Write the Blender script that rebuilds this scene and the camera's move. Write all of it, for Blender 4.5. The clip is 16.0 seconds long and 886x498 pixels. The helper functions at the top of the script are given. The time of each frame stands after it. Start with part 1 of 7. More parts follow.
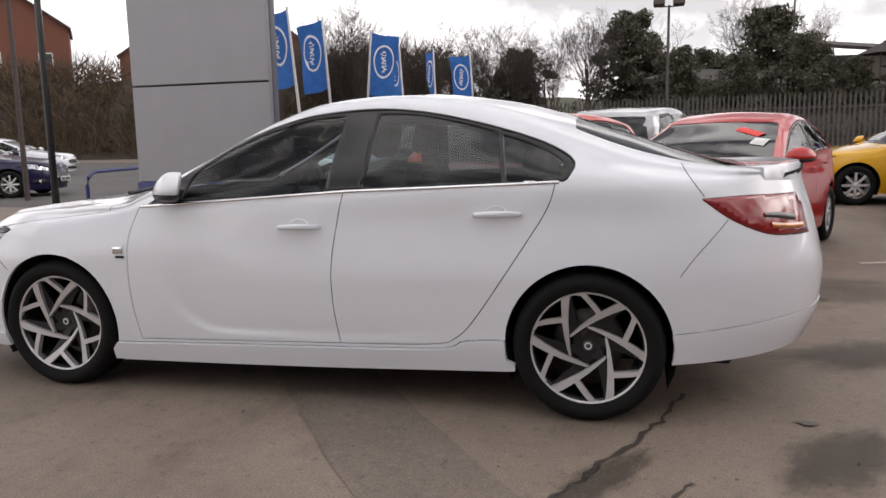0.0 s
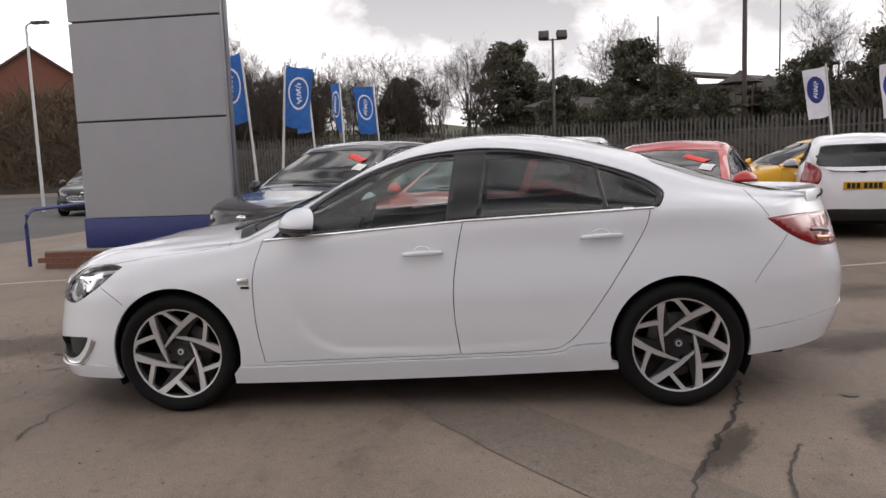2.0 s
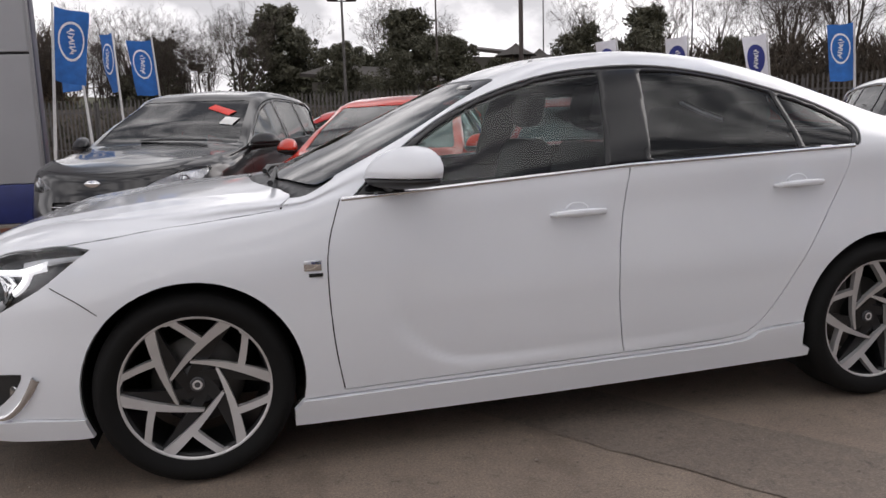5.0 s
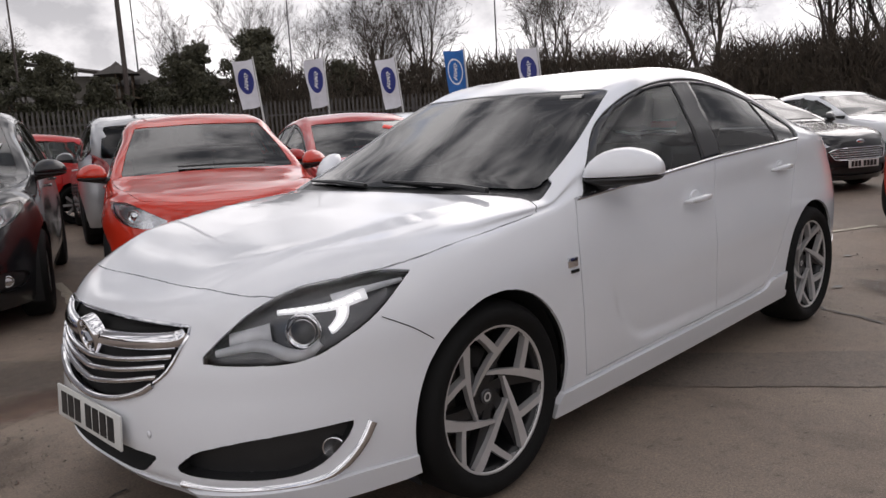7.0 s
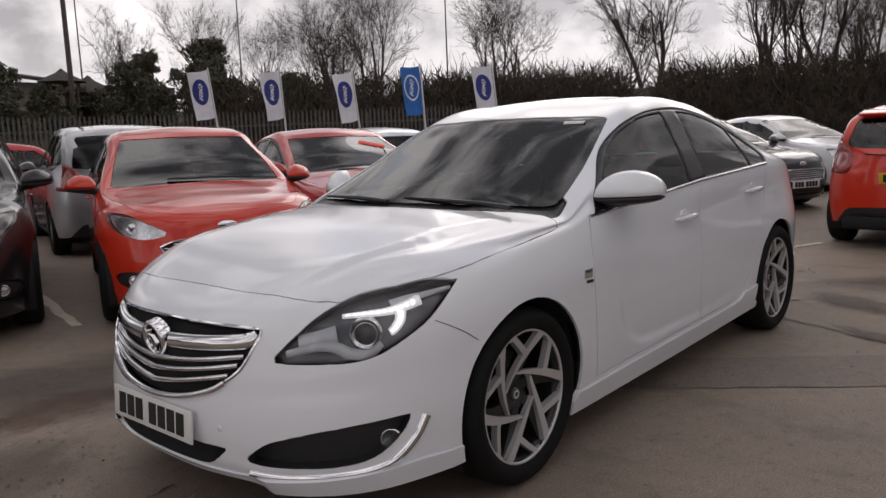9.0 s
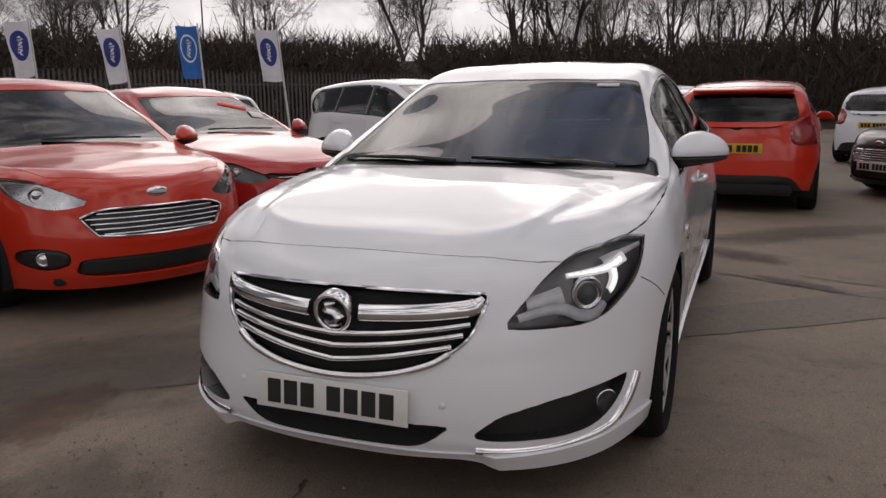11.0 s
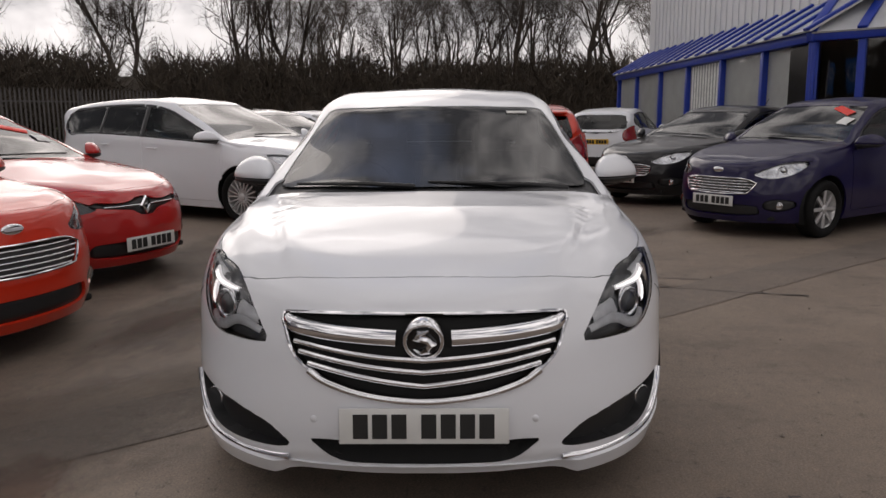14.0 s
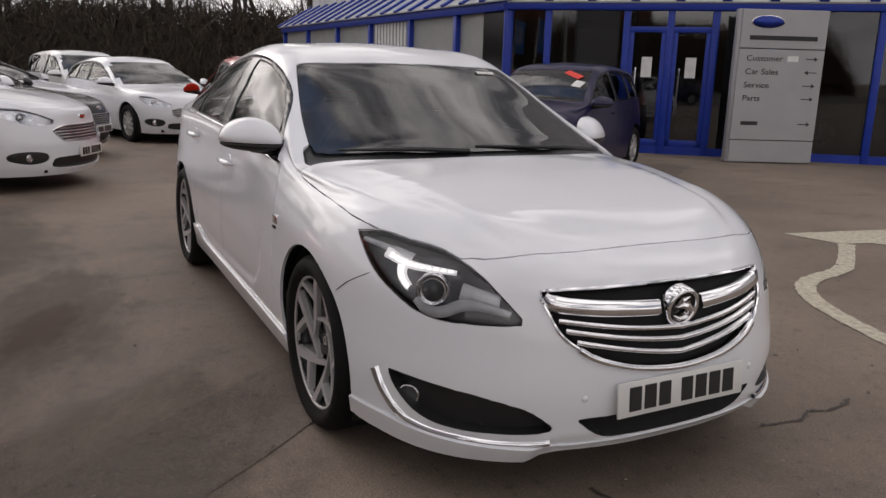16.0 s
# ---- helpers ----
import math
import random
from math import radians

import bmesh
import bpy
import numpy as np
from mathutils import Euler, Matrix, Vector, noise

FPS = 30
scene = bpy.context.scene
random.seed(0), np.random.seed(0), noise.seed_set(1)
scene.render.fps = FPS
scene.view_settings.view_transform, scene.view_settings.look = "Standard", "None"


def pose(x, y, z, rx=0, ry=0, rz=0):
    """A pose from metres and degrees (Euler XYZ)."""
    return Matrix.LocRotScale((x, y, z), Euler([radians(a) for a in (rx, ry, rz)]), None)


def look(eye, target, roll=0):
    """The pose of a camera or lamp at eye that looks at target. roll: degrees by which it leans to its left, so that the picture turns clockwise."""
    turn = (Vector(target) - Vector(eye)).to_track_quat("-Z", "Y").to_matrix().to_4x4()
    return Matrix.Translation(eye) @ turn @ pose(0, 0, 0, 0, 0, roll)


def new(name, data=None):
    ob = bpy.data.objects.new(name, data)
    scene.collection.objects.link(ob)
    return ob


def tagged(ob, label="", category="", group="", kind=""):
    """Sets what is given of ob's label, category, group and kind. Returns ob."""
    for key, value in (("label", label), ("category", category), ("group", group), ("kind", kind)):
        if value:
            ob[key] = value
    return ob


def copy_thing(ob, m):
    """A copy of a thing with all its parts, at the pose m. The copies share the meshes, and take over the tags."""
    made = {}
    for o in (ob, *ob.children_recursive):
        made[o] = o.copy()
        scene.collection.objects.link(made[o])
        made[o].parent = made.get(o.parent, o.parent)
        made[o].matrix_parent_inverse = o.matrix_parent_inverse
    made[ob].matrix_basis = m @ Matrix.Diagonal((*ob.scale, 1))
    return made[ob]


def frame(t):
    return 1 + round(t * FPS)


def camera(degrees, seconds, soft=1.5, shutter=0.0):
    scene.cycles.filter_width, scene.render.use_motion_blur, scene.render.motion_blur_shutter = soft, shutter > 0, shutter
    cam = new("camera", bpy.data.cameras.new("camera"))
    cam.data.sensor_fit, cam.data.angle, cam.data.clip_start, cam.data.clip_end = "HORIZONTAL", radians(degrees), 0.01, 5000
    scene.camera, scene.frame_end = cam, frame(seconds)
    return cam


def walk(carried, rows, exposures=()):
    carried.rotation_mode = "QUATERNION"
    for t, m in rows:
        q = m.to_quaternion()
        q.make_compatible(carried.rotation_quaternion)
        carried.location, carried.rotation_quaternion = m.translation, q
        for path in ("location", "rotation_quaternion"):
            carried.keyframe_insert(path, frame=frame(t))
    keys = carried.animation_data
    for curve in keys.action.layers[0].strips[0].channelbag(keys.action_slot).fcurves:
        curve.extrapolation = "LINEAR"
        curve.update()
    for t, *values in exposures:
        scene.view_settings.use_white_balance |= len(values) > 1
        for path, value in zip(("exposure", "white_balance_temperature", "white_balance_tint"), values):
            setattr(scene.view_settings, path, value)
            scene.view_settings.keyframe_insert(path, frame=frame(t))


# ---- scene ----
cam = camera(59.7, 16.0)
PATH = [
    (0, (1.566, -4.235, 1.28), (1.082, -2.317, 0.985), -1.2),
    (0.5, (1.154, -4.516, 1.304), (0.829, -2.561, 1.035), -1.3),
    (1, (0.771, -4.681, 1.313), (0.561, -2.711, 1.038), -2.7),
    (1.5, (0.546, -4.841, 1.339), (0.365, -2.864, 1.096), -2.7),
    (2, (0.454, -4.95, 1.368), (0.298, -2.97, 1.13), -2.2),
    (2.5, (0.448, -4.958, 1.367), (0.288, -2.98, 1.123), -1.9),
    (3, (0.431, -4.908, 1.353), (0.283, -2.93, 1.098), -1.5),
    (5.5, (-1.744, -3.156, 1.191), (-0.988, -1.34, 0.831), -2.4),
    (6, (-2.298, -2.881, 1.217), (-1.255, -1.216, 0.844), -3.3),
    (6.5, (-2.753, -2.647, 1.22), (-1.517, -1.125, 0.827), -3.1),
    (7, (-3.208, -2.528, 1.252), (-1.82, -1.123, 0.933), -3.3),
    (7.5, (-3.457, -2.507, 1.308), (-2.029, -1.15, 0.96), -3.5),
    (8, (-3.526, -2.535, 1.316), (-2.073, -1.197, 1.007), -2.8),
    (10.5, (-4.051, -1.676, 1.271), (-2.364, -0.658, 0.927), -1.4),
    (11, (-4.287, -1.141, 1.269), (-2.463, -0.412, 0.892), -0.5),
    (11.5, (-4.468, -0.692, 1.3), (-2.559, -0.221, 0.937), -0.2),
    (12, (-4.581, -0.347, 1.322), (-2.624, -0.157, 0.956), -0.6),
    (12.5, (-4.604, -0.177, 1.319), (-2.635, -0.095, 0.978), -0.5),
    (13, (-4.631, -0.117, 1.331), (-2.656, -0.093, 1.013), -1.2),
    (13.5, (-4.628, -0.116, 1.326), (-2.655, -0.1, 0.998), -0.7),
    (14, (-4.595, -0.089, 1.323), (-2.624, -0.065, 0.983), -0.4),
    (14.5, (-4.578, 0.163, 1.289), (-2.612, 0.121, 0.923), 0.1),
    (15, (-4.513, 0.682, 1.306), (-2.574, 0.406, 0.899), -0.6),
    (15.5, (-4.312, 1.187, 1.328), (-2.455, 0.613, 0.854), 0.9),
    (16, (-4.032, 1.732, 1.341), (-2.303, 0.832, 0.894), 1.6),
]
walk(cam, [(t, look(eye, target, roll)) for t, eye, target, roll in PATH], [(0, 0.47, 6600, 15), (3, 0.33, 6600, 15), (5.5, 0.29, 6450, 15), (8, -0.15, 6550, 16), (11, -0.36, 6700, 17), (13, -0.22, 6750, 16), (14, -0.29, 6750, 16), (14.5, -0.38, 6750, 16), (15.5, -0.15, 6700, 16), (16, -0.02, 6700, 16)])


# ---- world, sun, exposure ----
world = bpy.data.worlds.new("world")
scene.world = world
world.use_nodes = True
wn, wl = world.node_tree.nodes, world.node_tree.links
wn.clear()
w_out = wn.new("ShaderNodeOutputWorld")
w_bg = wn.new("ShaderNodeBackground")
sky = wn.new("ShaderNodeTexSky")
sky.sky_type, sky.sun_disc = "NISHITA", False
sky.sun_elevation, sky.sun_rotation = radians(24.5), radians(68)
w_co = wn.new("ShaderNodeTexCoord")
w_map = wn.new("ShaderNodeMapping")
w_map.inputs["Scale"].default_value = (1.0, 1.0, 1.5)
w_map.inputs["Location"].default_value = (1.3, -0.7, 0.5)
w_n1 = wn.new("ShaderNodeTexNoise")
w_n1.inputs["Scale"].default_value, w_n1.inputs["Detail"].default_value, w_n1.inputs["Roughness"].default_value = 4.6, 8.0, 0.55
w_r1 = wn.new("ShaderNodeValToRGB")
w_r1.color_ramp.elements[0].position, w_r1.color_ramp.elements[1].position = 0.41, 0.60
w_r1.color_ramp.elements[0].color, w_r1.color_ramp.elements[1].color = (0.24, 0.25, 0.27, 1), (1.42, 1.41, 1.385, 1)
w_n2 = wn.new("ShaderNodeTexNoise")
w_n2.inputs["Scale"].default_value, w_n2.inputs["Detail"].default_value = 1.4, 5.0
w_r2 = wn.new("ShaderNodeValToRGB")
w_r2.color_ramp.elements[0].position, w_r2.color_ramp.elements[1].position = 0.31, 0.38
# the gaps between the clouds close towards the hazy horizon
w_xyz = wn.new("ShaderNodeSeparateXYZ")
w_low = wn.new("ShaderNodeMapRange")
for key, value in (("From Min", 0.18), ("From Max", 0.42), ("To Min", 1.0), ("To Max", 0.0)):
    w_low.inputs[key].default_value = value
w_max = wn.new("ShaderNodeMath")
w_max.operation = "MAXIMUM"
w_mul = wn.new("ShaderNodeVectorMath")
w_mul.operation = "SCALE"
w_mul.inputs["Scale"].default_value = 0.19
w_mix = wn.new("ShaderNodeMix")
w_mix.data_type = "RGBA"
wl.new(w_co.outputs["Generated"], w_map.inputs["Vector"])
wl.new(w_map.outputs["Vector"], w_n1.inputs["Vector"])
wl.new(w_map.outputs["Vector"], w_n2.inputs["Vector"])
wl.new(w_n1.outputs["Fac"], w_r1.inputs["Fac"])
wl.new(w_n2.outputs["Fac"], w_r2.inputs["Fac"])
wl.new(sky.outputs["Color"], w_mul.inputs[0])
wl.new(w_co.outputs["Generated"], w_xyz.inputs["Vector"])
wl.new(w_xyz.outputs["Z"], w_low.inputs["Value"])
wl.new(w_r2.outputs["Color"], w_max.inputs[0])
wl.new(w_low.outputs["Result"], w_max.inputs[1])
wl.new(w_max.outputs["Value"], w_mix.inputs["Factor"])
wl.new(w_mul.outputs["Vector"], w_mix.inputs["A"])
wl.new(w_r1.outputs["Color"], w_mix.inputs["B"])
# the cloud glows round the veiled sun
w_dot = wn.new("ShaderNodeVectorMath")
w_dot.operation = "DOT_PRODUCT"
w_dot.inputs[1].default_value = Vector((40, 16, 21)).normalized()
w_glow = wn.new("ShaderNodeMapRange")
w_glow.interpolation_type = "SMOOTHSTEP"
for key, value in (("From Min", 0.90), ("From Max", 1.0), ("To Min", 1.0), ("To Max", 1.8)):
    w_glow.inputs[key].default_value = value
w_gain = wn.new("ShaderNodeVectorMath")
w_gain.operation = "SCALE"
wl.new(w_co.outputs["Generated"], w_dot.inputs[0])
wl.new(w_dot.outputs["Value"], w_glow.inputs["Value"])
wl.new(w_glow.outputs["Result"], w_gain.inputs["Scale"])
# a bright haze lies low over the horizon
w_haze = wn.new("ShaderNodeMix")
w_haze.data_type = "RGBA"
w_haze.inputs["B"].default_value = (1.18, 1.17, 1.155, 1)
w_thin = wn.new("ShaderNodeMapRange")
for key, value in (("From Min", 0.02), ("From Max", 0.34), ("To Min", 0.55), ("To Max", 0.0)):
    w_thin.inputs[key].default_value = value
wl.new(w_xyz.outputs["Z"], w_thin.inputs["Value"])
wl.new(w_thin.outputs["Result"], w_haze.inputs["Factor"])
wl.new(w_mix.outputs["Result"], w_haze.inputs["A"])
wl.new(w_haze.outputs["Result"], w_gain.inputs[0])
wl.new(w_gain.outputs["Vector"], w_bg.inputs["Color"])
w_bg.inputs["Strength"].default_value = 1.0
wl.new(w_bg.outputs["Background"], w_out.inputs["Surface"])

sun_data = bpy.data.lights.new("sun", "SUN")
sun_data.energy, sun_data.angle, sun_data.color = 0.55, radians(42), (1.0, 0.95, 0.88)
sun = new("sun", sun_data)
sun.matrix_world = look((40, 16, 19.6), (0, 0, 0))


# ---- materials ----
MATS = {}


def nodes_of(name):
    m = bpy.data.materials.new(name)
    m.use_nodes = True
    nt = m.node_tree
    return m, nt, nt.nodes["Principled BSDF"], nt.nodes["Material Output"]


def noise_tex(nt, scale, detail=4.0, rough=0.6, coord="Object", stretch=(1, 1, 1)):
    co, mp, n = nt.nodes.new("ShaderNodeTexCoord"), nt.nodes.new("ShaderNodeMapping"), nt.nodes.new("ShaderNodeTexNoise")
    mp.inputs["Scale"].default_value = stretch
    n.inputs["Scale"].default_value, n.inputs["Detail"].default_value, n.inputs["Roughness"].default_value = scale, detail, rough
    nt.links.new(co.outputs[coord], mp.inputs["Vector"])
    nt.links.new(mp.outputs["Vector"], n.inputs["Vector"])
    return n


def ramp(nt, fac, stops):
    r = nt.nodes.new("ShaderNodeValToRGB")
    els = r.color_ramp.elements
    while len(els) < len(stops):
        els.new(0.5)
    for e, (p, c) in zip(els, stops):
        e.position, e.color = p, (*c, 1)
    nt.links.new(fac, r.inputs["Fac"])
    return r


def bump(nt, bsdf, height, strength, distance):
    b = nt.nodes.new("ShaderNodeBump")
    b.inputs["Strength"].default_value, b.inputs["Distance"].default_value = strength, distance
    nt.links.new(height, b.inputs["Height"])
    nt.links.new(b.outputs["Normal"], bsdf.inputs["Normal"])
    return b


def solid(name, color, rough=0.5, metal=0.0, vary=0.12, scale=9.0, bumps=0.0, coat=0.0, spec=0.5):
    """A surface with a mottled colour and roughness."""
    if name in MATS:
        return MATS[name]
    m, nt, b, _ = nodes_of(name)
    n = noise_tex(nt, scale, 6)
    lo, hi = [c * (1 - vary) for c in color], [min(1, c * (1 + vary)) for c in color]
    r = ramp(nt, n.outputs["Fac"], [(0.3, lo), (0.7, hi)])
    nt.links.new(r.outputs["Color"], b.inputs["Base Color"])
    rr = nt.nodes.new("ShaderNodeMapRange")
    rr.inputs["To Min"].default_value, rr.inputs["To Max"].default_value = max(0.0, rough * 0.85), min(1, rough * 1.15)
    nt.links.new(n.outputs["Fac"], rr.inputs["Value"])
    nt.links.new(rr.outputs["Result"], b.inputs["Roughness"])
    b.inputs["Metallic"].default_value, b.inputs["Coat Weight"].default_value = metal, coat
    b.inputs["Specular IOR Level"].default_value = spec
    b.inputs["Coat Roughness"].default_value = 0.03
    if bumps:
        n2 = noise_tex(nt, scale * 12, 3)
        bump(nt, b, n2.outputs["Fac"], bumps, 0.004)
    MATS[name] = m
    return m


def paint(name, color, metal=0.0, rough=0.32, coat=1.0):
    """Car paint under clear coat, with a film of road dust and fine orange peel."""
    if name in MATS:
        return MATS[name]
    m, nt, b, _ = nodes_of(name)
    dust = noise_tex(nt, 2.2, 8, 0.65)
    grey = [0.5 * c + 0.5 * g for c, g in zip(color, (0.3, 0.27, 0.24))]
    r = ramp(nt, dust.outputs["Fac"], [(0.45, color), (1.0, [0.88 * c + 0.12 * g for c, g in zip(color, grey)])])
    nt.links.new(r.outputs["Color"], b.inputs["Base Color"])
    b.inputs["Metallic"].default_value, b.inputs["Roughness"].default_value = metal, rough
    b.inputs["Coat Weight"].default_value = coat
    b.inputs["Specular IOR Level"].default_value = 0.15
    cr = nt.nodes.new("ShaderNodeMapRange")
    cr.inputs["To Min"].default_value, cr.inputs["To Max"].default_value = 0.02, 0.09
    nt.links.new(dust.outputs["Fac"], cr.inputs["Value"])
    nt.links.new(cr.outputs["Result"], b.inputs["Coat Roughness"])
    peel = noise_tex(nt, 320, 1)
    bump(nt, b, peel.outputs["Fac"], 0.015, 0.001)
    MATS[name] = m
    return m


def glass(name, tint, gloss=1.5):
    """A thin pane: it lets tinted light through and mirrors more at a low angle."""
    if name in MATS:
        return MATS[name]
    m, nt, b, out = nodes_of(name)
    nt.nodes.remove(b)
    tr, gl, mx, fr = (nt.nodes.new(k) for k in ("ShaderNodeBsdfTransparent", "ShaderNodeBsdfGlossy", "ShaderNodeMixShader", "ShaderNodeFresnel"))
    tr.inputs["Color"].default_value = (*tint, 1)
    fr.inputs["IOR"].default_value = gloss
    film = noise_tex(nt, 5.0, 6)
    rr = nt.nodes.new("ShaderNodeMapRange")
    rr.inputs["To Min"].default_value, rr.inputs["To Max"].default_value = 0.008, 0.035
    nt.links.new(film.outputs["Fac"], rr.inputs["Value"])
    nt.links.new(rr.outputs["Result"], gl.inputs["Roughness"])
    nt.links.new(fr.outputs["Fac"], mx.inputs["Fac"])
    nt.links.new(tr.outputs["BSDF"], mx.inputs[1])
    nt.links.new(gl.outputs["BSDF"], mx.inputs[2])
    nt.links.new(mx.outputs["Shader"], out.inputs["Surface"])
    MATS[name] = m
    return m


def lamp_on(name, color, strength):
    if name in MATS:
        return MATS[name]
    m, nt, b, _ = nodes_of(name)
    b.inputs["Base Color"].default_value = (*color, 1)
    b.inputs["Emission Color"].default_value = (*color, 1)
    b.inputs["Emission Strength"].default_value = strength
    MATS[name] = m
    return m


def ground_material(name="worn_concrete", dark=(0.145, 0.113, 0.091), light=(0.252, 0.203, 0.166), grit=0.75):
    m, nt, b, _ = nodes_of(name)
    big = noise_tex(nt, 0.35, 8, 0.62)
    mid = noise_tex(nt, 2.4, 8, 0.7, stretch=(1, 0.55, 1))
    fine = noise_tex(nt, 110, 4, 0.7)
    r = ramp(nt, big.outputs["Fac"], [(0.3, dark), (0.7, light)])
    stain = ramp(nt, mid.outputs["Fac"], [(0.28, (0.58, 0.56, 0.53)), (0.46, (0.96, 0.95, 0.93)), (0.60, (1.04, 1.03, 1.0)), (0.78, (1.22, 1.20, 1.15))])
    gr = ramp(nt, fine.outputs["Fac"], [(0.25, (0.45, 0.45, 0.45)), (0.5, (1, 1, 1)), (0.72, (1.65, 1.62, 1.58))])
    spots = noise_tex(nt, 17, 6, 0.75)
    sp = ramp(nt, spots.outputs["Fac"], [(0.30, (0.45, 0.43, 0.41)), (0.42, (0.95, 0.95, 0.95)), (0.60, (1.03, 1.02, 1.0)), (0.74, (1.5, 1.46, 1.38))])
    m1, m2 = nt.nodes.new("ShaderNodeMix"), nt.nodes.new("ShaderNodeMix")
    for mm in (m1, m2):
        mm.data_type, mm.blend_type = "RGBA", "MULTIPLY"
        mm.inputs["Factor"].default_value = 1.0
    m2.inputs["Factor"].default_value = grit
    m3 = nt.nodes.new("ShaderNodeMix")
    m3.data_type, m3.blend_type = "RGBA", "MULTIPLY"
    m3.inputs["Factor"].default_value = 1.0
    nt.links.new(r.outputs["Color"], m1.inputs["A"])
    nt.links.new(stain.outputs["Color"], m1.inputs["B"])
    nt.links.new(m1.outputs["Result"], m2.inputs["A"])
    nt.links.new(gr.outputs["Color"], m2.inputs["B"])
    nt.links.new(m2.outputs["Result"], m3.inputs["A"])
    nt.links.new(sp.outputs["Color"], m3.inputs["B"])
    nt.links.new(m3.outputs["Result"], b.inputs["Base Color"])
    rr = nt.nodes.new("ShaderNodeMapRange")
    rr.inputs["To Min"].default_value, rr.inputs["To Max"].default_value = 0.58, 0.86
    b.inputs["Specular IOR Level"].default_value = 0.5
    nt.links.new(mid.outputs["Fac"], rr.inputs["Value"])
    nt.links.new(rr.outputs["Result"], b.inputs["Roughness"])
    bump(nt, b, fine.outputs["Fac"], 0.6, 0.006)
    return m


WHITE = paint("white_paint", (0.75, 0.765, 0.80))
SILVER_WHITE = paint("frost_white_paint", (0.72, 0.73, 0.74))
RED = paint("red_paint", (0.56, 0.030, 0.010))
RED2 = paint("dark_red_paint", (0.46, 0.018, 0.016))
BLACK = paint("black_paint", (0.010, 0.010, 0.012), coat=0.6)
GREY = paint("dark_grey_paint", (0.009, 0.009, 0.011))
NAVY = paint("navy_paint", (0.009, 0.006, 0.042), coat=0.55)
YELLOW = paint("yellow_paint", (0.72, 0.38, 0.012))
SILVER = paint("silver_paint", (0.45, 0.46, 0.48), metal=0.6)
PLASTIC = solid("black_plastic", (0.016, 0.016, 0.017), 0.45, bumps=0.15)
GLOSSBLACK = solid("gloss_black_trim", (0.010, 0.010, 0.011), 0.18)
RUBBER = solid("tyre_rubber", (0.007, 0.0068, 0.0068), 0.75, scale=30, bumps=0.3, spec=0.2)
CHROME = solid("chrome", (0.80, 0.80, 0.82), 0.07, 1.0, 0.03)
ALLOY = solid("machined_alloy", (0.60, 0.59, 0.59), 0.38, 0.55, 0.06)
ALLOYDARK = solid("dark_alloy", (0.012, 0.012, 0.013), 0.35, 0.1)
STEEL = solid("brake_steel", (0.10, 0.095, 0.09), 0.5, 0.8)
INTERIOR = solid("dark_cloth", (0.020, 0.020, 0.022), 0.9, scale=60, bumps=0.3)
DASH = solid("dash_plastic", (0.018, 0.018, 0.02), 0.6, bumps=0.2)
UNDER = solid("underbody_black", (0.008, 0.008, 0.008), 0.9)
CLEAR = glass("clear_glass", (0.76, 0.88, 0.86), 1.55)
SCREEN = glass("windscreen_glass", (0.17, 0.20, 0.205), 1.9)
TINT = glass("privacy_glass", (0.31, 0.35, 0.36), 1.6)
LENS = glass("lamp_lens", (0.93, 0.94, 0.95), 1.5)
REDLENS = solid("red_lamp_lens", (0.26, 0.007, 0.008), 0.12, coat=1.0)
AMBER = solid("amber_lens", (0.55, 0.16, 0.02), 0.15, coat=1.0)
REFLECTOR = solid("lamp_reflector", (0.72, 0.72, 0.74), 0.16, 1.0)
DULLREFLECTOR = solid("dull_lamp_reflector", (0.66, 0.66, 0.68), 0.26, 1.0, 0.3, 14)
LAMPDARK = solid("lamp_bezel", (0.085, 0.085, 0.09), 0.25, 0.3)
SATIN = solid("satin_silver", (0.74, 0.74, 0.76), 0.25, 0.0, 0.15, 20, coat=0.5)
DRLSTRIP = lamp_on("daytime_strip", (0.85, 0.85, 0.85), 0.5)
DRL = lamp_on("daytime_lamp", (1.0, 0.98, 0.95), 1.4)
PLATE_W = solid("white_plate", (0.66, 0.66, 0.64), 0.35, vary=0.05)
PLATE_Y = solid("yellow_plate", (0.68, 0.40, 0.03), 0.35, vary=0.05)
INK = solid("plate_ink", (0.012, 0.012, 0.012), 0.5)
RIBBON = solid("red_sticker", (0.75, 0.05, 0.035), 0.5)
PAPER = solid("white_paper", (0.72, 0.72, 0.70), 0.6)
CONCRETE = ground_material()
TRENCH = ground_material("patched_asphalt", (0.132, 0.106, 0.089), (0.188, 0.155, 0.131))
ROADMAT = ground_material("asphalt", (0.055, 0.053, 0.052), (0.10, 0.096, 0.092))
TAR = solid("tar", (0.050, 0.041, 0.035), 0.6, bumps=0.3)
GRIT = solid("grit_stone", (0.20, 0.17, 0.145), 0.85, vary=0.6, scale=40)
OIL = solid("dark_stain", (0.085, 0.075, 0.066), 0.5, vary=0.4, scale=20)
LINE = solid("worn_line_paint", (0.46, 0.42, 0.33), 0.7, vary=0.35, scale=24)
PANEL = solid("grey_cladding", (0.30, 0.30, 0.315), 0.42, 0.2, 0.05, 2.0)
DARKGAP = solid("dark_joint", (0.02, 0.02, 0.022), 0.7)
BLUE = solid("blue_paint", (0.012, 0.038, 0.31), 0.4, vary=0.1, coat=0.1, spec=0.3)
FLAGBLUE = solid("blue_flag_cloth", (0.022, 0.13, 0.42), 0.8, vary=0.2, scale=6)
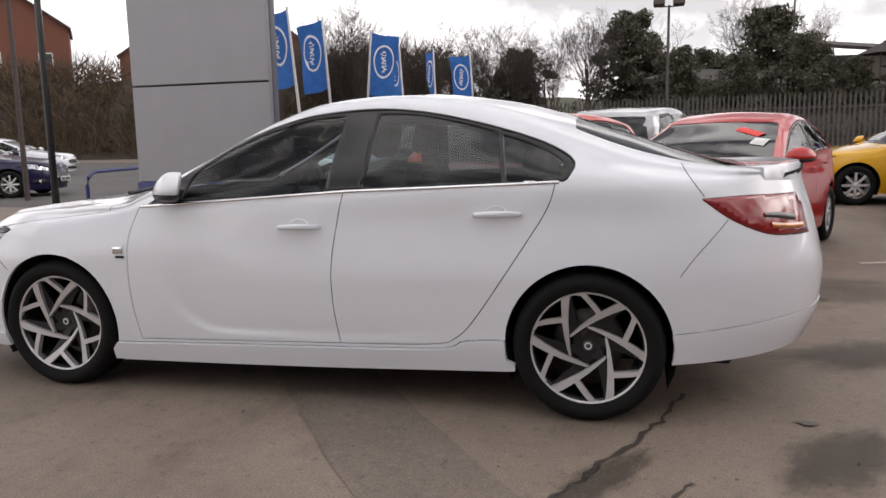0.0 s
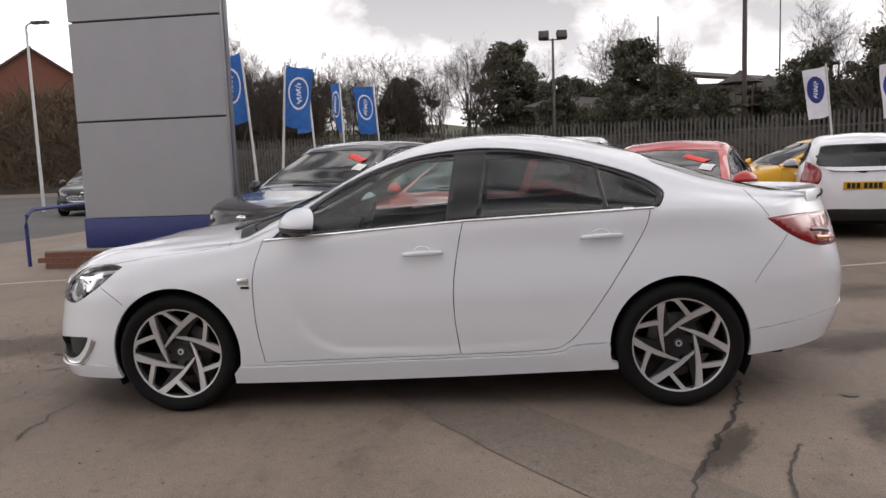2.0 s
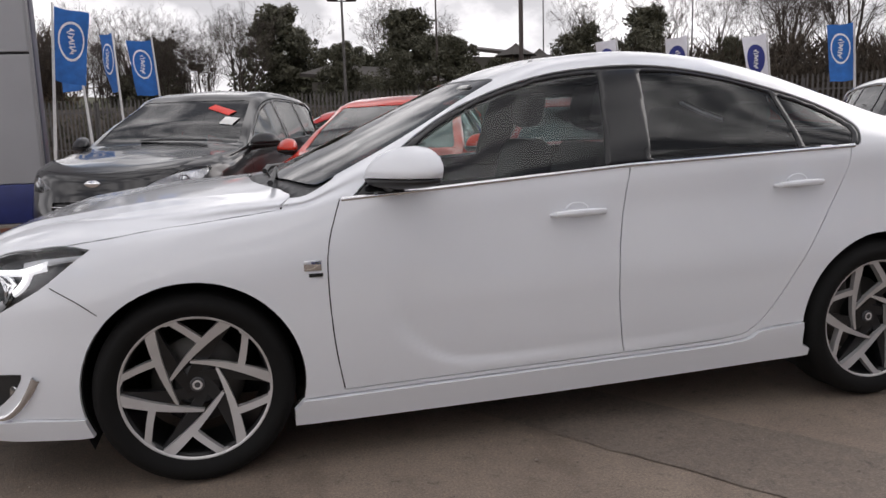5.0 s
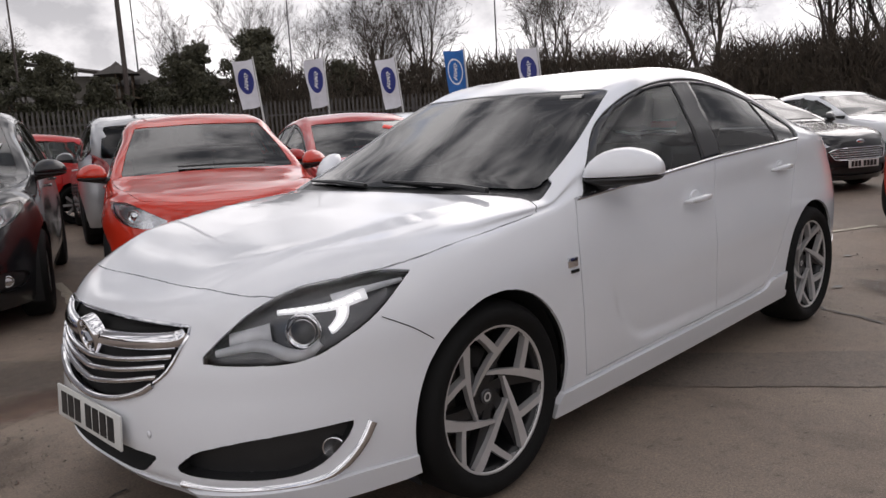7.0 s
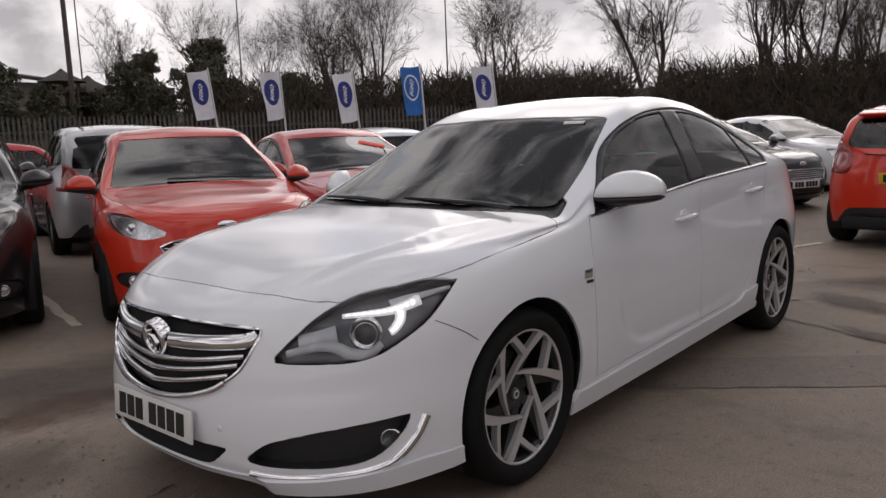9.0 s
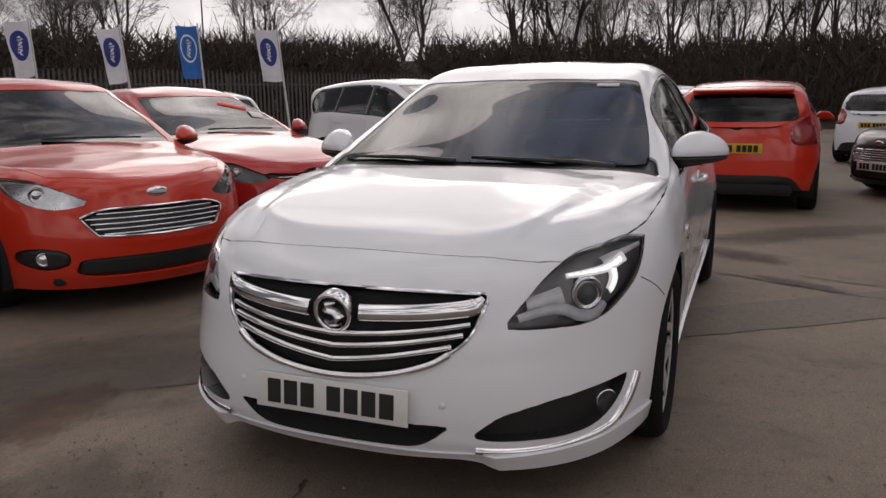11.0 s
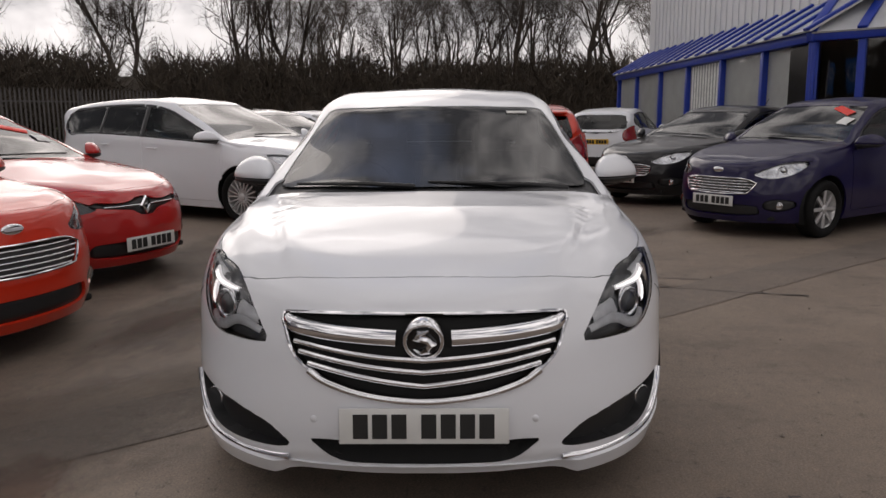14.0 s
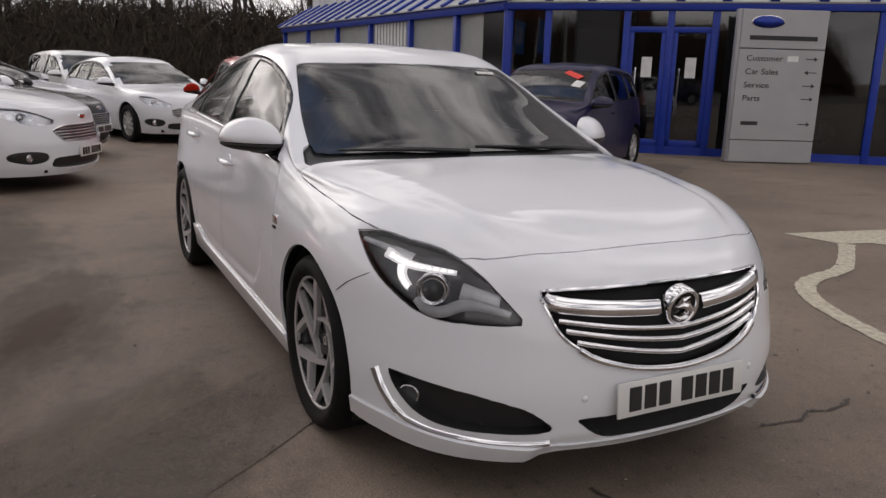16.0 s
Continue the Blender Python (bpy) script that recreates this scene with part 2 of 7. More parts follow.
FLAGWHITE = solid("white_flag_cloth", (0.68, 0.68, 0.74), 0.8, vary=0.08, scale=6)
OVAL = solid("navy_print", (0.02, 0.03, 0.20), 0.6)
WHITEPRINT = solid("white_print", (0.75, 0.76, 0.8), 0.6)
POLE = solid("painted_pole", (0.55, 0.55, 0.56), 0.45)
POLEDARK = solid("dark_pole", (0.06, 0.045, 0.04), 0.6)
GALV = solid("galvanised_steel", (0.085, 0.08, 0.078), 0.6, 0.2, 0.25)
BARK = solid("bark", (0.050, 0.038, 0.030), 0.9, vary=0.35, scale=14)
BARKGREY = solid("pale_bark", (0.085, 0.070, 0.058), 0.9, vary=0.3, scale=14)
NEEDLES = solid("evergreen_leaves", (0.070, 0.068, 0.042), 0.7, vary=0.5, scale=3)
SCRUB = solid("bramble_scrub", (0.055, 0.042, 0.030), 0.9, vary=0.4, scale=1.5)
HEDGE = solid("beech_hedge", (0.095, 0.064, 0.038), 0.9, vary=0.4, scale=1.5)
SCRUBGREEN = solid("ivy_scrub", (0.042, 0.045, 0.022), 0.85, vary=0.4, scale=1.5)
EARTH = solid("bank_earth", (0.060, 0.048, 0.036), 0.95, vary=0.4, scale=1.2, bumps=0.6)
GRASS = solid("rough_grass", (0.060, 0.060, 0.032), 0.9, vary=0.35, scale=2.5, bumps=0.6)
SLATEBLUE = solid("slate_blue_paint", (0.13, 0.135, 0.17), 0.4)
DEEPBLUE = solid("dark_blue_paint", (0.018, 0.028, 0.14), 0.4)
BRICK = solid("red_brick", (0.17, 0.066, 0.043), 0.85, vary=0.25, scale=18)
MORTAR = solid("mortar", (0.25, 0.22, 0.19), 0.9)
ROOFTILE = solid("brown_roof_tile", (0.075, 0.052, 0.045), 0.8, vary=0.25)
THATCH = solid("weathered_timber_roof", (0.052, 0.045, 0.040), 0.85, vary=0.25)
TIMBER = solid("timber", (0.12, 0.085, 0.06), 0.8, vary=0.25)
CLAD = solid("white_cladding", (0.62, 0.63, 0.65), 0.5, vary=0.04, scale=1.5)
SHOPPANEL = solid("cream_shop_panel", (0.31, 0.32, 0.31), 0.5, vary=0.12, scale=2, coat=0.6)
SHOPGLASS = glass("shop_glass", (0.30, 0.32, 0.33), 1.9)
ROOFGLASS = solid("lean_to_roof_sheet", (0.50, 0.51, 0.53), 0.3, 0.1, 0.15, 2)
SHOPDARK = solid("showroom_interior", (0.16, 0.15, 0.145), 0.7)
SIGNGREY = solid("grey_sign_panel", (0.36, 0.36, 0.37), 0.45, 0.2, 0.05, 2)
STONE = solid("rendered_wall", (0.11, 0.10, 0.088), 0.85)


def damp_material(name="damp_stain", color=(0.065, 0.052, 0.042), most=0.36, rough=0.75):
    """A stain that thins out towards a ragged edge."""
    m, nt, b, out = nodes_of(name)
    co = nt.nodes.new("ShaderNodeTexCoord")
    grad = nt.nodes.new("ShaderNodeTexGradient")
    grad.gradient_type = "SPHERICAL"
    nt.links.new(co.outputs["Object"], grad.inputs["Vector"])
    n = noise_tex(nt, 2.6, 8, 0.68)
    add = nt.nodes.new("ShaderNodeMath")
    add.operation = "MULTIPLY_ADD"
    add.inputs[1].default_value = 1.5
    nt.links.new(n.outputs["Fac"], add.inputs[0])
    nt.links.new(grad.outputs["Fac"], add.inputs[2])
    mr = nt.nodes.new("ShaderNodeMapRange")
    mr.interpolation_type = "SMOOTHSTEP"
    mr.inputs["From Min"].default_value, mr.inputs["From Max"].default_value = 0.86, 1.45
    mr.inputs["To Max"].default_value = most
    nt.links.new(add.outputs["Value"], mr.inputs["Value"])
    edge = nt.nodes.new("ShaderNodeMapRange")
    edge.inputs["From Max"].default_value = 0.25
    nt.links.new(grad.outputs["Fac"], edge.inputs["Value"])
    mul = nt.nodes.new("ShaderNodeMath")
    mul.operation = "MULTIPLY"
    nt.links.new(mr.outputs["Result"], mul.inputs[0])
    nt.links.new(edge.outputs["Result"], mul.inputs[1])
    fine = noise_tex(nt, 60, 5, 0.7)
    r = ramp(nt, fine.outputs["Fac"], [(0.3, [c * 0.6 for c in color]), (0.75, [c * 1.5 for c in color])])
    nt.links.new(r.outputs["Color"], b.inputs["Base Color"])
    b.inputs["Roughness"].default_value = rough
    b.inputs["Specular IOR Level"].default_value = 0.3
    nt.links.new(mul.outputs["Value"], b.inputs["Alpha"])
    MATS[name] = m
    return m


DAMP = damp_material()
RUSTSTAIN = damp_material("gravel_stain", (0.17, 0.10, 0.075), 0.5, 0.85)
SPLASH = damp_material("dark_dirt_stain", (0.045, 0.038, 0.032), 0.5, 0.6)


# ---- mesh helpers ----
def link(name, verts, faces, material, parent=None, label="", smooth=True, angle=None):
    me = bpy.data.meshes.new(name)
    me.from_pydata([tuple(map(float, v)) for v in verts], [], [tuple(int(i) for i in f) for f in faces])
    me.validate()
    if material:
        me.materials.append(material)
    if smooth:
        me.polygons.foreach_set("use_smooth", [True] * len(me.polygons))
        if angle:
            me.set_sharp_from_angle(angle=radians(angle))
    ob = new(name, me)
    if parent:
        ob.parent = parent
    if label:
        ob["label"] = label
    return ob


def part(name, bm, material, parent, label="", smooth=True, angle=35):
    """One mesh object out of a bmesh, under a thing or a part."""
    me = bpy.data.meshes.new(name)
    bm.to_mesh(me)
    bm.free()
    if material:
        me.materials.append(material)
    if smooth:
        me.polygons.foreach_set("use_smooth", [True] * len(me.polygons))
        me.set_sharp_from_angle(angle=radians(angle))
    ob = new(name, me)
    if parent:
        ob.parent = parent
    if label:
        ob["label"] = label
    return ob


def thing(name, label, category, group="", kind="", m=None):
    """An Empty at the base of a thing."""
    ob = new(name)
    if m:
        ob.matrix_basis = m
    return tagged(ob, label, category, group, kind)


def bm_box(bm, x0, x1, y0, y1, z0, z1, m=None, bevel=0.0):
    vs = [bm.verts.new((x, y, z)) for z in (z0, z1) for y in (y0, y1) for x in (x0, x1)]
    fs = [bm.faces.new([vs[i] for i in q]) for q in ((0, 2, 3, 1), (4, 5, 7, 6), (0, 1, 5, 4), (2, 6, 7, 3), (0, 4, 6, 2), (1, 3, 7, 5))]
    if bevel:
        made = bmesh.ops.bevel(bm, geom=list({e for f in fs for e in f.edges}), offset=bevel, segments=2, affect="EDGES", profile=0.5)
        vs = list({v for v in made["verts"]} | {v for v in vs if v.is_valid})
    if m:
        bmesh.ops.transform(bm, matrix=m, verts=[v for v in vs if v.is_valid])
    return bm


def box(*a, **k):
    return bm_box(bmesh.new(), *a, **k)


def bm_tube(bm, points, radii, sides=8, cap=True):
    """A tube along points."""
    rings = []
    n = len(points)
    pts = [Vector(p) for p in points]
    up = Vector((0, 0, 1))
    for i, p in enumerate(pts):
        d = (pts[min(i + 1, n - 1)] - pts[max(i - 1, 0)]).normalized()
        a = d.cross(up if abs(d.z) < 0.9 else Vector((1, 0, 0))).normalized()
        b = d.cross(a).normalized()
        r = radii[i] if hasattr(radii, "__len__") else radii
        rings.append([bm.verts.new(p + (a * math.cos(k * math.tau / sides) + b * math.sin(k * math.tau / sides)) * r) for k in range(sides)])
    for q, w in zip(rings, rings[1:]):
        for k in range(sides):
            bm.faces.new((q[k], q[(k + 1) % sides], w[(k + 1) % sides], w[k]))
    if cap:
        bm.faces.new(rings[0][::-1])
        bm.faces.new(rings[-1])
    return bm


def tube(points, radii, sides=8):
    return bm_tube(bmesh.new(), points, radii, sides)


def lathe(profile, segs, axis="y"):
    """A ring surface round the y axis from (radius, y) pairs."""
    verts, faces = [], []
    n = len(profile)
    for k in range(segs):
        a = k * math.tau / segs
        for r, y in profile:
            verts.append((r * math.cos(a), y, r * math.sin(a)))
    for k in range(segs):
        for i in range(n - 1):
            a, b = k * n + i, ((k + 1) % segs) * n + i
            faces.append((a, a + 1, b + 1, b))
    return verts, faces


def prism(outline, y0, y1):
    """A plate out of an outline in x and z, from y0 to y1."""
    bm = bmesh.new()
    a = [bm.verts.new((x, y0, z)) for x, z in outline]
    b = [bm.verts.new((x, y1, z)) for x, z in outline]
    n = len(outline)
    bm.faces.new(a)
    bm.faces.new(b[::-1])
    for i in range(n):
        bm.faces.new((a[i], b[i], b[(i + 1) % n], a[(i + 1) % n]))
    bmesh.ops.recalc_face_normals(bm, faces=bm.faces)
    return bm


def pchip(points):
    """A smooth curve through (x, y) pairs that never overshoots them."""
    xs, ys = np.array([p[0] for p in points], float), np.array([p[1] for p in points], float)
    h, d = np.diff(xs), np.diff(ys) / np.diff(xs)
    m = np.zeros(len(xs))
    if len(xs) > 2:
        w1, w2 = 2 * h[1:] + h[:-1], h[1:] + 2 * h[:-1]
        ok = d[:-1] * d[1:] > 0
        m[1:-1][ok] = ((w1 + w2)[ok]) / (w1[ok] / d[:-1][ok] + w2[ok] / d[1:][ok])
    m[0], m[-1] = d[0], d[-1]

    def f(x):
        x = np.clip(np.asarray(x, float), xs[0], xs[-1])
        i = np.clip(np.searchsorted(xs, x) - 1, 0, len(h) - 1)
        t = (x - xs[i]) / h[i]
        return (2 * t**3 - 3 * t**2 + 1) * ys[i] + (t**3 - 2 * t**2 + t) * h[i] * m[i] + (-2 * t**3 + 3 * t**2) * ys[i + 1] + (t**3 - t**2) * h[i] * m[i + 1]

    return f


def closed_curve(points, each=14):
    """A closed smooth curve; a point given twice is a corner."""
    p = np.array(points, float)
    n = len(p)
    out = []
    for i in range(n):
        p0, p1, p2, p3 = p[i - 1], p[i], p[(i + 1) % n], p[(i + 2) % n]
        if np.allclose(p1, p2):
            continue
        for t in np.arange(each) / each:
            out.append(0.5 * (2 * p1 + (p2 - p0) * t + (2 * p0 - 5 * p1 + 4 * p2 - p3) * t**2 + (3 * p1 - p0 - 3 * p2 + p3) * t**3))
    return np.array(out)


def inside(poly, pts):
    x, y = pts[:, 0], pts[:, 1]
    c = np.zeros(len(pts), bool)
    for (x1, y1), (x2, y2) in zip(poly, np.roll(poly, -1, axis=0)):
        if y1 != y2:
            c ^= ((y1 > y) != (y2 > y)) & (x < (x2 - x1) * (y - y1) / (y2 - y1) + x1)
    return c


from mathutils.bvhtree import BVHTree


# ---- car bodies ----
# A body is one smooth surface, drawn by curves: plan, front, rear, shoulder, roof rail and centre line.
# The front of a car looks along -x; x = 0 is midway between the axles.
def body_grid(s, q):
    nf, ns, nr = int(46 * q), int(132 * q), int(46 * q)
    e, er, xa, xb = s["e"], s["er"], s["xa"], s["xb"]
    front, rear, wide, taper = pchip(s["front"]), pchip(s["rear"]), pchip(s["wide"]), pchip(s["taper"])
    low, sh_z, sh_y, top = pchip(s["low"]), pchip(s["shoulder_z"]), pchip(s["shoulder_y"]), pchip(s["top"])
    rail_y, rail_z = pchip(s["rail_y"]), pchip(s["rail_z"])
    xf5, xr5, xfm, xrm = s["top"][0][0], s["top"][-1][0], min(p[1] for p in s["front"]), max(p[1] for p in s["rear"])
    pf, pr = np.linspace(0, np.pi / 2, nf, endpoint=False), np.linspace(np.pi / 2, 0, nr + 1)[1:]
    cf, sf = np.cos(pf) ** (2 / e), np.sin(pf) ** (2 / e)
    low_e = s.get("low_e", e)
    cr, sr = np.cos(pr) ** (2 / er), np.sin(pr) ** (2 / er)
    xs = np.linspace(xa, xb, ns)

    def along(f, r):
        return np.concatenate([xa - (xa - f) * cf, xs, xb + (r - xb) * cr])

    across = np.concatenate([sf, np.ones(ns), sr])
    xref = along(xfm, xrm)
    z0, z5 = low(xref), sh_z(np.clip(xref, xf5, xr5))
    rows = []
    for frac in (0.0, 0.12, 0.2, 0.3, 0.42, 0.55, 0.8):
        z = z0 + (z5 - z0) * frac
        ei = low_e + (e - low_e) * min(1.0, frac / 0.7)
        x = np.concatenate([xa - (xa - front(z[:nf])) * np.cos(pf) ** (2 / ei), xs, xb + (rear(z[nf + ns:]) - xb) * cr])
        spread = np.concatenate([np.sin(pf) ** (2 / ei), np.ones(ns), sr])
        y = wide(z) * taper(xref) * spread
        rows.append(np.stack([x, y, z], 1))
    x5 = along(xf5, xr5)
    y5, z5 = sh_y(x5) * across, sh_z(x5)
    rows.append(np.stack([x5, y5, z5], 1))
    zc = top(x5)
    yr = np.minimum(rail_y(x5), 0.93 * y5)
    zr = rail_z(x5)
    cab = np.clip((zr - z5) / 0.3, 0, 1)
    bulge = s.get("bulge", 0.022)
    up = [np.stack([x5, 0.5 * (y5 + yr) + bulge * cab, 0.5 * (z5 + zr) + 0.01 * cab], 1), np.stack([x5, yr, zr], 1),
          np.stack([x5, 0.55 * yr, zr + (zc - zr) * 0.72], 1), np.stack([x5, 0 * yr, zc], 1)]
    # over the nose the ribs fan out from the front edge to the centre line
    xs0 = xf5 + 0.62 * (xa - xf5)
    for i in range(nf):
        t = (pf[i] / (np.pi / 2)) ** 1.5
        x9 = xa - (xa - xs0) * cf[i]
        for k, w in enumerate((0.22, 0.46, 0.74, 1.0)):
            x = x5[i] + (x9 - x5[i]) * w
            yo = float(sh_y(x)) * max(1e-4, 1 - ((xa - x) / (xa - xf5)) ** e) ** (1 / e)
            r_y = min(float(rail_y(x)), 0.9 * yo)
            y = (1 - t) * y5[i] * (1 - w) + t * up[k][i, 1]
            c_, r_ = float(top(x)), float(rail_z(x))
            z = float(pchip([(0, c_), (0.55 * r_y, r_ + (c_ - r_) * 0.72), (r_y, r_), (yo + 1e-3, float(sh_z(x)))])(y))
            up[k][i] = (x, y, z)
    rows += up
    rows = np.array(rows)
    mirror = rows[-2] * [1, -1, 1]
    ctrl = np.concatenate([[2 * rows[0] - rows[1]], rows, [mirror]])
    per = [max(2, int(k * q)) for k in (6, 5, 6, 6, 6, 11, 8, 13, 11, 8, 8)]
    out = []
    for k, n in enumerate(per):
        a, b, c, d = ctrl[k], ctrl[k + 1], ctrl[k + 2], ctrl[k + 3]
        for t in np.arange(n) / n:
            out.append(0.5 * (2 * b + (c - a) * t + (2 * a - 5 * b + 4 * c - d) * t**2 + (3 * b - a - 3 * c + d) * t**3))
    out.append(rows[-1])
    g = np.array(out).transpose(1, 0, 2)
    if "bonnet_crease" in s:
        # the middle of the bonnet stands proud between two creases
        x, y, z = g[..., 0], g[..., 1], g[..., 2]
        yc = np.interp(x, [p[0] for p in s["bonnet_crease"]], [p[1] for p in s["bonnet_crease"]])
        t = np.clip((yc - np.abs(y)) / 0.024, 0, 1)
        fade = np.clip((x + 2.13) / 0.25, 0, 1) * np.clip((-1.10 - x) / 0.35, 0, 1)
        g[..., 2] = np.where((z > 0.8) & (x < -1.1), z + 0.015 * fade * t * t * (3 - 2 * t) * np.exp(-np.maximum(0, yc - np.abs(y) - 0.035) / 0.35), z)
    if "scallop" in s:
        # a sunken flank above a curved crease
        crease = np.array(curve_points(s["scallop"], 12))
        x, z = g[..., 0], g[..., 2]
        d2 = (x[..., None] - crease[:, 0]) ** 2 + (z[..., None] - crease[:, 1]) ** 2
        k = d2.argmin(-1)
        dist = np.sqrt(d2.min(-1))
        run = k / (len(crease) - 1)
        within = (z > np.interp(x, crease[:, 0], crease[:, 1])) & (x > crease[0, 0])
        fade = np.clip(run / 0.22, 0, 1) * np.clip((1 - run) / 0.45, 0, 1)
        step = np.clip(dist / 0.035, 0, 1)
        depth = np.where(within & (z < 0.9) & (np.abs(g[..., 1]) > 0.6), 0.017 * fade * step * step * (3 - 2 * step) * np.exp(-dist / 0.16), 0.0)
        g[..., 1] -= depth
    g[0, :, 1] = g[-1, :, 1] = 0
    g[:, -1, 1] = 0
    return g


class Body:
    """One half of a body (y > 0), cut into panels by outlines."""

    def __init__(self, s, q):
        g = body_grid(s, q)
        nu, nv, _ = g.shape
        self.v = g.reshape(-1, 3).copy()
        self.tu, self.tv = (np.gradient(g, axis=k).reshape(-1, 3) for k in (0, 1))
        n = np.cross(self.tv, self.tu)
        n /= np.linalg.norm(n, axis=1)[:, None] + 1e-9
        bad = np.linalg.norm(n, axis=1) < 0.5
        n[bad] = (0, 0, 1)
        if n[(nu // 2) * nv + nv // 3][1] < 0:
            n = -n
        self.n = n
        i, j = np.meshgrid(np.arange(nu - 1), np.arange(nv - 1), indexing="ij")
        a = (i * nv + j).ravel()
        self.f = np.stack([a, a + nv, a + nv + 1, a + 1], 1)
        fn = np.cross(self.v[self.f[:, 1]] - self.v[self.f[:, 0]], self.v[self.f[:, 3]] - self.v[self.f[:, 0]])
        if (fn * self.n[self.f[:, 0]]).sum() < 0:
            self.f = self.f[:, ::-1].copy()
        self.label = np.array(["body"] * len(self.f), dtype=object)
        self.seam = np.abs(self.v[:, 1]) < 1e-6
        full = [tuple(p) for p in self.v] + [(x, -y, z) for x, y, z in self.v]
        m = len(self.v)
        polys = [tuple(map(int, f)) for f in self.f] + [tuple(int(k) + m for k in f[::-1]) for f in self.f]
        self.tree = BVHTree.FromPolygons(full, polys)

    def proj(self, p, plane):
        if plane == "top":
            return p[:, :2]
        c, s_ = math.cos(radians(plane)), math.sin(radians(plane))
        return np.stack([p[:, 0] * c + p[:, 1] * s_, p[:, 2]], 1)

    def mark(self, label, points, plane, where, over=None, reach=0.035, snap=True):
        """Gives the faces inside an outline a label, and draws the edge onto the outline."""
        if not isinstance(points, np.ndarray) and -0.1 in points[0] and -0.1 in points[-1]:
            points = [points[0], *points, points[-1]]
        poly = closed_curve(points) if not isinstance(points, np.ndarray) else points
        c = self.v[self.f].mean(1)
        hit = inside(poly, self.proj(c, plane)) & where(c)
        if over:
            hit &= np.isin(self.label, over)
        self.label[hit] = label
        if not snap or not hit.any():
            return
        rest = where(c) & ~hit
        ids = np.intersect1d(self.f[hit].ravel(), self.f[rest].ravel())
        p = self.proj(self.v[ids], plane)
        a, b = poly, np.roll(poly, -1, axis=0)
        ab = b - a
        t = np.clip(((p[:, None] - a) * ab).sum(-1) / ((ab**2).sum(-1) + 1e-12), 0, 1)
        near = a + ab * t[..., None]
        k = ((near - p[:, None]) ** 2).sum(-1).argmin(1)
        d = near[np.arange(len(p)), k] - p
        tu, tv = self.tu[ids], self.tv[ids]
        if plane == "top":
            mu, mv = tu[:, :2], tv[:, :2]
        else:
            mu, mv = self.proj(tu, plane), self.proj(tv, plane)
        det = mu[:, 0] * mv[:, 1] - mu[:, 1] * mv[:, 0]
        ok = (np.abs(det) > 1e-9) & (np.linalg.norm(d, axis=1) < reach)
        det = np.where(ok, det, 1)
        al, be = (d[:, 0] * mv[:, 1] - d[:, 1] * mv[:, 0]) / det, (mu[:, 0] * d[:, 1] - mu[:, 1] * d[:, 0]) / det
        al, be = np.clip(al, -1.4, 1.4), np.clip(be, -1.4, 1.4)
        self.v[ids[ok]] += (al[:, None] * tu + be[:, None] * tv)[ok]
        self.v[self.seam, 1] = 0

    def panel(self, labels, side=0, gap=0.0025, rim=0.012, sink=0.0):
        """Vertices and faces of a panel. side 0: both halves as one; 1: y > 0; -1: y < 0."""
        f = self.f[np.isin(self.label, labels)]
        ids, inv = np.unique(f.ravel(), return_inverse=True)
        f = inv.reshape(-1, 4)
        v, n, seam = self.v[ids].copy(), self.n[ids], self.seam[ids]
        e = np.concatenate([f[:, [k, (k + 1) % 4]] for k in range(4)])
        key = np.sort(e, 1)
        _, first, count = np.unique(key[:, 0] * len(ids) + key[:, 1], return_index=True, return_counts=True)
        edge = e[first[count == 1]]
        edge = edge[~(seam[edge[:, 0]] & seam[edge[:, 1]])]
        rimid = np.unique(edge)
        if gap and len(rimid):
            cen = v[f].mean(1)
            acc = np.zeros_like(v)
            for k in range(4):
                np.add.at(acc, f[:, k], cen - v[f[:, k]])
            d = acc[rimid]
            d[seam[rimid], 1] = 0
            v[rimid] += gap * d / (np.linalg.norm(d, axis=1)[:, None] + 1e-9)
        v = v - n * sink
        faces = [tuple(x) for x in f]
        if rim and len(rimid):
            base = len(v)
            low = v[rimid] - n[rimid] * rim
            look_up = {int(k): base + i for i, k in enumerate(rimid)}
            v = np.concatenate([v, low])
            seam = np.concatenate([seam, seam[rimid]])
            faces += [(int(b), int(a), look_up[int(a)], look_up[int(b)]) for a, b in edge]
        if side == 1:
            return v, faces
        w = v * [1, -1, 1]
        if side == -1:
            return w, [x[::-1] for x in faces]
        m = len(v)
        other = np.where(seam, np.arange(m), np.arange(m) + m)
        return np.concatenate([v, w]), faces + [tuple(int(other[k]) for k in x[::-1]) for x in faces]

    def loop(self, label):
        """The rim of a panel on the y > 0 side as ordered points and normals."""
        f = self.f[self.label == label]
        e = np.concatenate([f[:, [k, (k + 1) % 4]] for k in range(4)])
        key = np.sort(e, 1)
        _, first, count = np.unique(key[:, 0] * len(self.v) + key[:, 1], return_index=True, return_counts=True)
        nxt = {int(a): int(b) for a, b in e[first[count == 1]]}
        start = next((a for a in nxt if self.seam[a] and not self.seam[nxt[a]]), next(iter(nxt)))
        out, a = [start], start
        while a in nxt and nxt[a] != start and len(out) <= len(nxt):
            a = nxt[a]
            if self.seam[a] and self.seam[out[-1]]:
                break
            out.append(a)
        return out

    def front_x(self, y, z):
        h = self.tree.ray_cast((-6, y, z), (1, 0, 0))[0]
        return h if h else Vector((-2.2, y, z))

    def rear_x(self, y, z):
        h = self.tree.ray_cast((6, y, z), (-1, 0, 0))[0]
        return h if h else Vector((2.2, y, z))

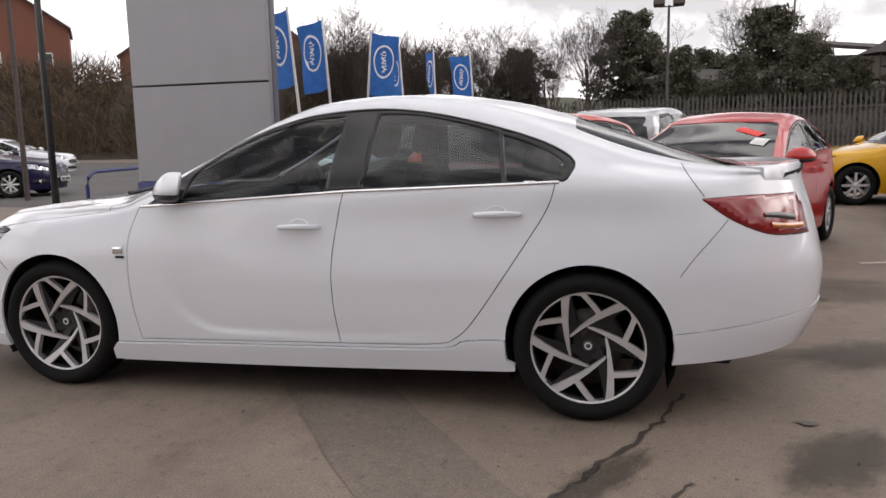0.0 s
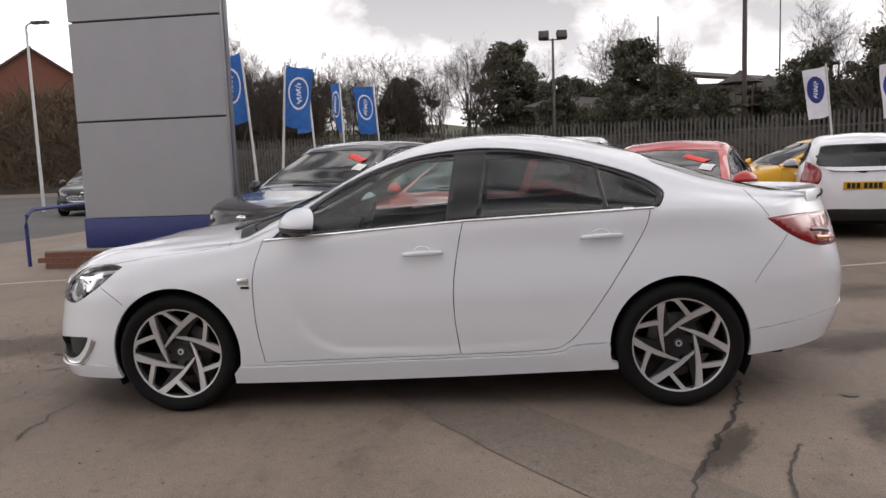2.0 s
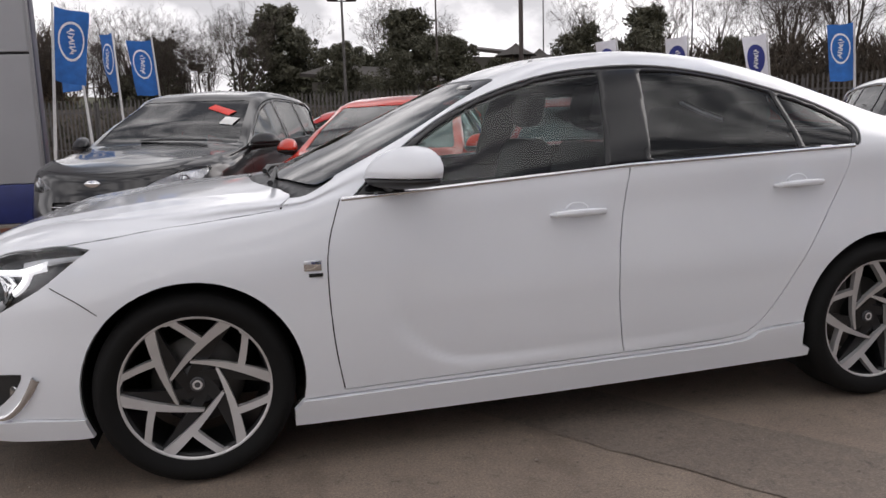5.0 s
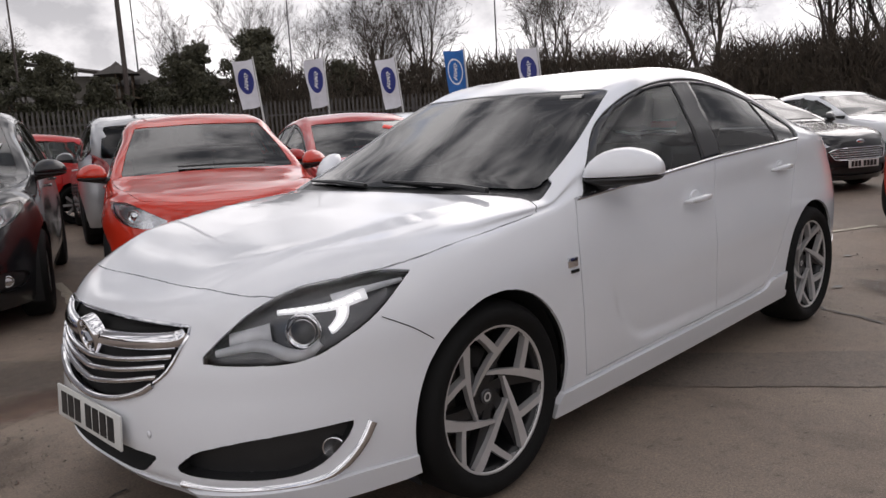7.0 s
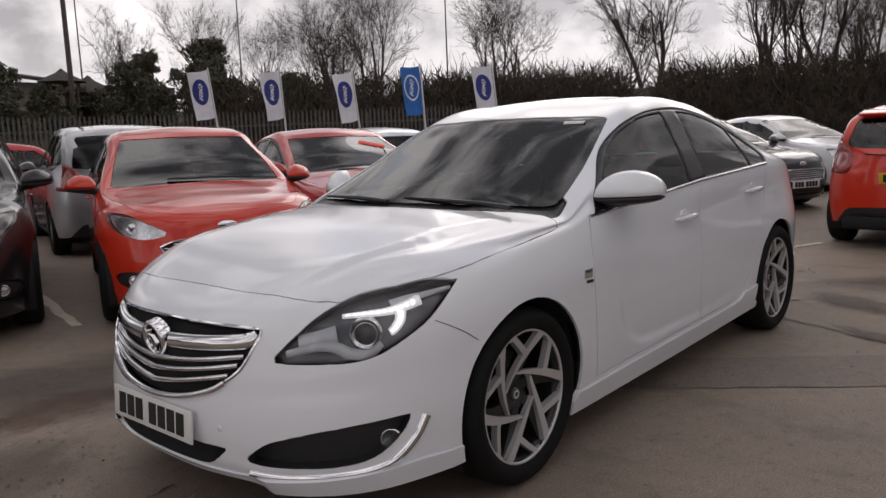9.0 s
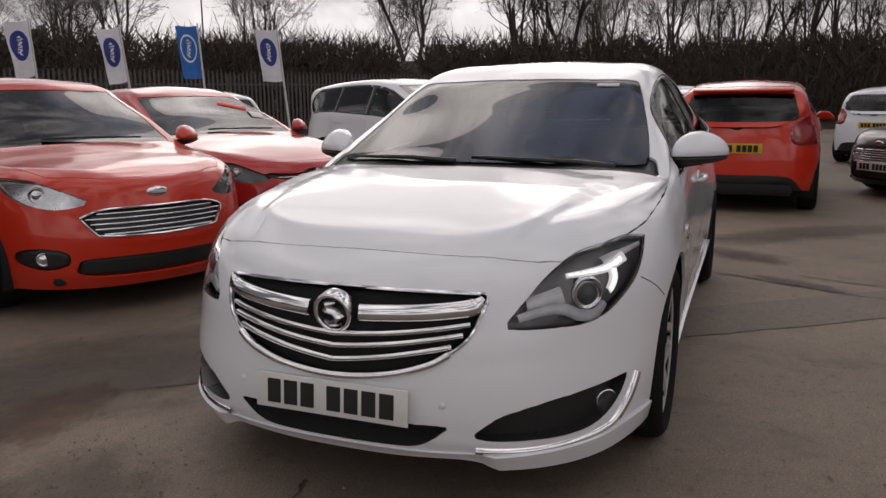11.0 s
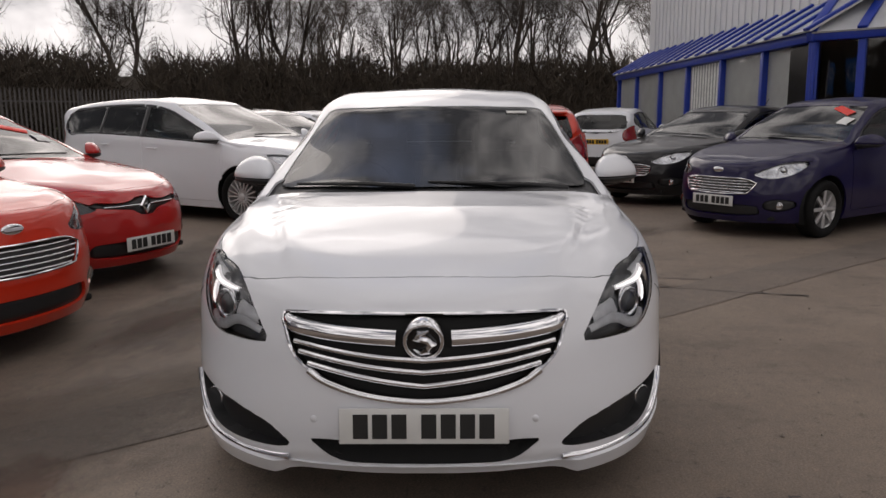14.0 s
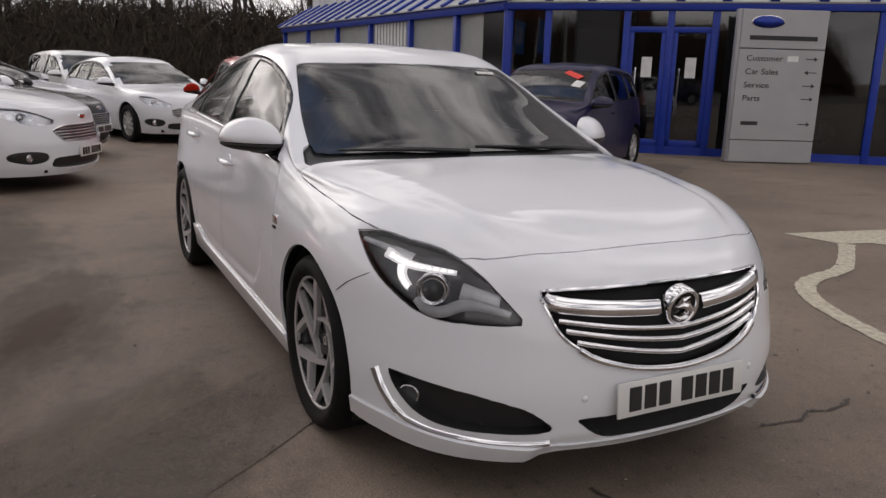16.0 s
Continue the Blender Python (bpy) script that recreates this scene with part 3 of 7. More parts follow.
    def side_y(self, x, z, sgn=1):
        h = self.tree.ray_cast((x, 4 * sgn, z), (0, -sgn, 0))[0]
        return h if h else Vector((x, 0.85 * sgn, z))

    def top_z(self, x, y):
        h = self.tree.ray_cast((x, y, 4), (0, 0, -1))[0]
        return h if h else Vector((x, y, 1))


def ribbon(points, normals, width, rise, across=None):
    """A thin raised strip with two chamfered edges along points on a surface."""
    verts, faces = [], []
    n = len(points)
    for i, (p, nn) in enumerate(zip(points, normals)):
        p, nn = Vector(p), Vector(nn).normalized()
        d = (Vector(points[min(i + 1, n - 1)]) - Vector(points[max(i - 1, 0)])).normalized()
        s_ = d.cross(nn).normalized()
        w = width[i] if hasattr(width, "__len__") else width
        for a, b in ((-0.5, -0.004), (-0.36, rise), (0.36, rise), (0.5, -0.004)):
            verts.append(p + s_ * w * a + nn * b)
    for i in range(n - 1):
        for k in range(3):
            a = i * 4 + k
            faces.append((a, a + 1, a + 5, a + 4))
    return verts, faces


def tyre_profile(r, w, rim):
    h = w / 2
    return [(rim - 0.012, -h * 0.80), (rim + 0.004, -h * 0.88), (rim + 0.02, -h * 0.98), (rim + (r - rim) * 0.55, -h * 1.04), (r - 0.022, -h * 0.96), (r - 0.006, -h * 0.80),
            (r, -h * 0.55), (r, h * 0.55), (r - 0.006, h * 0.8), (r - 0.022, h * 0.96), (rim + (r - rim) * 0.55, h * 1.04), (rim - 0.012, h * 0.8)]


def plain_wheel(parent, x, y, r, side, spokes=10, rim_r=0.205, material=None):
    """Tyre, rim with spokes, disc. side: the sign of y on which the wheel's face looks."""
    wheel = link("wheel", *lathe([(rim_r + 0.006, -0.085), (rim_r - 0.008, -0.07), (rim_r - 0.03, 0.02), (rim_r - 0.028, 0.08)], 40), material or ALLOY, parent)
    wheel.location, wheel.rotation_euler = (x, y, r), (0, 0, 0 if side < 0 else math.pi)
    link("tyre", *lathe(tyre_profile(r, 0.205, rim_r), 48), RUBBER, wheel)
    link("brake_disc", *lathe([(0.0, -0.005), (0.13, -0.005), (0.135, 0.006), (0.135, 0.03)], 32), STEEL, wheel)
    for k in range(spokes):
        bm = bmesh.new()
        a = k * math.tau / spokes
        w0 = 0.020 if spokes < 14 else 0.0085
        bm_box(bm, 0.045, rim_r - 0.004, -w0, w0, -0.011, 0.011, bevel=0.004)
        bmesh.ops.transform(bm, matrix=Matrix.Translation((0, -0.066, 0)) @ Matrix.Rotation(-a, 4, "Y") @ Matrix.Rotation(radians(90), 4, "X"), verts=bm.verts)
        part("spoke", bm, material or ALLOY, wheel)
    link("centre_cap", *lathe([(0.0, -0.088), (0.03, -0.086), (0.05, -0.074), (0.052, -0.05)], 24), material or ALLOY, wheel)
    return wheel


def number_plate(parent, m, yellow, width=0.52, height=0.111):
    """A plate with plain bars for its characters."""
    ob = part("number_plate", box(-0.004, 0.004, -width / 2, width / 2, -height / 2, height / 2, bevel=0.003), PLATE_Y if yellow else PLATE_W, parent, "yellow number plate" if yellow else "white number plate")
    ob.matrix_basis = m
    y = -0.215
    for k in range(7):
        w = 0.046
        c = part("character_bar", box(-0.0065, -0.0035, y, y + w, -0.038, 0.038), INK, ob, smooth=False)
        y += w + (0.013 if k != 3 else 0.045)
    return ob


def seat(parent, x, y, z=0.42, cloth=None, head=True):
    cloth = cloth or INTERIOR
    bm = box(-0.25, 0.25, -0.25, 0.25, -0.1, 0.08, bevel=0.06)
    st = part("seat", bm, cloth, parent)
    st.location = (x, y, z)
    bk = part("backrest", box(-0.07, 0.07, -0.24, 0.24, 0.0, 0.60, bevel=0.06), cloth, st)
    bk.location, bk.rotation_euler = (0.24, 0, 0.03), (0, radians(18), 0)
    if head:
        hd = part("headrest", box(-0.055, 0.055, -0.13, 0.13, 0.655, 0.85, bevel=0.05), cloth, st)
        hd.location, hd.rotation_euler = (0.24, 0, 0.03), (0, radians(14), 0)
    return st


def door_mirror(parent, x, y, z, sgn, shell, scale=1.0):
    """A domed mirror shell over a dark foot, its glass looking to the rear."""
    def dome(z_up, z_down, grow):
        v, f, na, nb = [], [], 22, 12
        for i in range(nb + 1):
            b_ = math.pi * i / nb - math.pi / 2
            for k in range(na):
                a = k * math.tau / na
                cx, cy, cz = math.cos(b_) * math.cos(a), math.cos(b_) * math.sin(a), math.sin(b_)
                px = (-0.100 * abs(cx) ** 0.8 if cx < 0 else 0.050 * abs(cx) ** 0.35) * grow
                py = 0.120 * math.copysign(abs(cy) ** 0.8, cy) * grow
                hz = (z_up if cz > 0 else z_down) * abs(cz) ** 0.9 * (1 if cz > 0 else -1)
                hz *= 1.0 - 0.22 * max(0.0, py / 0.120)
                v.append((px * (1 - 0.12 * py / 0.120) + 0.60 * (0.112 + py) - 0.02 + 0.32 * max(hz, 0.0), (0.112 + py) * sgn, hz))
        for i in range(nb):
            for k in range(na):
                q = i * na + k
                w = i * na + (k + 1) % na
                f.append((q, w, w + na, q + na) if sgn > 0 else (q + na, w + na, w, q))
        return [(a * scale, b_ * scale, c * scale) for a, b_, c in v], f
    ob = link("door_mirror", *dome(0.104, 0.004, 1.0), shell, parent)
    ob.location = (x, y, z)
    low = link("mirror_base", *dome(0.006, 0.034, 0.97), PLASTIC, ob, "black plastic mirror base")
    low.location = (0, 0, -0.008)
    part("mirror_foot", tube([(0.0, -0.06 * sgn, -0.045), (0.0, 0.02 * sgn, -0.03), (0.0, 0.12 * sgn, -0.022)], [0.032, 0.028, 0.02]), PLASTIC, ob)
    gl = link("mirror_glass", *lathe([(0.0, -0.002), (0.92, -0.001), (1.0, 0.012)], 28), CHROME, ob, "oval mirror glass")
    gl.location, gl.rotation_euler, gl.scale = (0.097 * scale, sgn * 0.108, 0.045), (0, 0, radians(90 - 31 * sgn)), (0.070, 1, 0.036)
    return ob


def wheel_well(parent, x, sgn, r, inner=0.35, outer=0.86):
    """The dark liner over a wheel, open below."""
    v, f, n = [], [], 22
    for k in range(n):
        a = radians(-28) + radians(236) * k / (n - 1)
        for rr, y in ((r, outer), (r + 0.004, inner), (0.04, inner)):
            v.append((x + rr * math.cos(a), y * sgn, 0.335 + rr * math.sin(a)))
    for k in range(n - 1):
        for i in range(2):
            q = k * 3 + i
            f.append((q, q + 1, q + 4, q + 3))
    return link("wheel_well", v, f, UNDER, parent)


# ---- the white saloon ----
SALOON = dict(
    e=2.25, low_e=2.75, er=2.25, xa=-1.36, xb=1.55,
    front=[(0.16, -2.26), (0.25, -2.33), (0.40, -2.355), (0.55, -2.345), (0.66, -2.32), (0.73, -2.28), (0.81, -2.20)],
    rear=[(0.24, 2.36), (0.45, 2.45), (0.60, 2.465), (0.80, 2.43), (0.95, 2.385), (1.07, 2.34)],
    wide=[(0.15, 0.865), (0.30, 0.905), (0.48, 0.922), (0.65, 0.925), (0.80, 0.908), (0.92, 0.885), (1.06, 0.865)],
    taper=[(-2.36, 0.985), (-1.37, 0.995), (-0.4, 0.985), (0.6, 0.985), (1.37, 0.995), (1.85, 0.975), (2.47, 0.94)],
    low=[(-2.36, 0.19), (-2.325, 0.20), (-2.31, 0.20), (-2.28, 0.186), (-2.1, 0.183), (-1.75, 0.195), (-0.96, 0.16), (0.98, 0.205), (1.74, 0.27), (2.47, 0.30)],
    shoulder_z=[(-2.262, 0.752), (-2.1, 0.775), (-1.95, 0.795), (-1.7, 0.82), (-1.37, 0.855), (-0.98, 0.905), (-0.8, 0.945), (0.25, 1.03), (1.0, 1.055), (1.4, 1.06), (1.9, 1.035), (2.2, 1.055), (2.34, 1.085)],
    shoulder_y=[(-2.262, 0.84), (-1.37, 0.865), (-0.98, 0.86), (0.0, 0.862), (1.0, 0.868), (1.4, 0.865), (1.9, 0.82), (2.34, 0.76)],
    top=[(-2.262, 0.752), (-2.15, 0.805), (-2.0, 0.86), (-1.6, 0.94), (-1.2, 0.985), (-1.085, 1.002), (-1.055, 1.015), (-0.98, 1.048), (-0.6, 1.215), (-0.34, 1.332), (-0.22, 1.384), (-0.05, 1.44), (0.15, 1.478), (0.48, 1.495), (0.88, 1.452), (1.2, 1.375), (1.52, 1.27), (1.84, 1.165), (2.06, 1.115), (2.2, 1.10), (2.34, 1.09)],
    rail_y=[(-2.262, 0.58), (-1.9, 0.67), (-1.4, 0.745), (-0.98, 0.785), (-0.6, 0.712), (-0.2, 0.622), (0.2, 0.605), (0.7, 0.61), (1.1, 0.615), (1.4, 0.625), (1.8, 0.63), (2.2, 0.61), (2.34, 0.59)],
    rail_z=[(-2.262, 0.752), (-2.15, 0.798), (-2.0, 0.845), (-1.6, 0.905), (-1.2, 0.945), (-0.985, 0.959), (-0.95, 0.968), (-0.90, 0.992), (-0.6, 1.14), (-0.2, 1.345), (0.05, 1.42), (0.35, 1.445), (0.7, 1.42), (1.0, 1.36), (1.31, 1.265), (1.6, 1.175), (1.9, 1.115), (2.2, 1.09), (2.34, 1.085)],
)
SALOON["scallop"] = [(-0.74, 0.66), (-0.70, 0.56), (-0.65, 0.45), (-0.55, 0.365), (-0.42, 0.325), (-0.1, 0.325), (0.5, 0.34), (1.0, 0.40)]
SALOON["bonnet_crease"] = [(-2.15, 0.44), (-1.9, 0.53), (-1.6, 0.60), (-1.1, 0.655)]
AXLE, TYRE_R = 1.3685, 0.335


def circle(x, z, r, n=60):
    return np.array([(x + r * math.cos(a), z + r * math.sin(a)) for a in np.linspace(0, math.tau, n, endpoint=False)])


def turbine_wheel(parent, x, y, side, turn):
    """A twenty-inch wheel of five swept blades, each forked at the rim, machined bright on dark pockets."""
    r0 = 0.252
    wheel = link("wheel", *lathe([(r0 + 0.004, -0.10), (r0 + 0.004, -0.086), (r0 - 0.012, -0.082), (r0 - 0.016, -0.06), (r0 - 0.03, 0.03), (r0 - 0.028, 0.1)], 72), ALLOYDARK, parent)
    wheel.location, wheel.rotation_euler = (x, y, TYRE_R), (0, 0, 0 if side < 0 else math.pi)
    link("tyre", *lathe(tyre_profile(TYRE_R, 0.245, r0), 72), RUBBER, wheel)
    link("brake_disc", *lathe([(0.06, 0.012), (0.155, 0.012), (0.16, 0.02), (0.16, 0.045)], 40), STEEL, wheel)
    link("rim_lip", *lathe([(r0 + 0.006, -0.100), (r0 + 0.003, -0.106), (r0 - 0.007, -0.104), (r0 - 0.011, -0.096)], 72), ALLOY, wheel, "bright machined rim lip")
    link("hub", *lathe([(0.0, -0.050), (0.07, -0.050), (0.082, -0.040), (0.085, 0.01)], 32), ALLOYDARK, wheel)
    link("centre_cap", *lathe([(0.0, -0.060), (0.016, -0.059), (0.020, -0.058), (0.024, -0.061), (0.026, -0.055), (0.027, -0.045)], 28), LAMPDARK, wheel, "dark grey centre cap")
    link("cap_ring", *lathe([(0.010, -0.061), (0.013, -0.063), (0.017, -0.061)], 20), ALLOY, wheel)
    for k in range(5):
        bolt = link("wheel_bolt", *lathe([(0.0, -0.052), (0.011, -0.052), (0.012, -0.045)], 10), PLASTIC, wheel)
        a = k * math.tau / 5 + radians(turn) + 0.3
        bolt.location = (0.056 * math.cos(a), 0, 0.056 * math.sin(a))

    def polar(rr, ang):
        return np.array([rr * math.cos(radians(ang)), rr * math.sin(radians(ang))])

    def bar(a, c, wa, wc, bow=0.0, n=7):
        """The outline of a tapering, slightly bowed bar from a to c."""
        d = (c - a) / np.linalg.norm(c - a)
        nrm = np.array([-d[1], d[0]])
        mid = [a + (c - a) * t + nrm * bow * 4 * t * (1 - t) for t in np.linspace(0, 1, n)]
        half = [wa + (wc - wa) * t**0.8 for t in np.linspace(0, 1, n)]
        return [tuple(m + nrm * h) for m, h in zip(mid, half)] + [tuple(m - nrm * h) for m, h in zip(mid[::-1], half[::-1])]

    def dished(outline, y0, y1, dish):
        bm = prism(outline, y0, y1)
        for v in bm.verts:
            rr = math.hypot(v.co.x, v.co.z)
            v.co.y += dish * max(0, 1 - rr / 0.235)
        return bm

    for k in range(6):
        a0 = turn + k * 60
        hub_end, rim_end = polar(0.090, a0 + 98), polar(0.247, a0)
        web = part("spoke", dished(bar(polar(0.03, a0 + 120), rim_end, 0.016, 0.024, 0.010), -0.080, -0.045, 0.034), ALLOYDARK, wheel, "dark painted spoke")
        part("blade", dished(bar(hub_end, rim_end, 0.0042, 0.0185, 0.011, 10), -0.103, -0.082, 0.042), ALLOY, web, "bright machined blade")
        knee = polar(0.153, a0 + 15)
        part("fork_arm", dished(bar(knee, polar(0.247, a0 + 43), 0.0125, 0.0110, -0.003), -0.102, -0.075, 0.040), ALLOY, web, "bright machined fork arm")
        band = [tuple(polar(0.250, a0 + t)) for t in np.linspace(38, 52, 8)] + [tuple(polar(0.238, a0 + t)) for t in np.linspace(47, 38, 8)]
        part("rim_band", dished(band, -0.102, -0.085, 0.0), ALLOY, web)
    return wheel


def side_of(c):
    return (np.abs(c[:, 0]) < 1.75) & (c[:, 1] > 0.45)


def build_saloon():
    b = Body(SALOON, 1.0)
    car = thing("white_saloon_car", "white four-door saloon car with dark tinted rear windows, parked on concrete", "car")
    anyy = lambda c: c[:, 1] > -1
    # wheel arches
    for x in (-AXLE, AXLE):
        b.mark("arch", circle(x, 0.343, 0.364), 0, lambda c: c[:, 1] > 0.5)
    # side windows with their black surround
    dlo = [(-0.80, 0.962), (-0.80, 0.962), (-0.63, 1.105), (-0.38, 1.255), (-0.08, 1.36), (0.20, 1.40), (0.45, 1.402), (0.70, 1.367), (0.98, 1.298), (1.19, 1.225), (1.30, 1.15), (1.27, 1.07), (1.245, 1.068), (1.245, 1.068), (0.25, 1.030)]
    b.mark("window_frame", dlo, 0, side_of, over=["body"])
    panes = dict(
        front_window=[(-0.62, 0.990), (-0.62, 0.990), (-0.57, 1.115), (-0.365, 1.245), (-0.065, 1.345), (0.20, 1.378), (0.20, 1.378), (0.145, 1.026), (0.145, 1.026)],
        rear_window=[(0.335, 1.043), (0.335, 1.043), (0.375, 1.38), (0.375, 1.38), (0.55, 1.373), (0.76, 1.335), (0.95, 1.285), (0.95, 1.285), (0.985, 1.066), (0.985, 1.066)],
        quarter_window=[(1.01, 1.068), (1.01, 1.068), (0.975, 1.275), (0.975, 1.275), (1.12, 1.225), (1.22, 1.175), (1.265, 1.13), (1.235, 1.078), (1.215, 1.075)],
    )
    for name, pts in panes.items():
        b.mark(name, pts, 0, side_of, over=["window_frame"])
    # doors
    fd = [(-0.85, 0.955), (-0.85, 0.955), (-0.90, 0.80), (-0.908, 0.65), (-0.895, 0.45), (-0.868, 0.28), (-0.868, 0.28), (0.21, 0.305), (0.21, 0.305), (0.185, 0.50), (0.185, 0.70), (0.215, 0.90), (0.245, 1.028), (0.245, 1.028)]
    rd = [(0.245, 1.028), (0.245, 1.028), (0.215, 0.90), (0.185, 0.70), (0.185, 0.50), (0.21, 0.305), (0.21, 0.305), (0.66, 0.322), (0.78, 0.36), (0.88, 0.47), (1.08, 0.77), (1.19, 0.95), (1.225, 1.066), (1.225, 1.066)]
    b.mark("front_door", fd, 0, side_of, over=["body"])
    b.mark("rear_door", rd, 0, side_of, over=["body"])
    b.mark("side_skirt", [(-1.05, 0.10), (-1.05, 0.10), (-1.05, 0.258), (-1.05, 0.258), (-0.868, 0.262), (0.2, 0.288), (0.70, 0.305), (0.82, 0.345), (1.05, 0.36), (1.05, 0.36), (1.05, 0.1), (1.05, 0.1)], 0, side_of, over=["body"])
    # bonnet, windscreen, rear screen, sunken parts of the nose
    b.mark("front_lip", [(-0.45, 0.262), (-0.45, 0.262), (-0.73, 0.268), (-0.875, 0.254), (-1.08, 0.243), (-1.334, 0.238), (-1.45, 0.238), (-1.95, 0.238), (-1.95, 0.238), (-1.95, 0.0), (-1.95, 0.0), (-0.45, 0.0), (-0.45, 0.0)], 45, lambda c: c[:, 0] < -1.6, over=["body"])
    b.mark("cowl", [(-1.30, -0.1), (-1.28, 0.36), (-1.10, 0.66), (-1.02, 0.775), (-0.93, 0.775), (-0.84, 0.735), (-0.84, 0.60), (-0.9, 0.36), (-0.9, -0.1)], "top", lambda c: (c[:, 2] > 0.9) & (c[:, 0] < 0.2), over=["body"])
    b.mark("bonnet", [(-2.142, -0.1), (-2.142, 0.1), (-2.14, 0.28), (-2.115, 0.425), (-2.07, 0.555), (-1.98, 0.66), (-1.86, 0.735), (-1.71, 0.79), (-1.54, 0.822), (-1.19, 0.832), (-1.045, 0.828), (-1.045, 0.828), (-1.01, 0.75), (-1.035, 0.66), (-1.12, 0.36), (-1.145, 0.1), (-1.145, -0.1)], "top", lambda c: (c[:, 2] > 0.70) & (c[:, 0] < -0.8))
    b.mark("windscreen", [(-1.07, -0.1), (-1.068, 0.1), (-1.045, 0.36), (-0.93, 0.69), (-0.86, 0.722), (-0.83, 0.726), (-0.60, 0.685), (-0.25, 0.598), (-0.20, 0.568), (-0.205, 0.50), (-0.225, 0.25), (-0.24, 0.0), (-0.24, -0.1)], "top", lambda c: (c[:, 2] > 0.9) & (c[:, 0] < 0.2))
    b.mark("rear_screen", [(1.27, -0.1), (1.27, 0.2), (1.285, 0.48), (1.32, 0.565), (1.60, 0.605), (1.96, 0.612), (2.03, 0.57), (2.06, 0.3), (2.06, -0.1)], "top", lambda c: (c[:, 2] > 1.0) & (c[:, 0] > 1.0))
    lamp = [(-0.600, 0.824), (-0.600, 0.824), (-0.69, 0.834), (-0.79, 0.824), (-0.935, 0.803), (-1.05, 0.752), (-1.14, 0.684), (-1.218, 0.613), (-1.218, 0.613), (-1.09, 0.608), (-0.965, 0.607), (-0.875, 0.622), (-0.79, 0.662), (-0.697, 0.722)]
    b.mark("headlamp", lamp, 45, lambda c: (c[:, 0] < -1.55) & (c[:, 2] < 0.88))
    b.mark("grille", [(-0.1, 0.724), (0.1, 0.724), (0.28, 0.721), (0.43, 0.714), (0.452, 0.70), (0.44, 0.66), (0.414, 0.597), (0.37, 0.555), (0.30, 0.518), (0.173, 0.478), (0.0, 0.46), (-0.1, 0.466)], 90, lambda c: c[:, 0] < -1.8)
    b.mark("intake", [(-0.1, 0.335), (0.2, 0.332), (0.365, 0.327), (0.365, 0.327), (0.27, 0.260), (0.15, 0.250), (-0.1, 0.248)], 90, lambda c: c[:, 0] < -1.8)
    b.mark("fog_recess", [(-1.30, 0.290), (-1.262, 0.342), (-1.20, 0.368), (-1.05, 0.397), (-0.775, 0.424), (-0.775, 0.424), (-0.81, 0.365), (-0.885, 0.305), (-0.977, 0.281), (-1.12, 0.277)], 45, lambda c: c[:, 0] < -1.55)
    b.mark("tail_lamp", [(1.835, 0.984), (1.835, 0.984), (2.03, 0.992), (2.2, 0.988), (2.5, 0.985), (2.5, 0.985), (2.5, 0.80), (2.5, 0.80), (2.22, 0.812), (2.10, 0.832), (1.96, 0.895)], 0, lambda c: (c[:, 0] > 1.8) & (c[:, 1] > 0.45))
    b.mark("rear_valance", [(1.6, 0.1), (1.6, 0.1), (1.6, 0.395), (1.6, 0.395), (2.2, 0.455), (2.6, 0.475), (2.6, 0.475), (2.6, 0.1), (2.6, 0.1)], 0, lambda c: c[:, 0] > 1.6, over=["body"])

    link("body", *b.panel(["body"]), WHITE, car, angle=40)
    for side in (-1, 1):
        link("front_door", *b.panel(["front_door"], side), WHITE, car, angle=40)
        link("rear_door", *b.panel(["rear_door"], side), WHITE, car, angle=40)
        link("side_skirt", *b.panel(["side_skirt"], side, 0.0035, 0.025, -0.013), WHITE, car, angle=40)
        link("window_frame", *b.panel(["window_frame"], side, 0.001, 0.01, 0.004), GLOSSBLACK, car, "gloss black window surround")
        tl = link("tail_lamp", *b.panel(["tail_lamp"], side, 0.001, 0.02, -0.003), REDLENS, car, "red wrap-round tail lamp")
        p, n = surface_line(b, curve_points([(2.10, 0.905), (2.16, 0.90), (2.24, 0.885)]), "side", side, 0.006, 1)
        link("reversing_lamp", *ribbon(p, n, [0.02 + 0.016 * k / len(p) for k in range(len(p))], 0.004), LAMPDARK, tl, "smoky reversing lamp strip")
        p, n = surface_line(b, curve_points([(2.13, 0.862), (2.20, 0.852), (2.29, 0.845)]), "side", side, 0.006, 1)
        link("rear_indicator", *ribbon(p, n, 0.026, 0.004), AMBER, tl, "amber indicator strip")
        for name in panes:
            link(name, *b.panel([name], side, 0, 0, 0.008), CLEAR if name == "front_window" else TINT, car, "clear door glass" if name == "front_window" else "dark privacy glass")
    link("rear_valance", *b.panel(["rear_valance"], 0, 0.002, 0.012, -0.004), WHITE, car, angle=40)
    link("bonnet", *b.panel(["bonnet"], 0, 0.004), WHITE, car, angle=40)
    lip_v, lip_f = b.panel(["front_lip"], 0, 0.001, 0.02, -0.010)
    lip_v = np.array(lip_v)
    corner = np.clip((np.abs(lip_v[:, 1]) - 0.43) / 0.07, 0, 1)
    corner = corner * corner * (3 - 2 * corner) * np.clip((-1.72 - lip_v[:, 0]) / 0.25, 0, 1)
    lip_v[:, 2] -= 0.004 * corner * np.clip((0.27 - lip_v[:, 2]) / 0.06, 0, 1)
    lip_v[:, 0] -= 0.016 * corner
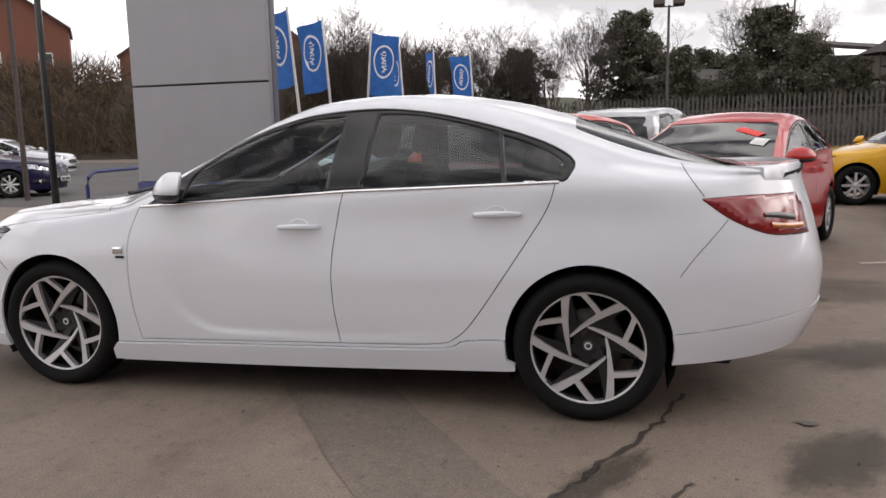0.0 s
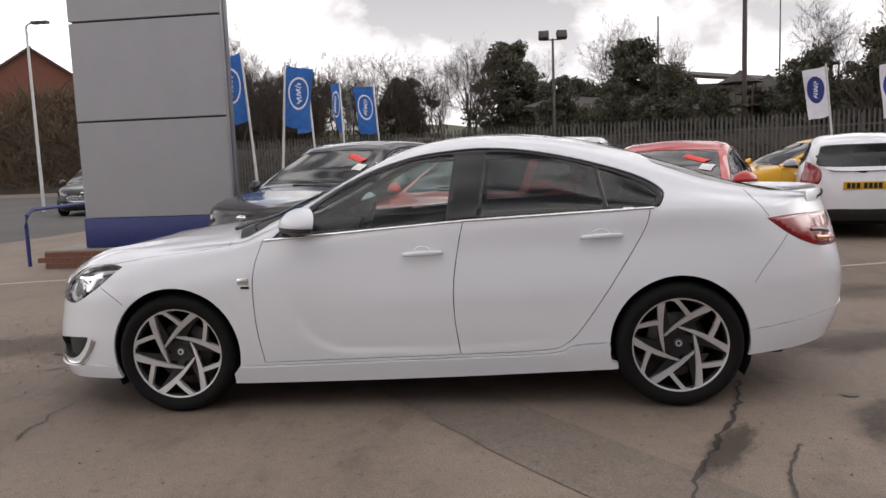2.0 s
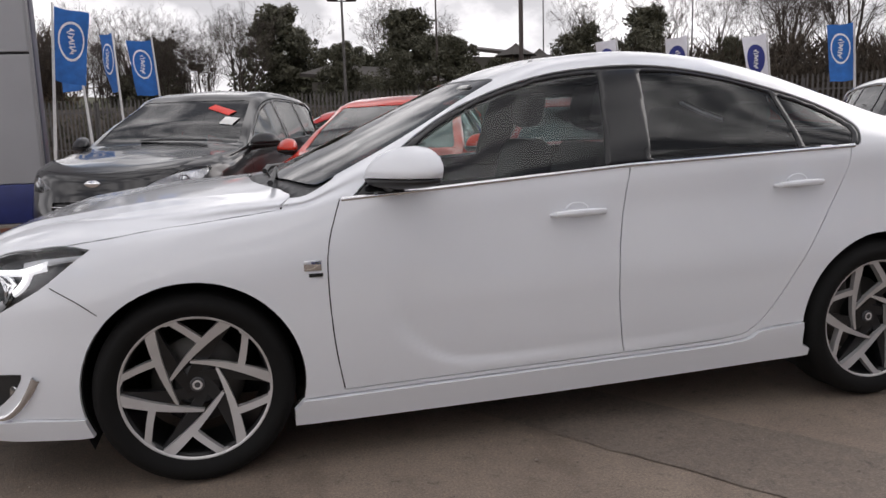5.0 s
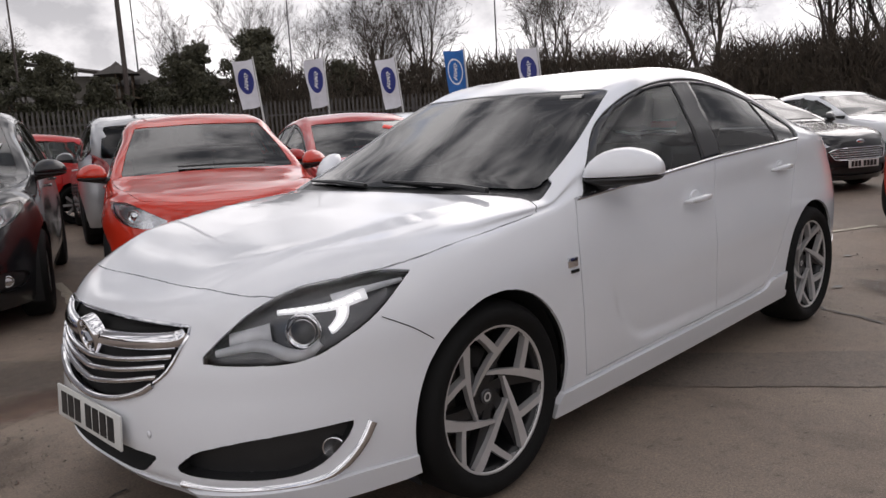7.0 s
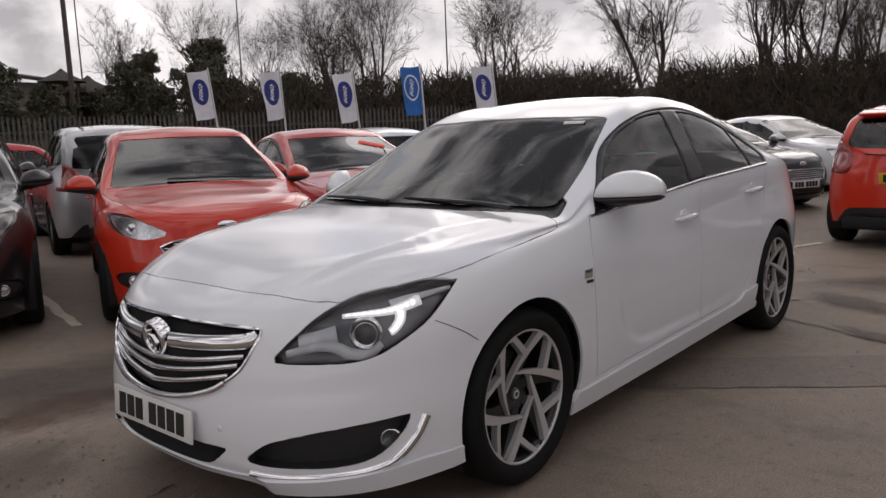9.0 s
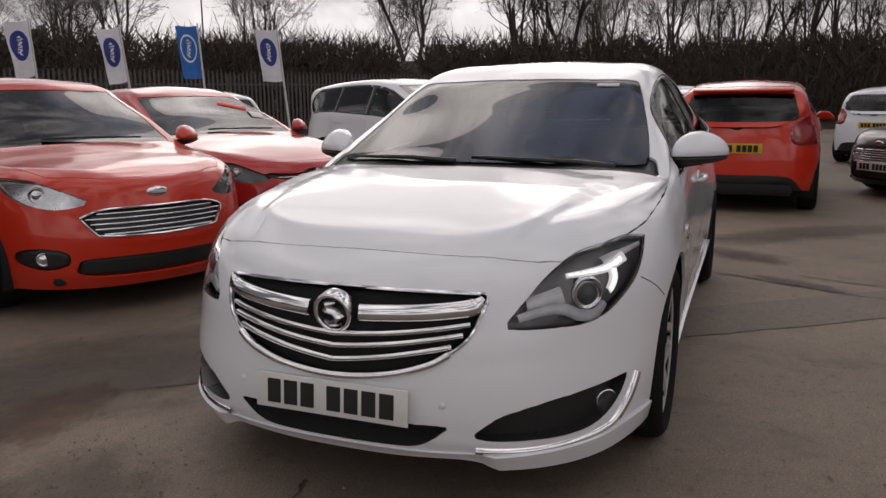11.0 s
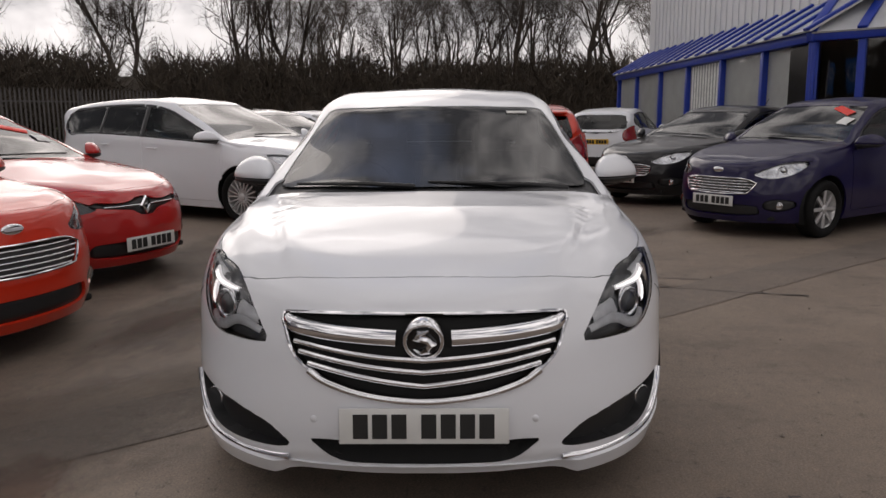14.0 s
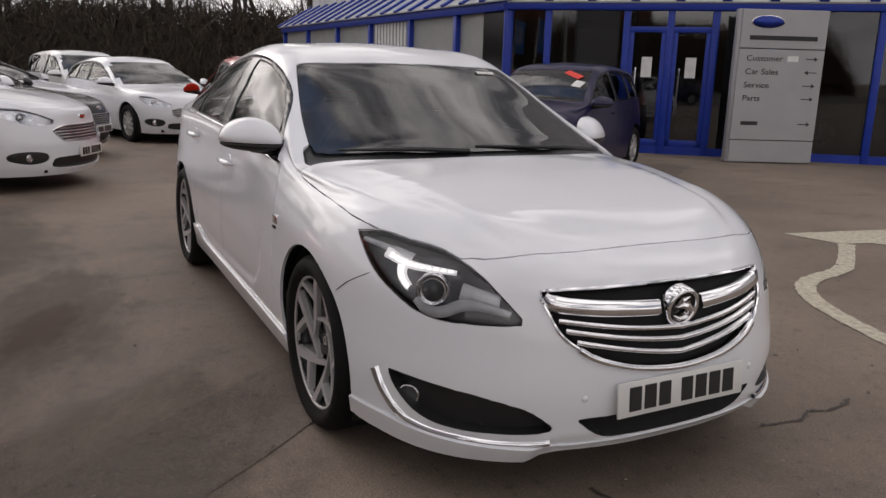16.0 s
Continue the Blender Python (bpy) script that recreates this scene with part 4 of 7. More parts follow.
    lip_v[:, 2] += 0.016 * (1 - corner) * (np.abs(lip_v[:, 1]) < 0.5) * np.clip((0.25 - lip_v[:, 2]) / 0.05, 0, 1)
    link("front_lip", lip_v, lip_f, WHITE, car, "white front lip spoiler with deeper corners", angle=40)
    link("cowl", *b.panel(["cowl"], 0, 0, 0.01, 0.012), PLASTIC, car, "black cowl under the windscreen")
    link("windscreen", *b.panel(["windscreen"], 0, 0, 0, 0.004), SCREEN, car, "windscreen glass mirroring the cloudy sky")
    link("rear_screen", *b.panel(["rear_screen"], 0, 0, 0, 0.004), TINT, car, "dark rear glass")
    inner = ["body", "front_lip", "cowl", "front_door", "rear_door", "side_skirt", "bonnet", "rear_valance", "window_frame"]
    link("inner_shell", *b.panel(inner, 0, 0, 0, 0.022), UNDER, car, "black inner body shell")
    # floor pan, arches, wheels
    pan = part("floor_pan", box(-1.95, 2.0, -0.62, 0.62, 0.21, 0.26, bevel=0.02), UNDER, car)
    for sgn in (-1, 1):
        for x, turn in ((-AXLE, 3 if sgn < 0 else 25), (AXLE, -7 if sgn < 0 else 40)):
            wheel_well(car, x, sgn, 0.385)
            turbine_wheel(car, x, sgn * (0.778 if x < 0 else 0.795), sgn, turn)
    nose(b, car)
    cabin(b, car)
    trim(b, car)
    return car


def surface_line(b, pts, kind, sgn=1, lift=0.0, steps=6):
    """Points on the body under a polyline given in two coordinates."""
    out, nor = [], []
    pts = [Vector(p) for p in pts]
    for i in range(len(pts) - 1):
        for k in range(steps + (i == len(pts) - 2)):
            u, w = pts[i].lerp(pts[i + 1], k / steps)
            if kind == "side":
                h = b.tree.ray_cast((u, 4 * sgn, w), (0, -sgn, 0))
            elif kind == "front":
                h = b.tree.ray_cast((-6, u, w), (1, 0, 0))
            elif kind == "rear":
                h = b.tree.ray_cast((6, u, w), (-1, 0, 0))
            else:
                h = b.tree.ray_cast((u, w, 4), (0, 0, -1))
            if h[0]:
                n = h[1]
                ref = {"side": Vector((0, sgn, 0)), "front": Vector((-1, 0, 0)), "rear": Vector((1, 0, 0)), "top": Vector((0, 0, 1))}[kind]
                n = n if n.dot(ref) > 0 else -n
                out.append(h[0] + n * lift)
                nor.append(n)
    return out, nor


def curve_points(pts, n=8):
    """A smooth open curve through points in two or three coordinates."""
    p = np.array(pts, float)
    p = np.concatenate([[2 * p[0] - p[1]], p, [2 * p[-1] - p[-2]]])
    out = []
    for i in range(1, len(p) - 2):
        for t in np.arange(n) / n:
            a, b_, c, d = p[i - 1], p[i], p[i + 1], p[i + 2]
            out.append(0.5 * (2 * b_ + (c - a) * t + (2 * a - 5 * b_ + 4 * c - d) * t**2 + (3 * b_ - a - 3 * c + d) * t**3))
    out.append(p[-2])
    return out


def rim_tube(b, label, parent, name, material, r, lift=0.0, tag="", mirror=True, keep=None):
    """A bright bead round the rim of a panel."""
    ids = b.loop(label)
    for sgn in ((1, -1) if mirror else (1,)):
        pts = [(b.v[i] + b.n[i] * lift) * [1, sgn, 1] for i in ids if keep is None or keep(b.v[i])]
        pts = [p for k, p in enumerate(pts) if k == 0 or np.linalg.norm(p - pts[k - 1]) > 0.006]
        if not b.seam[ids[0]] and keep is None:
            pts.append(pts[0])
        part(name, tube(pts, r, 6), material, parent, tag)


def nose(b, car):
    # grille: dark mesh, bright bars and frame, round emblem
    back = link("grille", *b.panel(["grille"], 0, 0, 0.05, 0.03), UNDER, car, "dark grille with bright chrome bars")
    link("grille_backing", *b.panel(["grille"], 0, -0.004, 0.0, 0.055), UNDER, back)
    rim_tube(b, "grille", back, "grille_frame", CHROME, 0.0055, 0.001, "chrome grille frame")
    for sg in (-1, 1):
        wing = curve_points([(sg * 0.437, 0.700), (sg * 0.42, 0.682), (sg * 0.38, 0.673), (sg * 0.263, 0.663), (sg * 0.085, 0.655)])
        p, n = surface_line(b, wing, "front", lift=-0.004, steps=1)
        link("grille_wing", *ribbon(p, n, [0.024 + 0.030 * min(1, 4 * k / len(p)) for k in range(len(p))], 0.014), CHROME, back, "broad chrome wing bar")
    for half, z, zm in ((0.412, 0.630, 0.588), (0.395, 0.600, 0.552), (0.365, 0.566, 0.511)):
        line = curve_points([(-half, z), (-half * 0.5, 0.5 * (z + zm) - 0.006), (-0.03, zm + 0.001), (0.03, zm + 0.001), (half * 0.5, 0.5 * (z + zm) - 0.006), (half, z)])
        p, n = surface_line(b, line, "front", lift=-0.012, steps=1)
        link("grille_bar", *ribbon(p, n, 0.017, 0.012), CHROME, back, "chrome grille bar")
    line = curve_points([(-0.36, 0.545), (-0.30, 0.512), (-0.173, 0.478), (0, 0.462), (0.173, 0.478), (0.30, 0.512), (0.36, 0.545)])
    p, n = surface_line(b, line, "front", lift=0.0, steps=1)
    link("grille_base", *ribbon(p, n, 0.022, 0.010), CHROME, back, "thick lower chrome of the grille frame")
    c = b.front_x(0, 0.648)
    em = link("emblem", *lathe([(0.049, 0.0), (0.051, -0.010), (0.057, -0.014), (0.064, -0.008), (0.066, 0.03)], 40), CHROME, back, "round chrome emblem")
    link("emblem_field", *lathe([(0.0, -0.001), (0.051, -0.001)], 32), GLOSSBLACK, em, "dark field of the emblem")
    em.location, em.rotation_euler = c + Vector((-0.003, 0, 0)), (radians(10), 0, radians(-90))
    fig = part("emblem_shape", tube([(-0.030, -0.004, -0.026), (-0.010, -0.008, -0.036), (0.016, -0.008, -0.028), (0.026, -0.009, -0.008), (0.012, -0.009, 0.008), (-0.010, -0.009, 0.012), (-0.030, -0.008, 0.006), (-0.014, -0.008, 0.028), (0.016, -0.008, 0.036)], [0.003, 0.009, 0.014, 0.016, 0.014, 0.012, 0.005, 0.010, 0.003], 8), CHROME, em)
    # lower intake
    it = link("intake", *b.panel(["intake"], 0, 0, -0.05, 0.05), UNDER, car, "dark lower air intake")
    number_plate(car, Matrix.Translation(b.front_x(0, 0.39) + Vector((-0.011, 0, 0))) @ pose(0, 0, 0, 0, 4, 0), False)
    for sgn in (-1, 1):
        # fog recess with lamp and bright blade
        fg = link("fog_recess", *b.panel(["fog_recess"], sgn, 0, -0.045, 0.045), PLASTIC, car, "dark fog lamp recess", angle=40)
        fl = link("fog_lamp", *lathe([(0.0, 0.004), (0.022, 0.0), (0.030, -0.006), (0.034, -0.010), (0.038, -0.004), (0.038, 0.03)], 24), REFLECTOR, fg, "small round fog lamp")
        hit = b.tree.find_nearest((-1.945, sgn * 0.745, 0.338))
        out_n = hit[1] if hit[1].x < 0 else -hit[1]
        fl.location, fl.rotation_euler = hit[0] - out_n * 0.034, (0, 0, radians(-90 - 35 * sgn))
        blade = curve_points([(-1.862, 0.826, 0.412), (-1.888, 0.803, 0.356), (-1.942, 0.761, 0.290), (-2.005, 0.712, 0.268), (-2.106, 0.622, 0.262), (-2.200, 0.50, 0.262), (-2.245, 0.425, 0.268)])
        pts, nor = [], []
        for q in blade:
            h = b.tree.find_nearest((q[0], q[1] * sgn, q[2]))
            nn = h[1] if h[1].x < 0 else -h[1]
            pts.append(h[0] + nn * 0.003)
            nor.append(nn)
        for _ in range(6):
            pts = [pts[0]] + [(pts[k - 1] + 2 * pts[k] + pts[k + 1]) / 4 for k in range(1, len(pts) - 1)] + [pts[-1]]
            nor = [nor[0]] + [(nor[k - 1] + 2 * nor[k] + nor[k + 1]).normalized() for k in range(1, len(nor) - 1)] + [nor[-1]]
        link("fog_blade", *ribbon(pts, nor, [0.030 - 0.014 * (k / len(pts)) for k in range(len(pts))], 0.010), CHROME, car, "chrome blade under the fog lamp")
        sensor = b.front_x(sgn * 0.345, 0.395)
        sn = link("parking_sensor", *lathe([(0.0, -0.003), (0.010, -0.003), (0.012, 0.0)], 16), WHITE, car)
        sn.location, sn.rotation_euler = sensor, (0, 0, radians(-90))
        # headlamp: lens, dark bezel, projector, daytime strip, lower wing
        hl = link("headlamp", *b.panel(["headlamp"], sgn, 0.001, 0.006, 0.0), LENS, car, "clear headlamp lens over dark bezel")
        link("lamp_bezel", *b.panel(["headlamp"], sgn, -0.003, 0.0, 0.045), LAMPDARK, hl)

        def inside_lamp(path, depth):
            out, nrm = [], []
            for q in curve_points(path, 6):
                h = b.tree.find_nearest((q[0], q[1] * sgn, q[2]))
                nn = h[1] if h[1].x < 0 else -h[1]
                out.append(h[0] - nn * depth)
                nrm.append(nn)
            return out, nrm

        p, n = inside_lamp([(-2.035, 0.645, 0.750), (-1.98, 0.697, 0.754), (-1.924, 0.739, 0.757), (-1.877, 0.764, 0.765), (-1.815, 0.789, 0.783)], 0.016)
        strip = link("daytime_lamp", *ribbon(p, n, [0.016 + 0.022 * k / len(p) for k in range(len(p))], 0.004), DRLSTRIP, hl, "lit daytime lamp strip")
        for k in range(1, len(p) - 3, 2):
            link("diode", *ribbon(p[k:k + 2], n[k:k + 2], 0.011 + 0.014 * k / len(p), 0.0062), DRL, strip, "lit white diode")
        p, n = inside_lamp([(-1.885, 0.764, 0.754), (-1.898, 0.774, 0.724), (-1.922, 0.769, 0.698), (-1.937, 0.763, 0.688)], 0.016)
        strip = link("daytime_lamp", *ribbon(p, n, [0.040 - 0.018 * k / len(p) for k in range(len(p))], 0.004), DRLSTRIP, hl, "lit daytime lamp strip")
        for k in range(1, len(p) - 2, 2):
            link("diode", *ribbon(p[k:k + 2], n[k:k + 2], 0.028 - 0.012 * k / len(p), 0.0062), DRL, strip, "lit white diode")
        p, n = inside_lamp([(-2.18, 0.535, 0.640), (-2.116, 0.608, 0.658), (-2.079, 0.652, 0.655), (-2.047, 0.697, 0.632), (-2.005, 0.734, 0.628), (-1.967, 0.754, 0.657)], 0.012)
        link("lamp_wing", *ribbon(p, n, [0.022 + 0.016 * math.sin(math.pi * k / len(p)) for k in range(len(p))], 0.006), SATIN, hl, "silver wing under the projector")
        p, n = inside_lamp([(-2.150, 0.556, 0.680), (-2.11, 0.61, 0.690), (-2.065, 0.648, 0.697)], 0.024)
        link("indicator_lamp", *ribbon(p, n, [0.040 + 0.018 * k / len(p) for k in range(len(p))], 0.005), SATIN, hl, "silver indicator lamp")
        p, n = inside_lamp([(-1.915, 0.752, 0.790), (-1.86, 0.775, 0.800), (-1.79, 0.80, 0.808), (-1.70, 0.83, 0.815)], 0.022)
        link("upper_reflector", *ribbon(p, n, [0.034 - 0.020 * k / len(p) for k in range(len(p))], 0.004), SATIN, hl, "silver reflector over the daytime lamp")
        (c0,), (n0,) = (q[:1] for q in inside_lamp([(-1.998, 0.715, 0.694), (-1.997, 0.716, 0.694)], 0.030))
        pr = link("projector", *lathe([(0.0, -0.022), (0.014, -0.020), (0.026, -0.012), (0.033, 0.0), (0.036, -0.010), (0.043, -0.012), (0.046, 0.0), (0.046, 0.03)], 32), CHROME, hl, "round projector lens in a chrome ring")
        pr.location, pr.rotation_euler, pr.scale = c0, (0, 0, radians(-90 - 38 * sgn)), (1.2, 1.0, 1.2)
        ey = link("projector_lens", *lathe([(0.0, -0.026), (0.012, -0.024), (0.024, -0.016), (0.030, -0.006)], 24), LAMPDARK, pr, "grey glass projector lens")


def cabin(b, car):
    part("dashboard", box(-1.0, -0.52, -0.70, 0.70, 0.62, 0.95, bevel=0.06), DASH, car)
    seat_rows = ((-0.12, 0.38, 0.50), (-0.12, -0.38, 0.50), (0.66, 0.36, 0.40), (0.66, -0.36, 0.40))
    for x, y, z in seat_rows:
        seat(car, x, y, z)
    wh = part("steering_wheel", tube([(0, 0.18 * math.cos(a), 0.18 * math.sin(a)) for a in np.linspace(0, math.tau, 25)], 0.016, 8), DASH, car)
    wh.location, wh.rotation_euler = (-0.50, 0.38, 0.93), (0, radians(22), 0)
    part("steering_hub", box(-0.02, 0.03, -0.16, 0.16, -0.03, 0.03, bevel=0.015), DASH, wh)
    part("parcel_shelf", box(1.15, 1.95, -0.58, 0.58, 0.98, 1.0, bevel=0.006), INTERIOR, car)
    part("headlining", box(0.0, 0.92, -0.48, 0.48, 1.335, 1.35, bevel=0.006), INTERIOR, car)
    part("rear_view_mirror", box(-0.02, 0.02, -0.11, 0.11, -0.03, 0.03, m=Matrix.Translation((-0.36, 0.0, 1.25)), bevel=0.012), PLASTIC, car)
    for side in (-1, 1):
        part("door_card", box(-0.8, 1.0, side * 0.74 - 0.02, side * 0.74 + 0.02, 0.3, 0.96, bevel=0.015), INTERIOR, car)


def trim(b, car):
    for sgn in (-1, 1):
        p, n = surface_line(b, [(-0.845, 0.950), (0.25, 1.024), (1.24, 1.062)], "side", sgn, 0.001, 24)
        link("belt_moulding", *ribbon(p, n, 0.016, 0.005), CHROME, car, "chrome belt moulding")
        for x, z in ((0.02, 0.858), (0.965, 0.922)):
            c, n = surface_line(b, [(x, z), (x + 0.001, z)], "side", sgn, 0.0, 1)
            h = part("door_handle", tube([(-0.105, 0, -0.004), (-0.09, 0.028 * sgn, 0), (-0.03, 0.038 * sgn, 0.004), (0.06, 0.036 * sgn, 0.006), (0.10, 0.02 * sgn, 0.004), (0.108, 0, 0.0)], [0.006, 0.012, 0.014, 0.014, 0.011, 0.006], 10), WHITE, car)
            h.location = c[0]
            cup = link("handle_cup", *lathe([(0.0, -0.0012), (0.5, -0.0016), (0.85, -0.0030), (0.97, -0.0042), (1.06, 0.003)], 28), WHITE, car)
            cup.location, cup.scale = c[0] + Vector((0.0, 0, 0.012)), (0.046, 1, 0.028)
            cup.rotation_euler = n[0].to_track_quat("-Y", "Z").to_euler()
        door_mirror(car, -0.675, 0.815 * sgn, 1.022, sgn, WHITE, 1.0)
        c, n = surface_line(b, [(-0.96, 0.735), (-0.959, 0.735)], "side", sgn, 0.002, 1)
        bd = part("fender_badge", box(-0.03, 0.03, -0.004, 0.004, -0.018, 0.018, bevel=0.003), CHROME, car)
        bd.location = c[0]
        c, n = surface_line(b, [(-0.95, 0.702), (-0.949, 0.702)], "side", sgn, 0.002, 1)
        b2 = part("fender_script", box(-0.024, 0.024, -0.003, 0.003, -0.006, 0.006, bevel=0.001), GLOSSBLACK, car)
        b2.location = c[0]
        p, n = surface_line(b, curve_points([(-1.80, 0.708), (-1.717, 0.662), (-1.655, 0.618)]), "side", sgn, 0.0, 1)
        link("bumper_seam", *ribbon(p, n, 0.004, 0.0012), DARKGAP, car, "dark seam between bumper and wing")
        p, n = surface_line(b, curve_points([(1.755, 1.13), (1.79, 1.07), (1.845, 0.995)]), "side", sgn, 0.0, 1)
        link("panel_seam", *ribbon(p, n, 0.004, 0.0012), DARKGAP, car, "dark seam between boot and rear wing")
        p, n = surface_line(b, curve_points([(1.945, 0.895), (1.88, 0.82), (1.80, 0.73), (1.75, 0.66)]), "side", sgn, 0.0, 1)
        link("panel_seam", *ribbon(p, n, 0.003, 0.0010), DARKGAP, car, "dark seam between rear bumper and wing")
    # wipers, boot spoiler, screen sticker
    part("wiper", tube([(-1.075, -0.62, 1.0), (-1.06, -0.45, 1.012), (-1.03, 0.02, 1.024)], [0.012, 0.011, 0.006], 6), PLASTIC, car)
    part("wiper", tube([(-1.08, 0.08, 1.008), (-1.055, 0.3, 1.018), (-0.965, 0.64, 1.012)], [0.012, 0.011, 0.006], 6), PLASTIC, car)
    v, f = [], []
    ys = np.linspace(-0.60, 0.60, 25)
    for y in ys:
        k = abs(y) / 0.60
        xe = b.rear_x(y, 1.05).x - 0.012
        lip = 0.024 * (1 - k**4)
        zs = [b.top_z(xe - q, y).z for q in (0.20, 0.13, 0.06, 0.015)]
        zt = zs[1]
        v += [(xe - 0.20, y, zs[0] - 0.004), (xe - 0.13, y, zs[1] + 0.2 * lip - 0.001), (xe - 0.06, y, zt + 0.65 * lip - 0.002), (xe + 0.0, y, zt + lip - 0.004), (xe + 0.008, y, zt + 0.6 * lip - 0.010), (b.rear_x(y, zt - 0.07).x - 0.003, y, zt - 0.07)]
    for i in range(24):
        for k in range(5):
            q = i * 6 + k
            f.append((q, q + 6, q + 7, q + 1))
    f += [(5, 4, 3, 2, 1, 0), tuple(144 + k for k in range(6))]
    link("boot_spoiler", v, f, WHITE, car, "white lip spoiler on the boot", angle=50)
    p, n = surface_line(b, [(-0.275, -0.50), (-0.285, -0.39)], "top", lift=0.003, steps=4)
    link("screen_sticker", *ribbon(p, n, 0.024, 0.002), PAPER, car, "small white screen sticker")
    part("aerial", tube([(1.16, 0, 1.375), (1.20, 0, 1.425)], [0.004, 0.003], 6), PLASTIC, car)


saloon = build_saloon()


# ---- the other cars ----
def hatch_spec(L, W, H, wb, fo, hood=0.73, cowl=(-0.85, 0.98), head=(-0.05, 1.36), peak=0.55, tail=(0.42, 0.09), glass_low=(0.10, 1.0), belt=(0.92, 1.02), r=0.31, e=2.3):
    """The drawing of a hatchback or people carrier from a few lengths."""
    xf = -wb / 2 - fo
    xr = xf + L
    xc, zc = cowl
    xt, zt = head
    xe, ze = xr - tail[0], H - tail[1]
    xg, zg = xr - glass_low[0], glass_low[1]
    x0 = xf + 0.10
    top = [(x0, hood), (x0 + 0.18, hood + 0.075), (xc - 0.35, zc - 0.055), (xc, zc), (0.5 * (xc + xt), 0.5 * (zc + zt) + 0.012), (xt, zt), (xt + 0.18, zt + 0.6 * (H - zt)), (peak, H), (xe, ze), (0.5 * (xe + xg) + 0.02, 0.5 * (ze + zg) + 0.01), (xg, zg), (xr - 0.05, zg - 0.06)]
    rz = [(x, z - d) for (x, z), d in zip(top, (0.0, 0.012, 0.035, 0.045, 0.045, 0.045, 0.05, 0.055, 0.05, 0.04, 0.02, 0.0))]
    ry = [(x0, 0.66 * W), (x0 + 0.3, 0.74 * W), (xc, 0.86 * W), (0.5 * (xc + xt), 0.78 * W), (xt, 0.70 * W), (peak, 0.685 * W), (xe, 0.70 * W), (xg, 0.76 * W), (xr - 0.05, 0.70 * W)]
    b0, b1 = belt
    return dict(
        e=e, er=2.9, xa=-wb / 2 + 0.05, xb=wb / 2 + 0.02, W=W, wb=wb, r=r, xf=xf, xr=xr, cowl=cowl, head=head, tailx=xe, glass_low=(xg, zg), H=H, ze=ze, bulge=0.02,
        front=[(0.15, xf + 0.08), (0.28, xf + 0.015), (0.45, xf), (0.58, xf + 0.015), (0.68, xf + 0.055), (0.80, xf + 0.13)],
        rear=[(0.2, xr - 0.07), (0.4, xr), (0.62, xr - 0.005), (0.85, xr - 0.03), (1.0, xr - 0.06), (1.2, xr - 0.1)],
        wide=[(0.15, W * 0.95), (0.3, W * 0.985), (0.5, W), (0.7, W * 0.995), (0.85, W * 0.975), (1.05, W * 0.945)],
        taper=[(xf, 0.975), (-wb / 2, 0.995), (0, 0.985), (wb / 2, 1.0), (xr, 0.965)],
        low=[(xf, 0.17), (-wb / 2 + 0.4, 0.18), (wb / 2 - 0.4, 0.20), (xr, 0.26)],
        shoulder_z=[(x0, hood), (x0 + 0.2, hood + 0.03), (-wb / 2, 0.83 * b0 + 0.06), (xc, b0 - 0.02), (0.0, 0.5 * (b0 + b1)), (wb / 2, b1), (xr - 0.05, min(b1, zg - 0.06))],
        shoulder_y=[(x0, W * 0.9), (-wb / 2, W * 0.945), (0, W * 0.945), (wb / 2, W * 0.95), (xr - 0.05, W * 0.86)],
        top=top, rail_y=ry, rail_z=rz)


